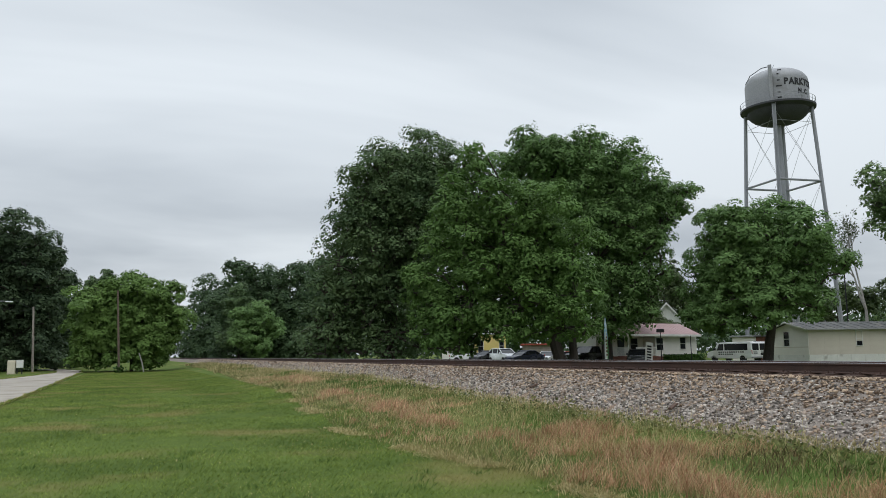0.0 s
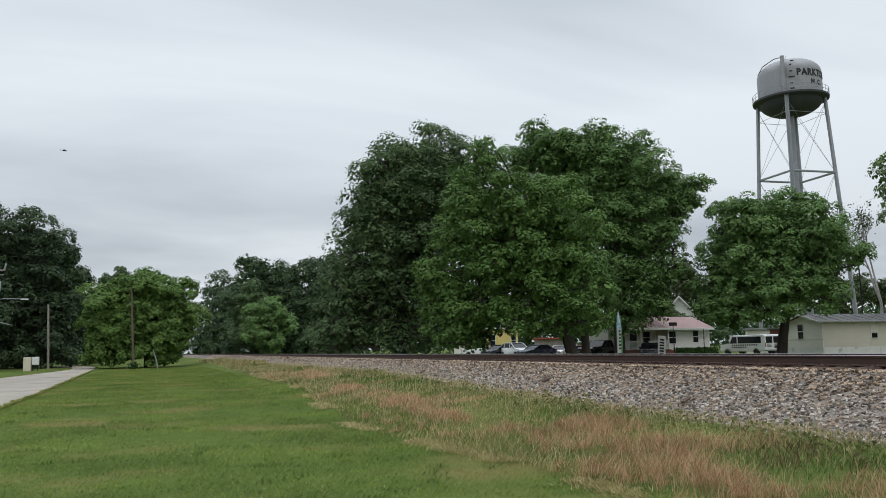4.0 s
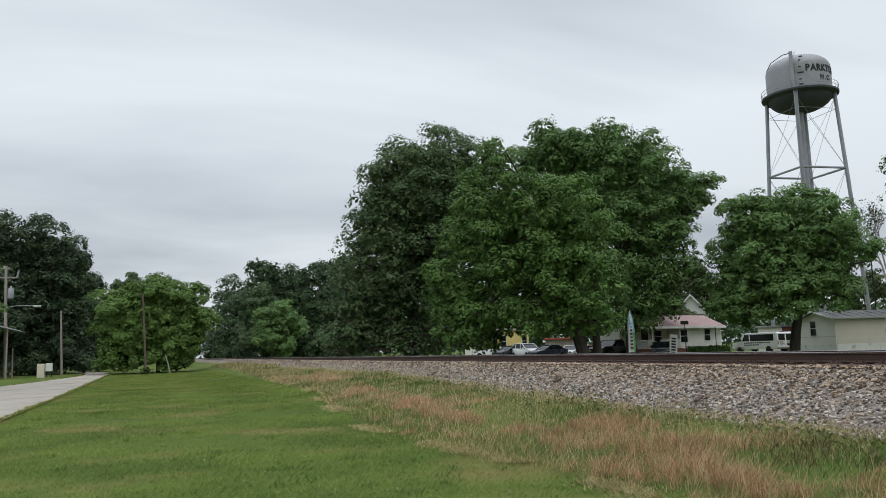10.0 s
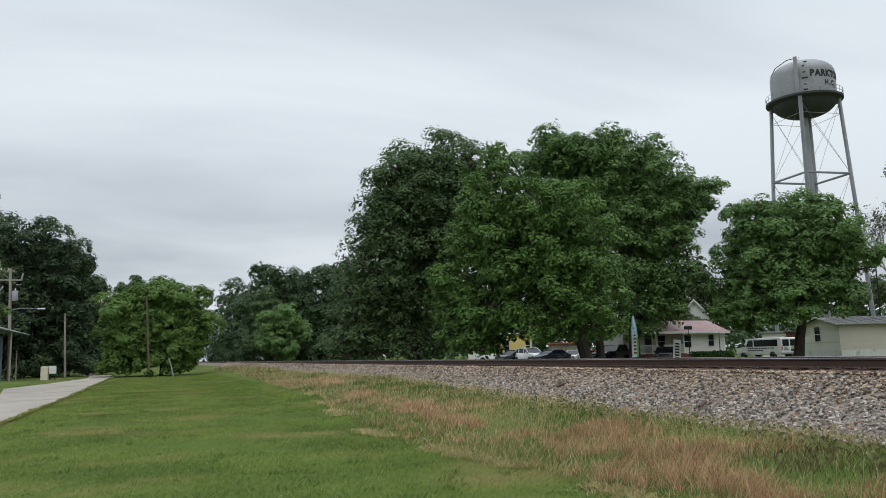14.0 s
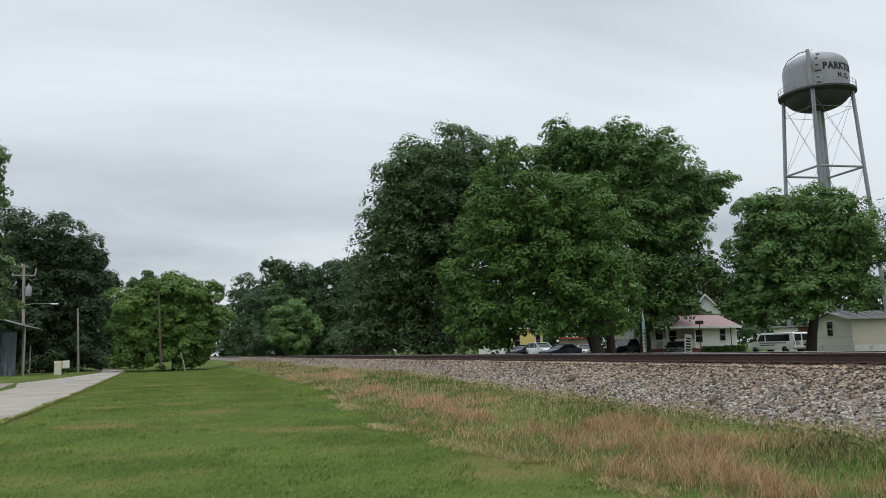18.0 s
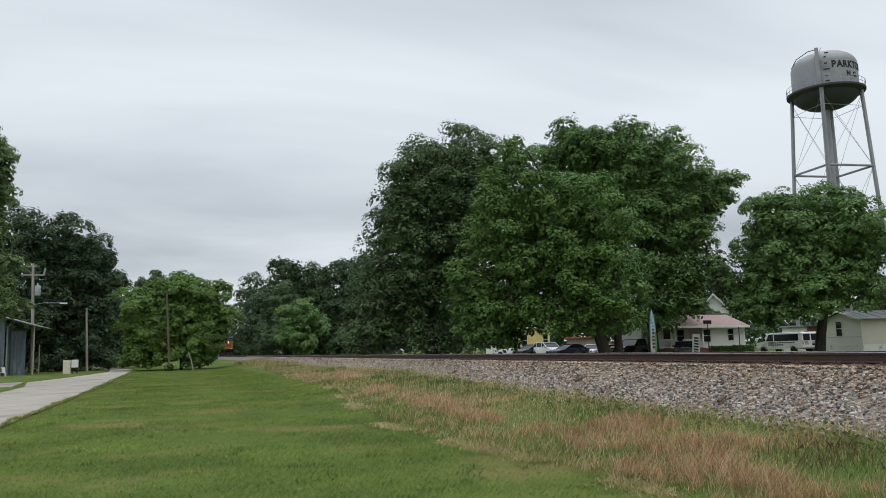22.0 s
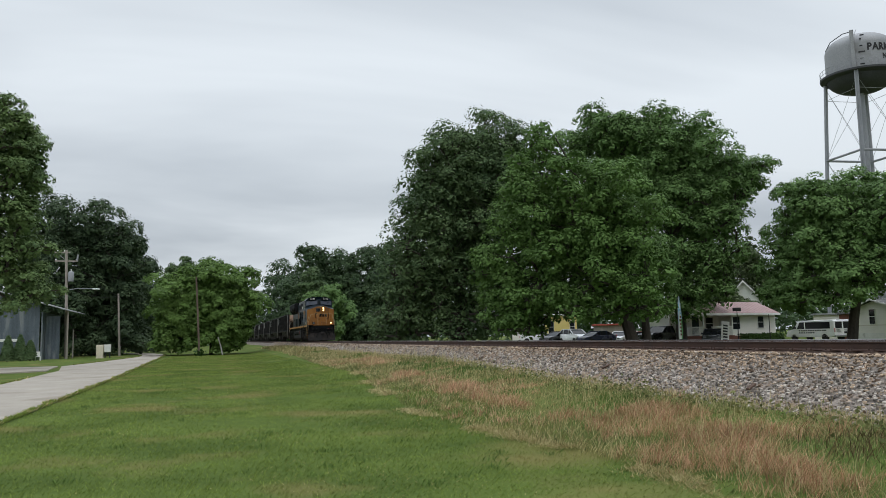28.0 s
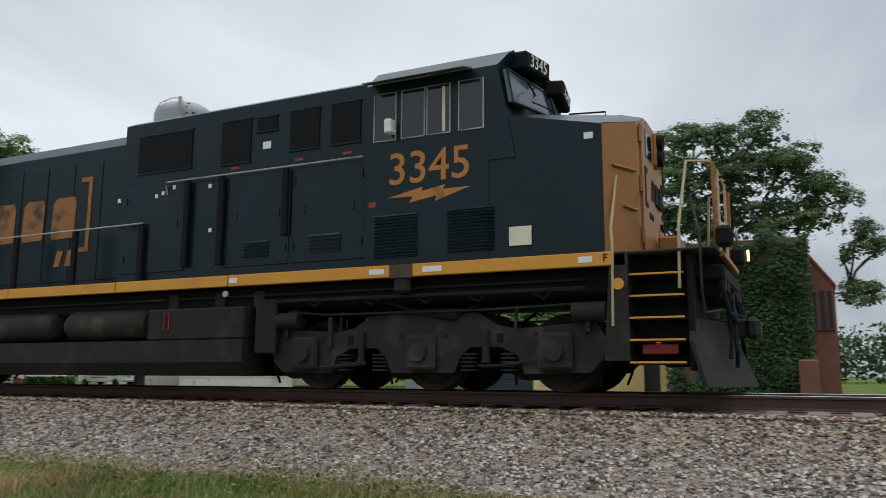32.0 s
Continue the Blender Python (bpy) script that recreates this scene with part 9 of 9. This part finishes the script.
# ---- what moves ----
def motions():
    lag = [(0.0, 0.0), (20.0, 0.0), (25.0, -1.5), (28.0, 0.0), (30.0, 0.2), (31.0, 0.34), (31.4, 0.45), (31.6, 0.44), (31.8, 0.31), (31.9, 0.15), (32.0, 0.05)]
    rows = [(t, train_y(t) + late) for t, late in lag]
    walk(loco, [(t, pose(TRACK_X, y, RAIL_TOP)) for t, y in rows])
    for k, car in enumerate(cars):
        walk(car, [(t, pose(TRACK_X, y + 21.15 + 16.5 * k, RAIL_TOP)) for t, y in rows])
    for ws in loco_wheels:
        y = ws.matrix_basis.translation.y
        walk(ws, [(n / 30, pose(0, y, 0.533, math.degrees(21.55 / 0.533) * n / 30)) for n in range(0, 961)])

    # bird: in from the wood, a turn before the clouds, and away over the lawn
    way = [(0.0, -40.0, 60, 11.0), (3.0, -10.4, 54.5, 13.8), (3.5, -7.5, 54.5, 14.2), (4.5, -3.0, 54.8, 15.1), (5.5, 1.6, 55, 16.0), (5.8, 2.86, 54.9, 16.6), (6.3, 3.6, 54.9, 17.2), (7.0, 4.4, 54.8, 18.5),
           (7.3, 3.9, 54.9, 19.3), (7.6, 3.2, 54.9, 20.5), (8.0, 1.6, 55, 22.1), (8.4, -0.3, 55, 23.6), (8.8, -2.8, 54.9, 25.5), (12.0, -24, 55, 38), (32.0, -150, 60, 90)]
    turns = [180, 180, 182, 185, 190, 195, 205, 240, 285, 310, 330, 340, 345, 350, 352]
    walk(bird_body, [(t, pose(x, y, z, 0, -6, a)) for (t, x, y, z), a in zip(way, turns)])
    for s, w in bird_wings:
        walk(w, [(n / 10, pose(0, 0, 0.01, s * (8 + 30 * math.sin(n * 1.25)), 0, 0)) for n in range(0, 321)])
    # the feather flag swings round its pole in the breeze
    swing = [(0.0, 62), (1.0, 55), (2.0, 66), (3.0, 60), (4.5, 40), (6.0, 64), (7.0, 30), (8.0, -5), (9.0, -20), (10.0, 25), (11.0, 60), (12.0, 35), (13.0, -15), (14.0, 30), (16.0, 55), (18.0, 62), (19.0, 52), (21.0, 60), (23.0, 15),
             (25.0, 66), (26.0, 30), (27.5, -5), (28.0, 60), (29.0, 58), (30.0, 62), (31.0, 48), (32.0, 60)]
    walk(flag, [(t, pose(38.4, 58.5, 0.5, 0, 0, a - 33)) for t, a in swing])


motions()
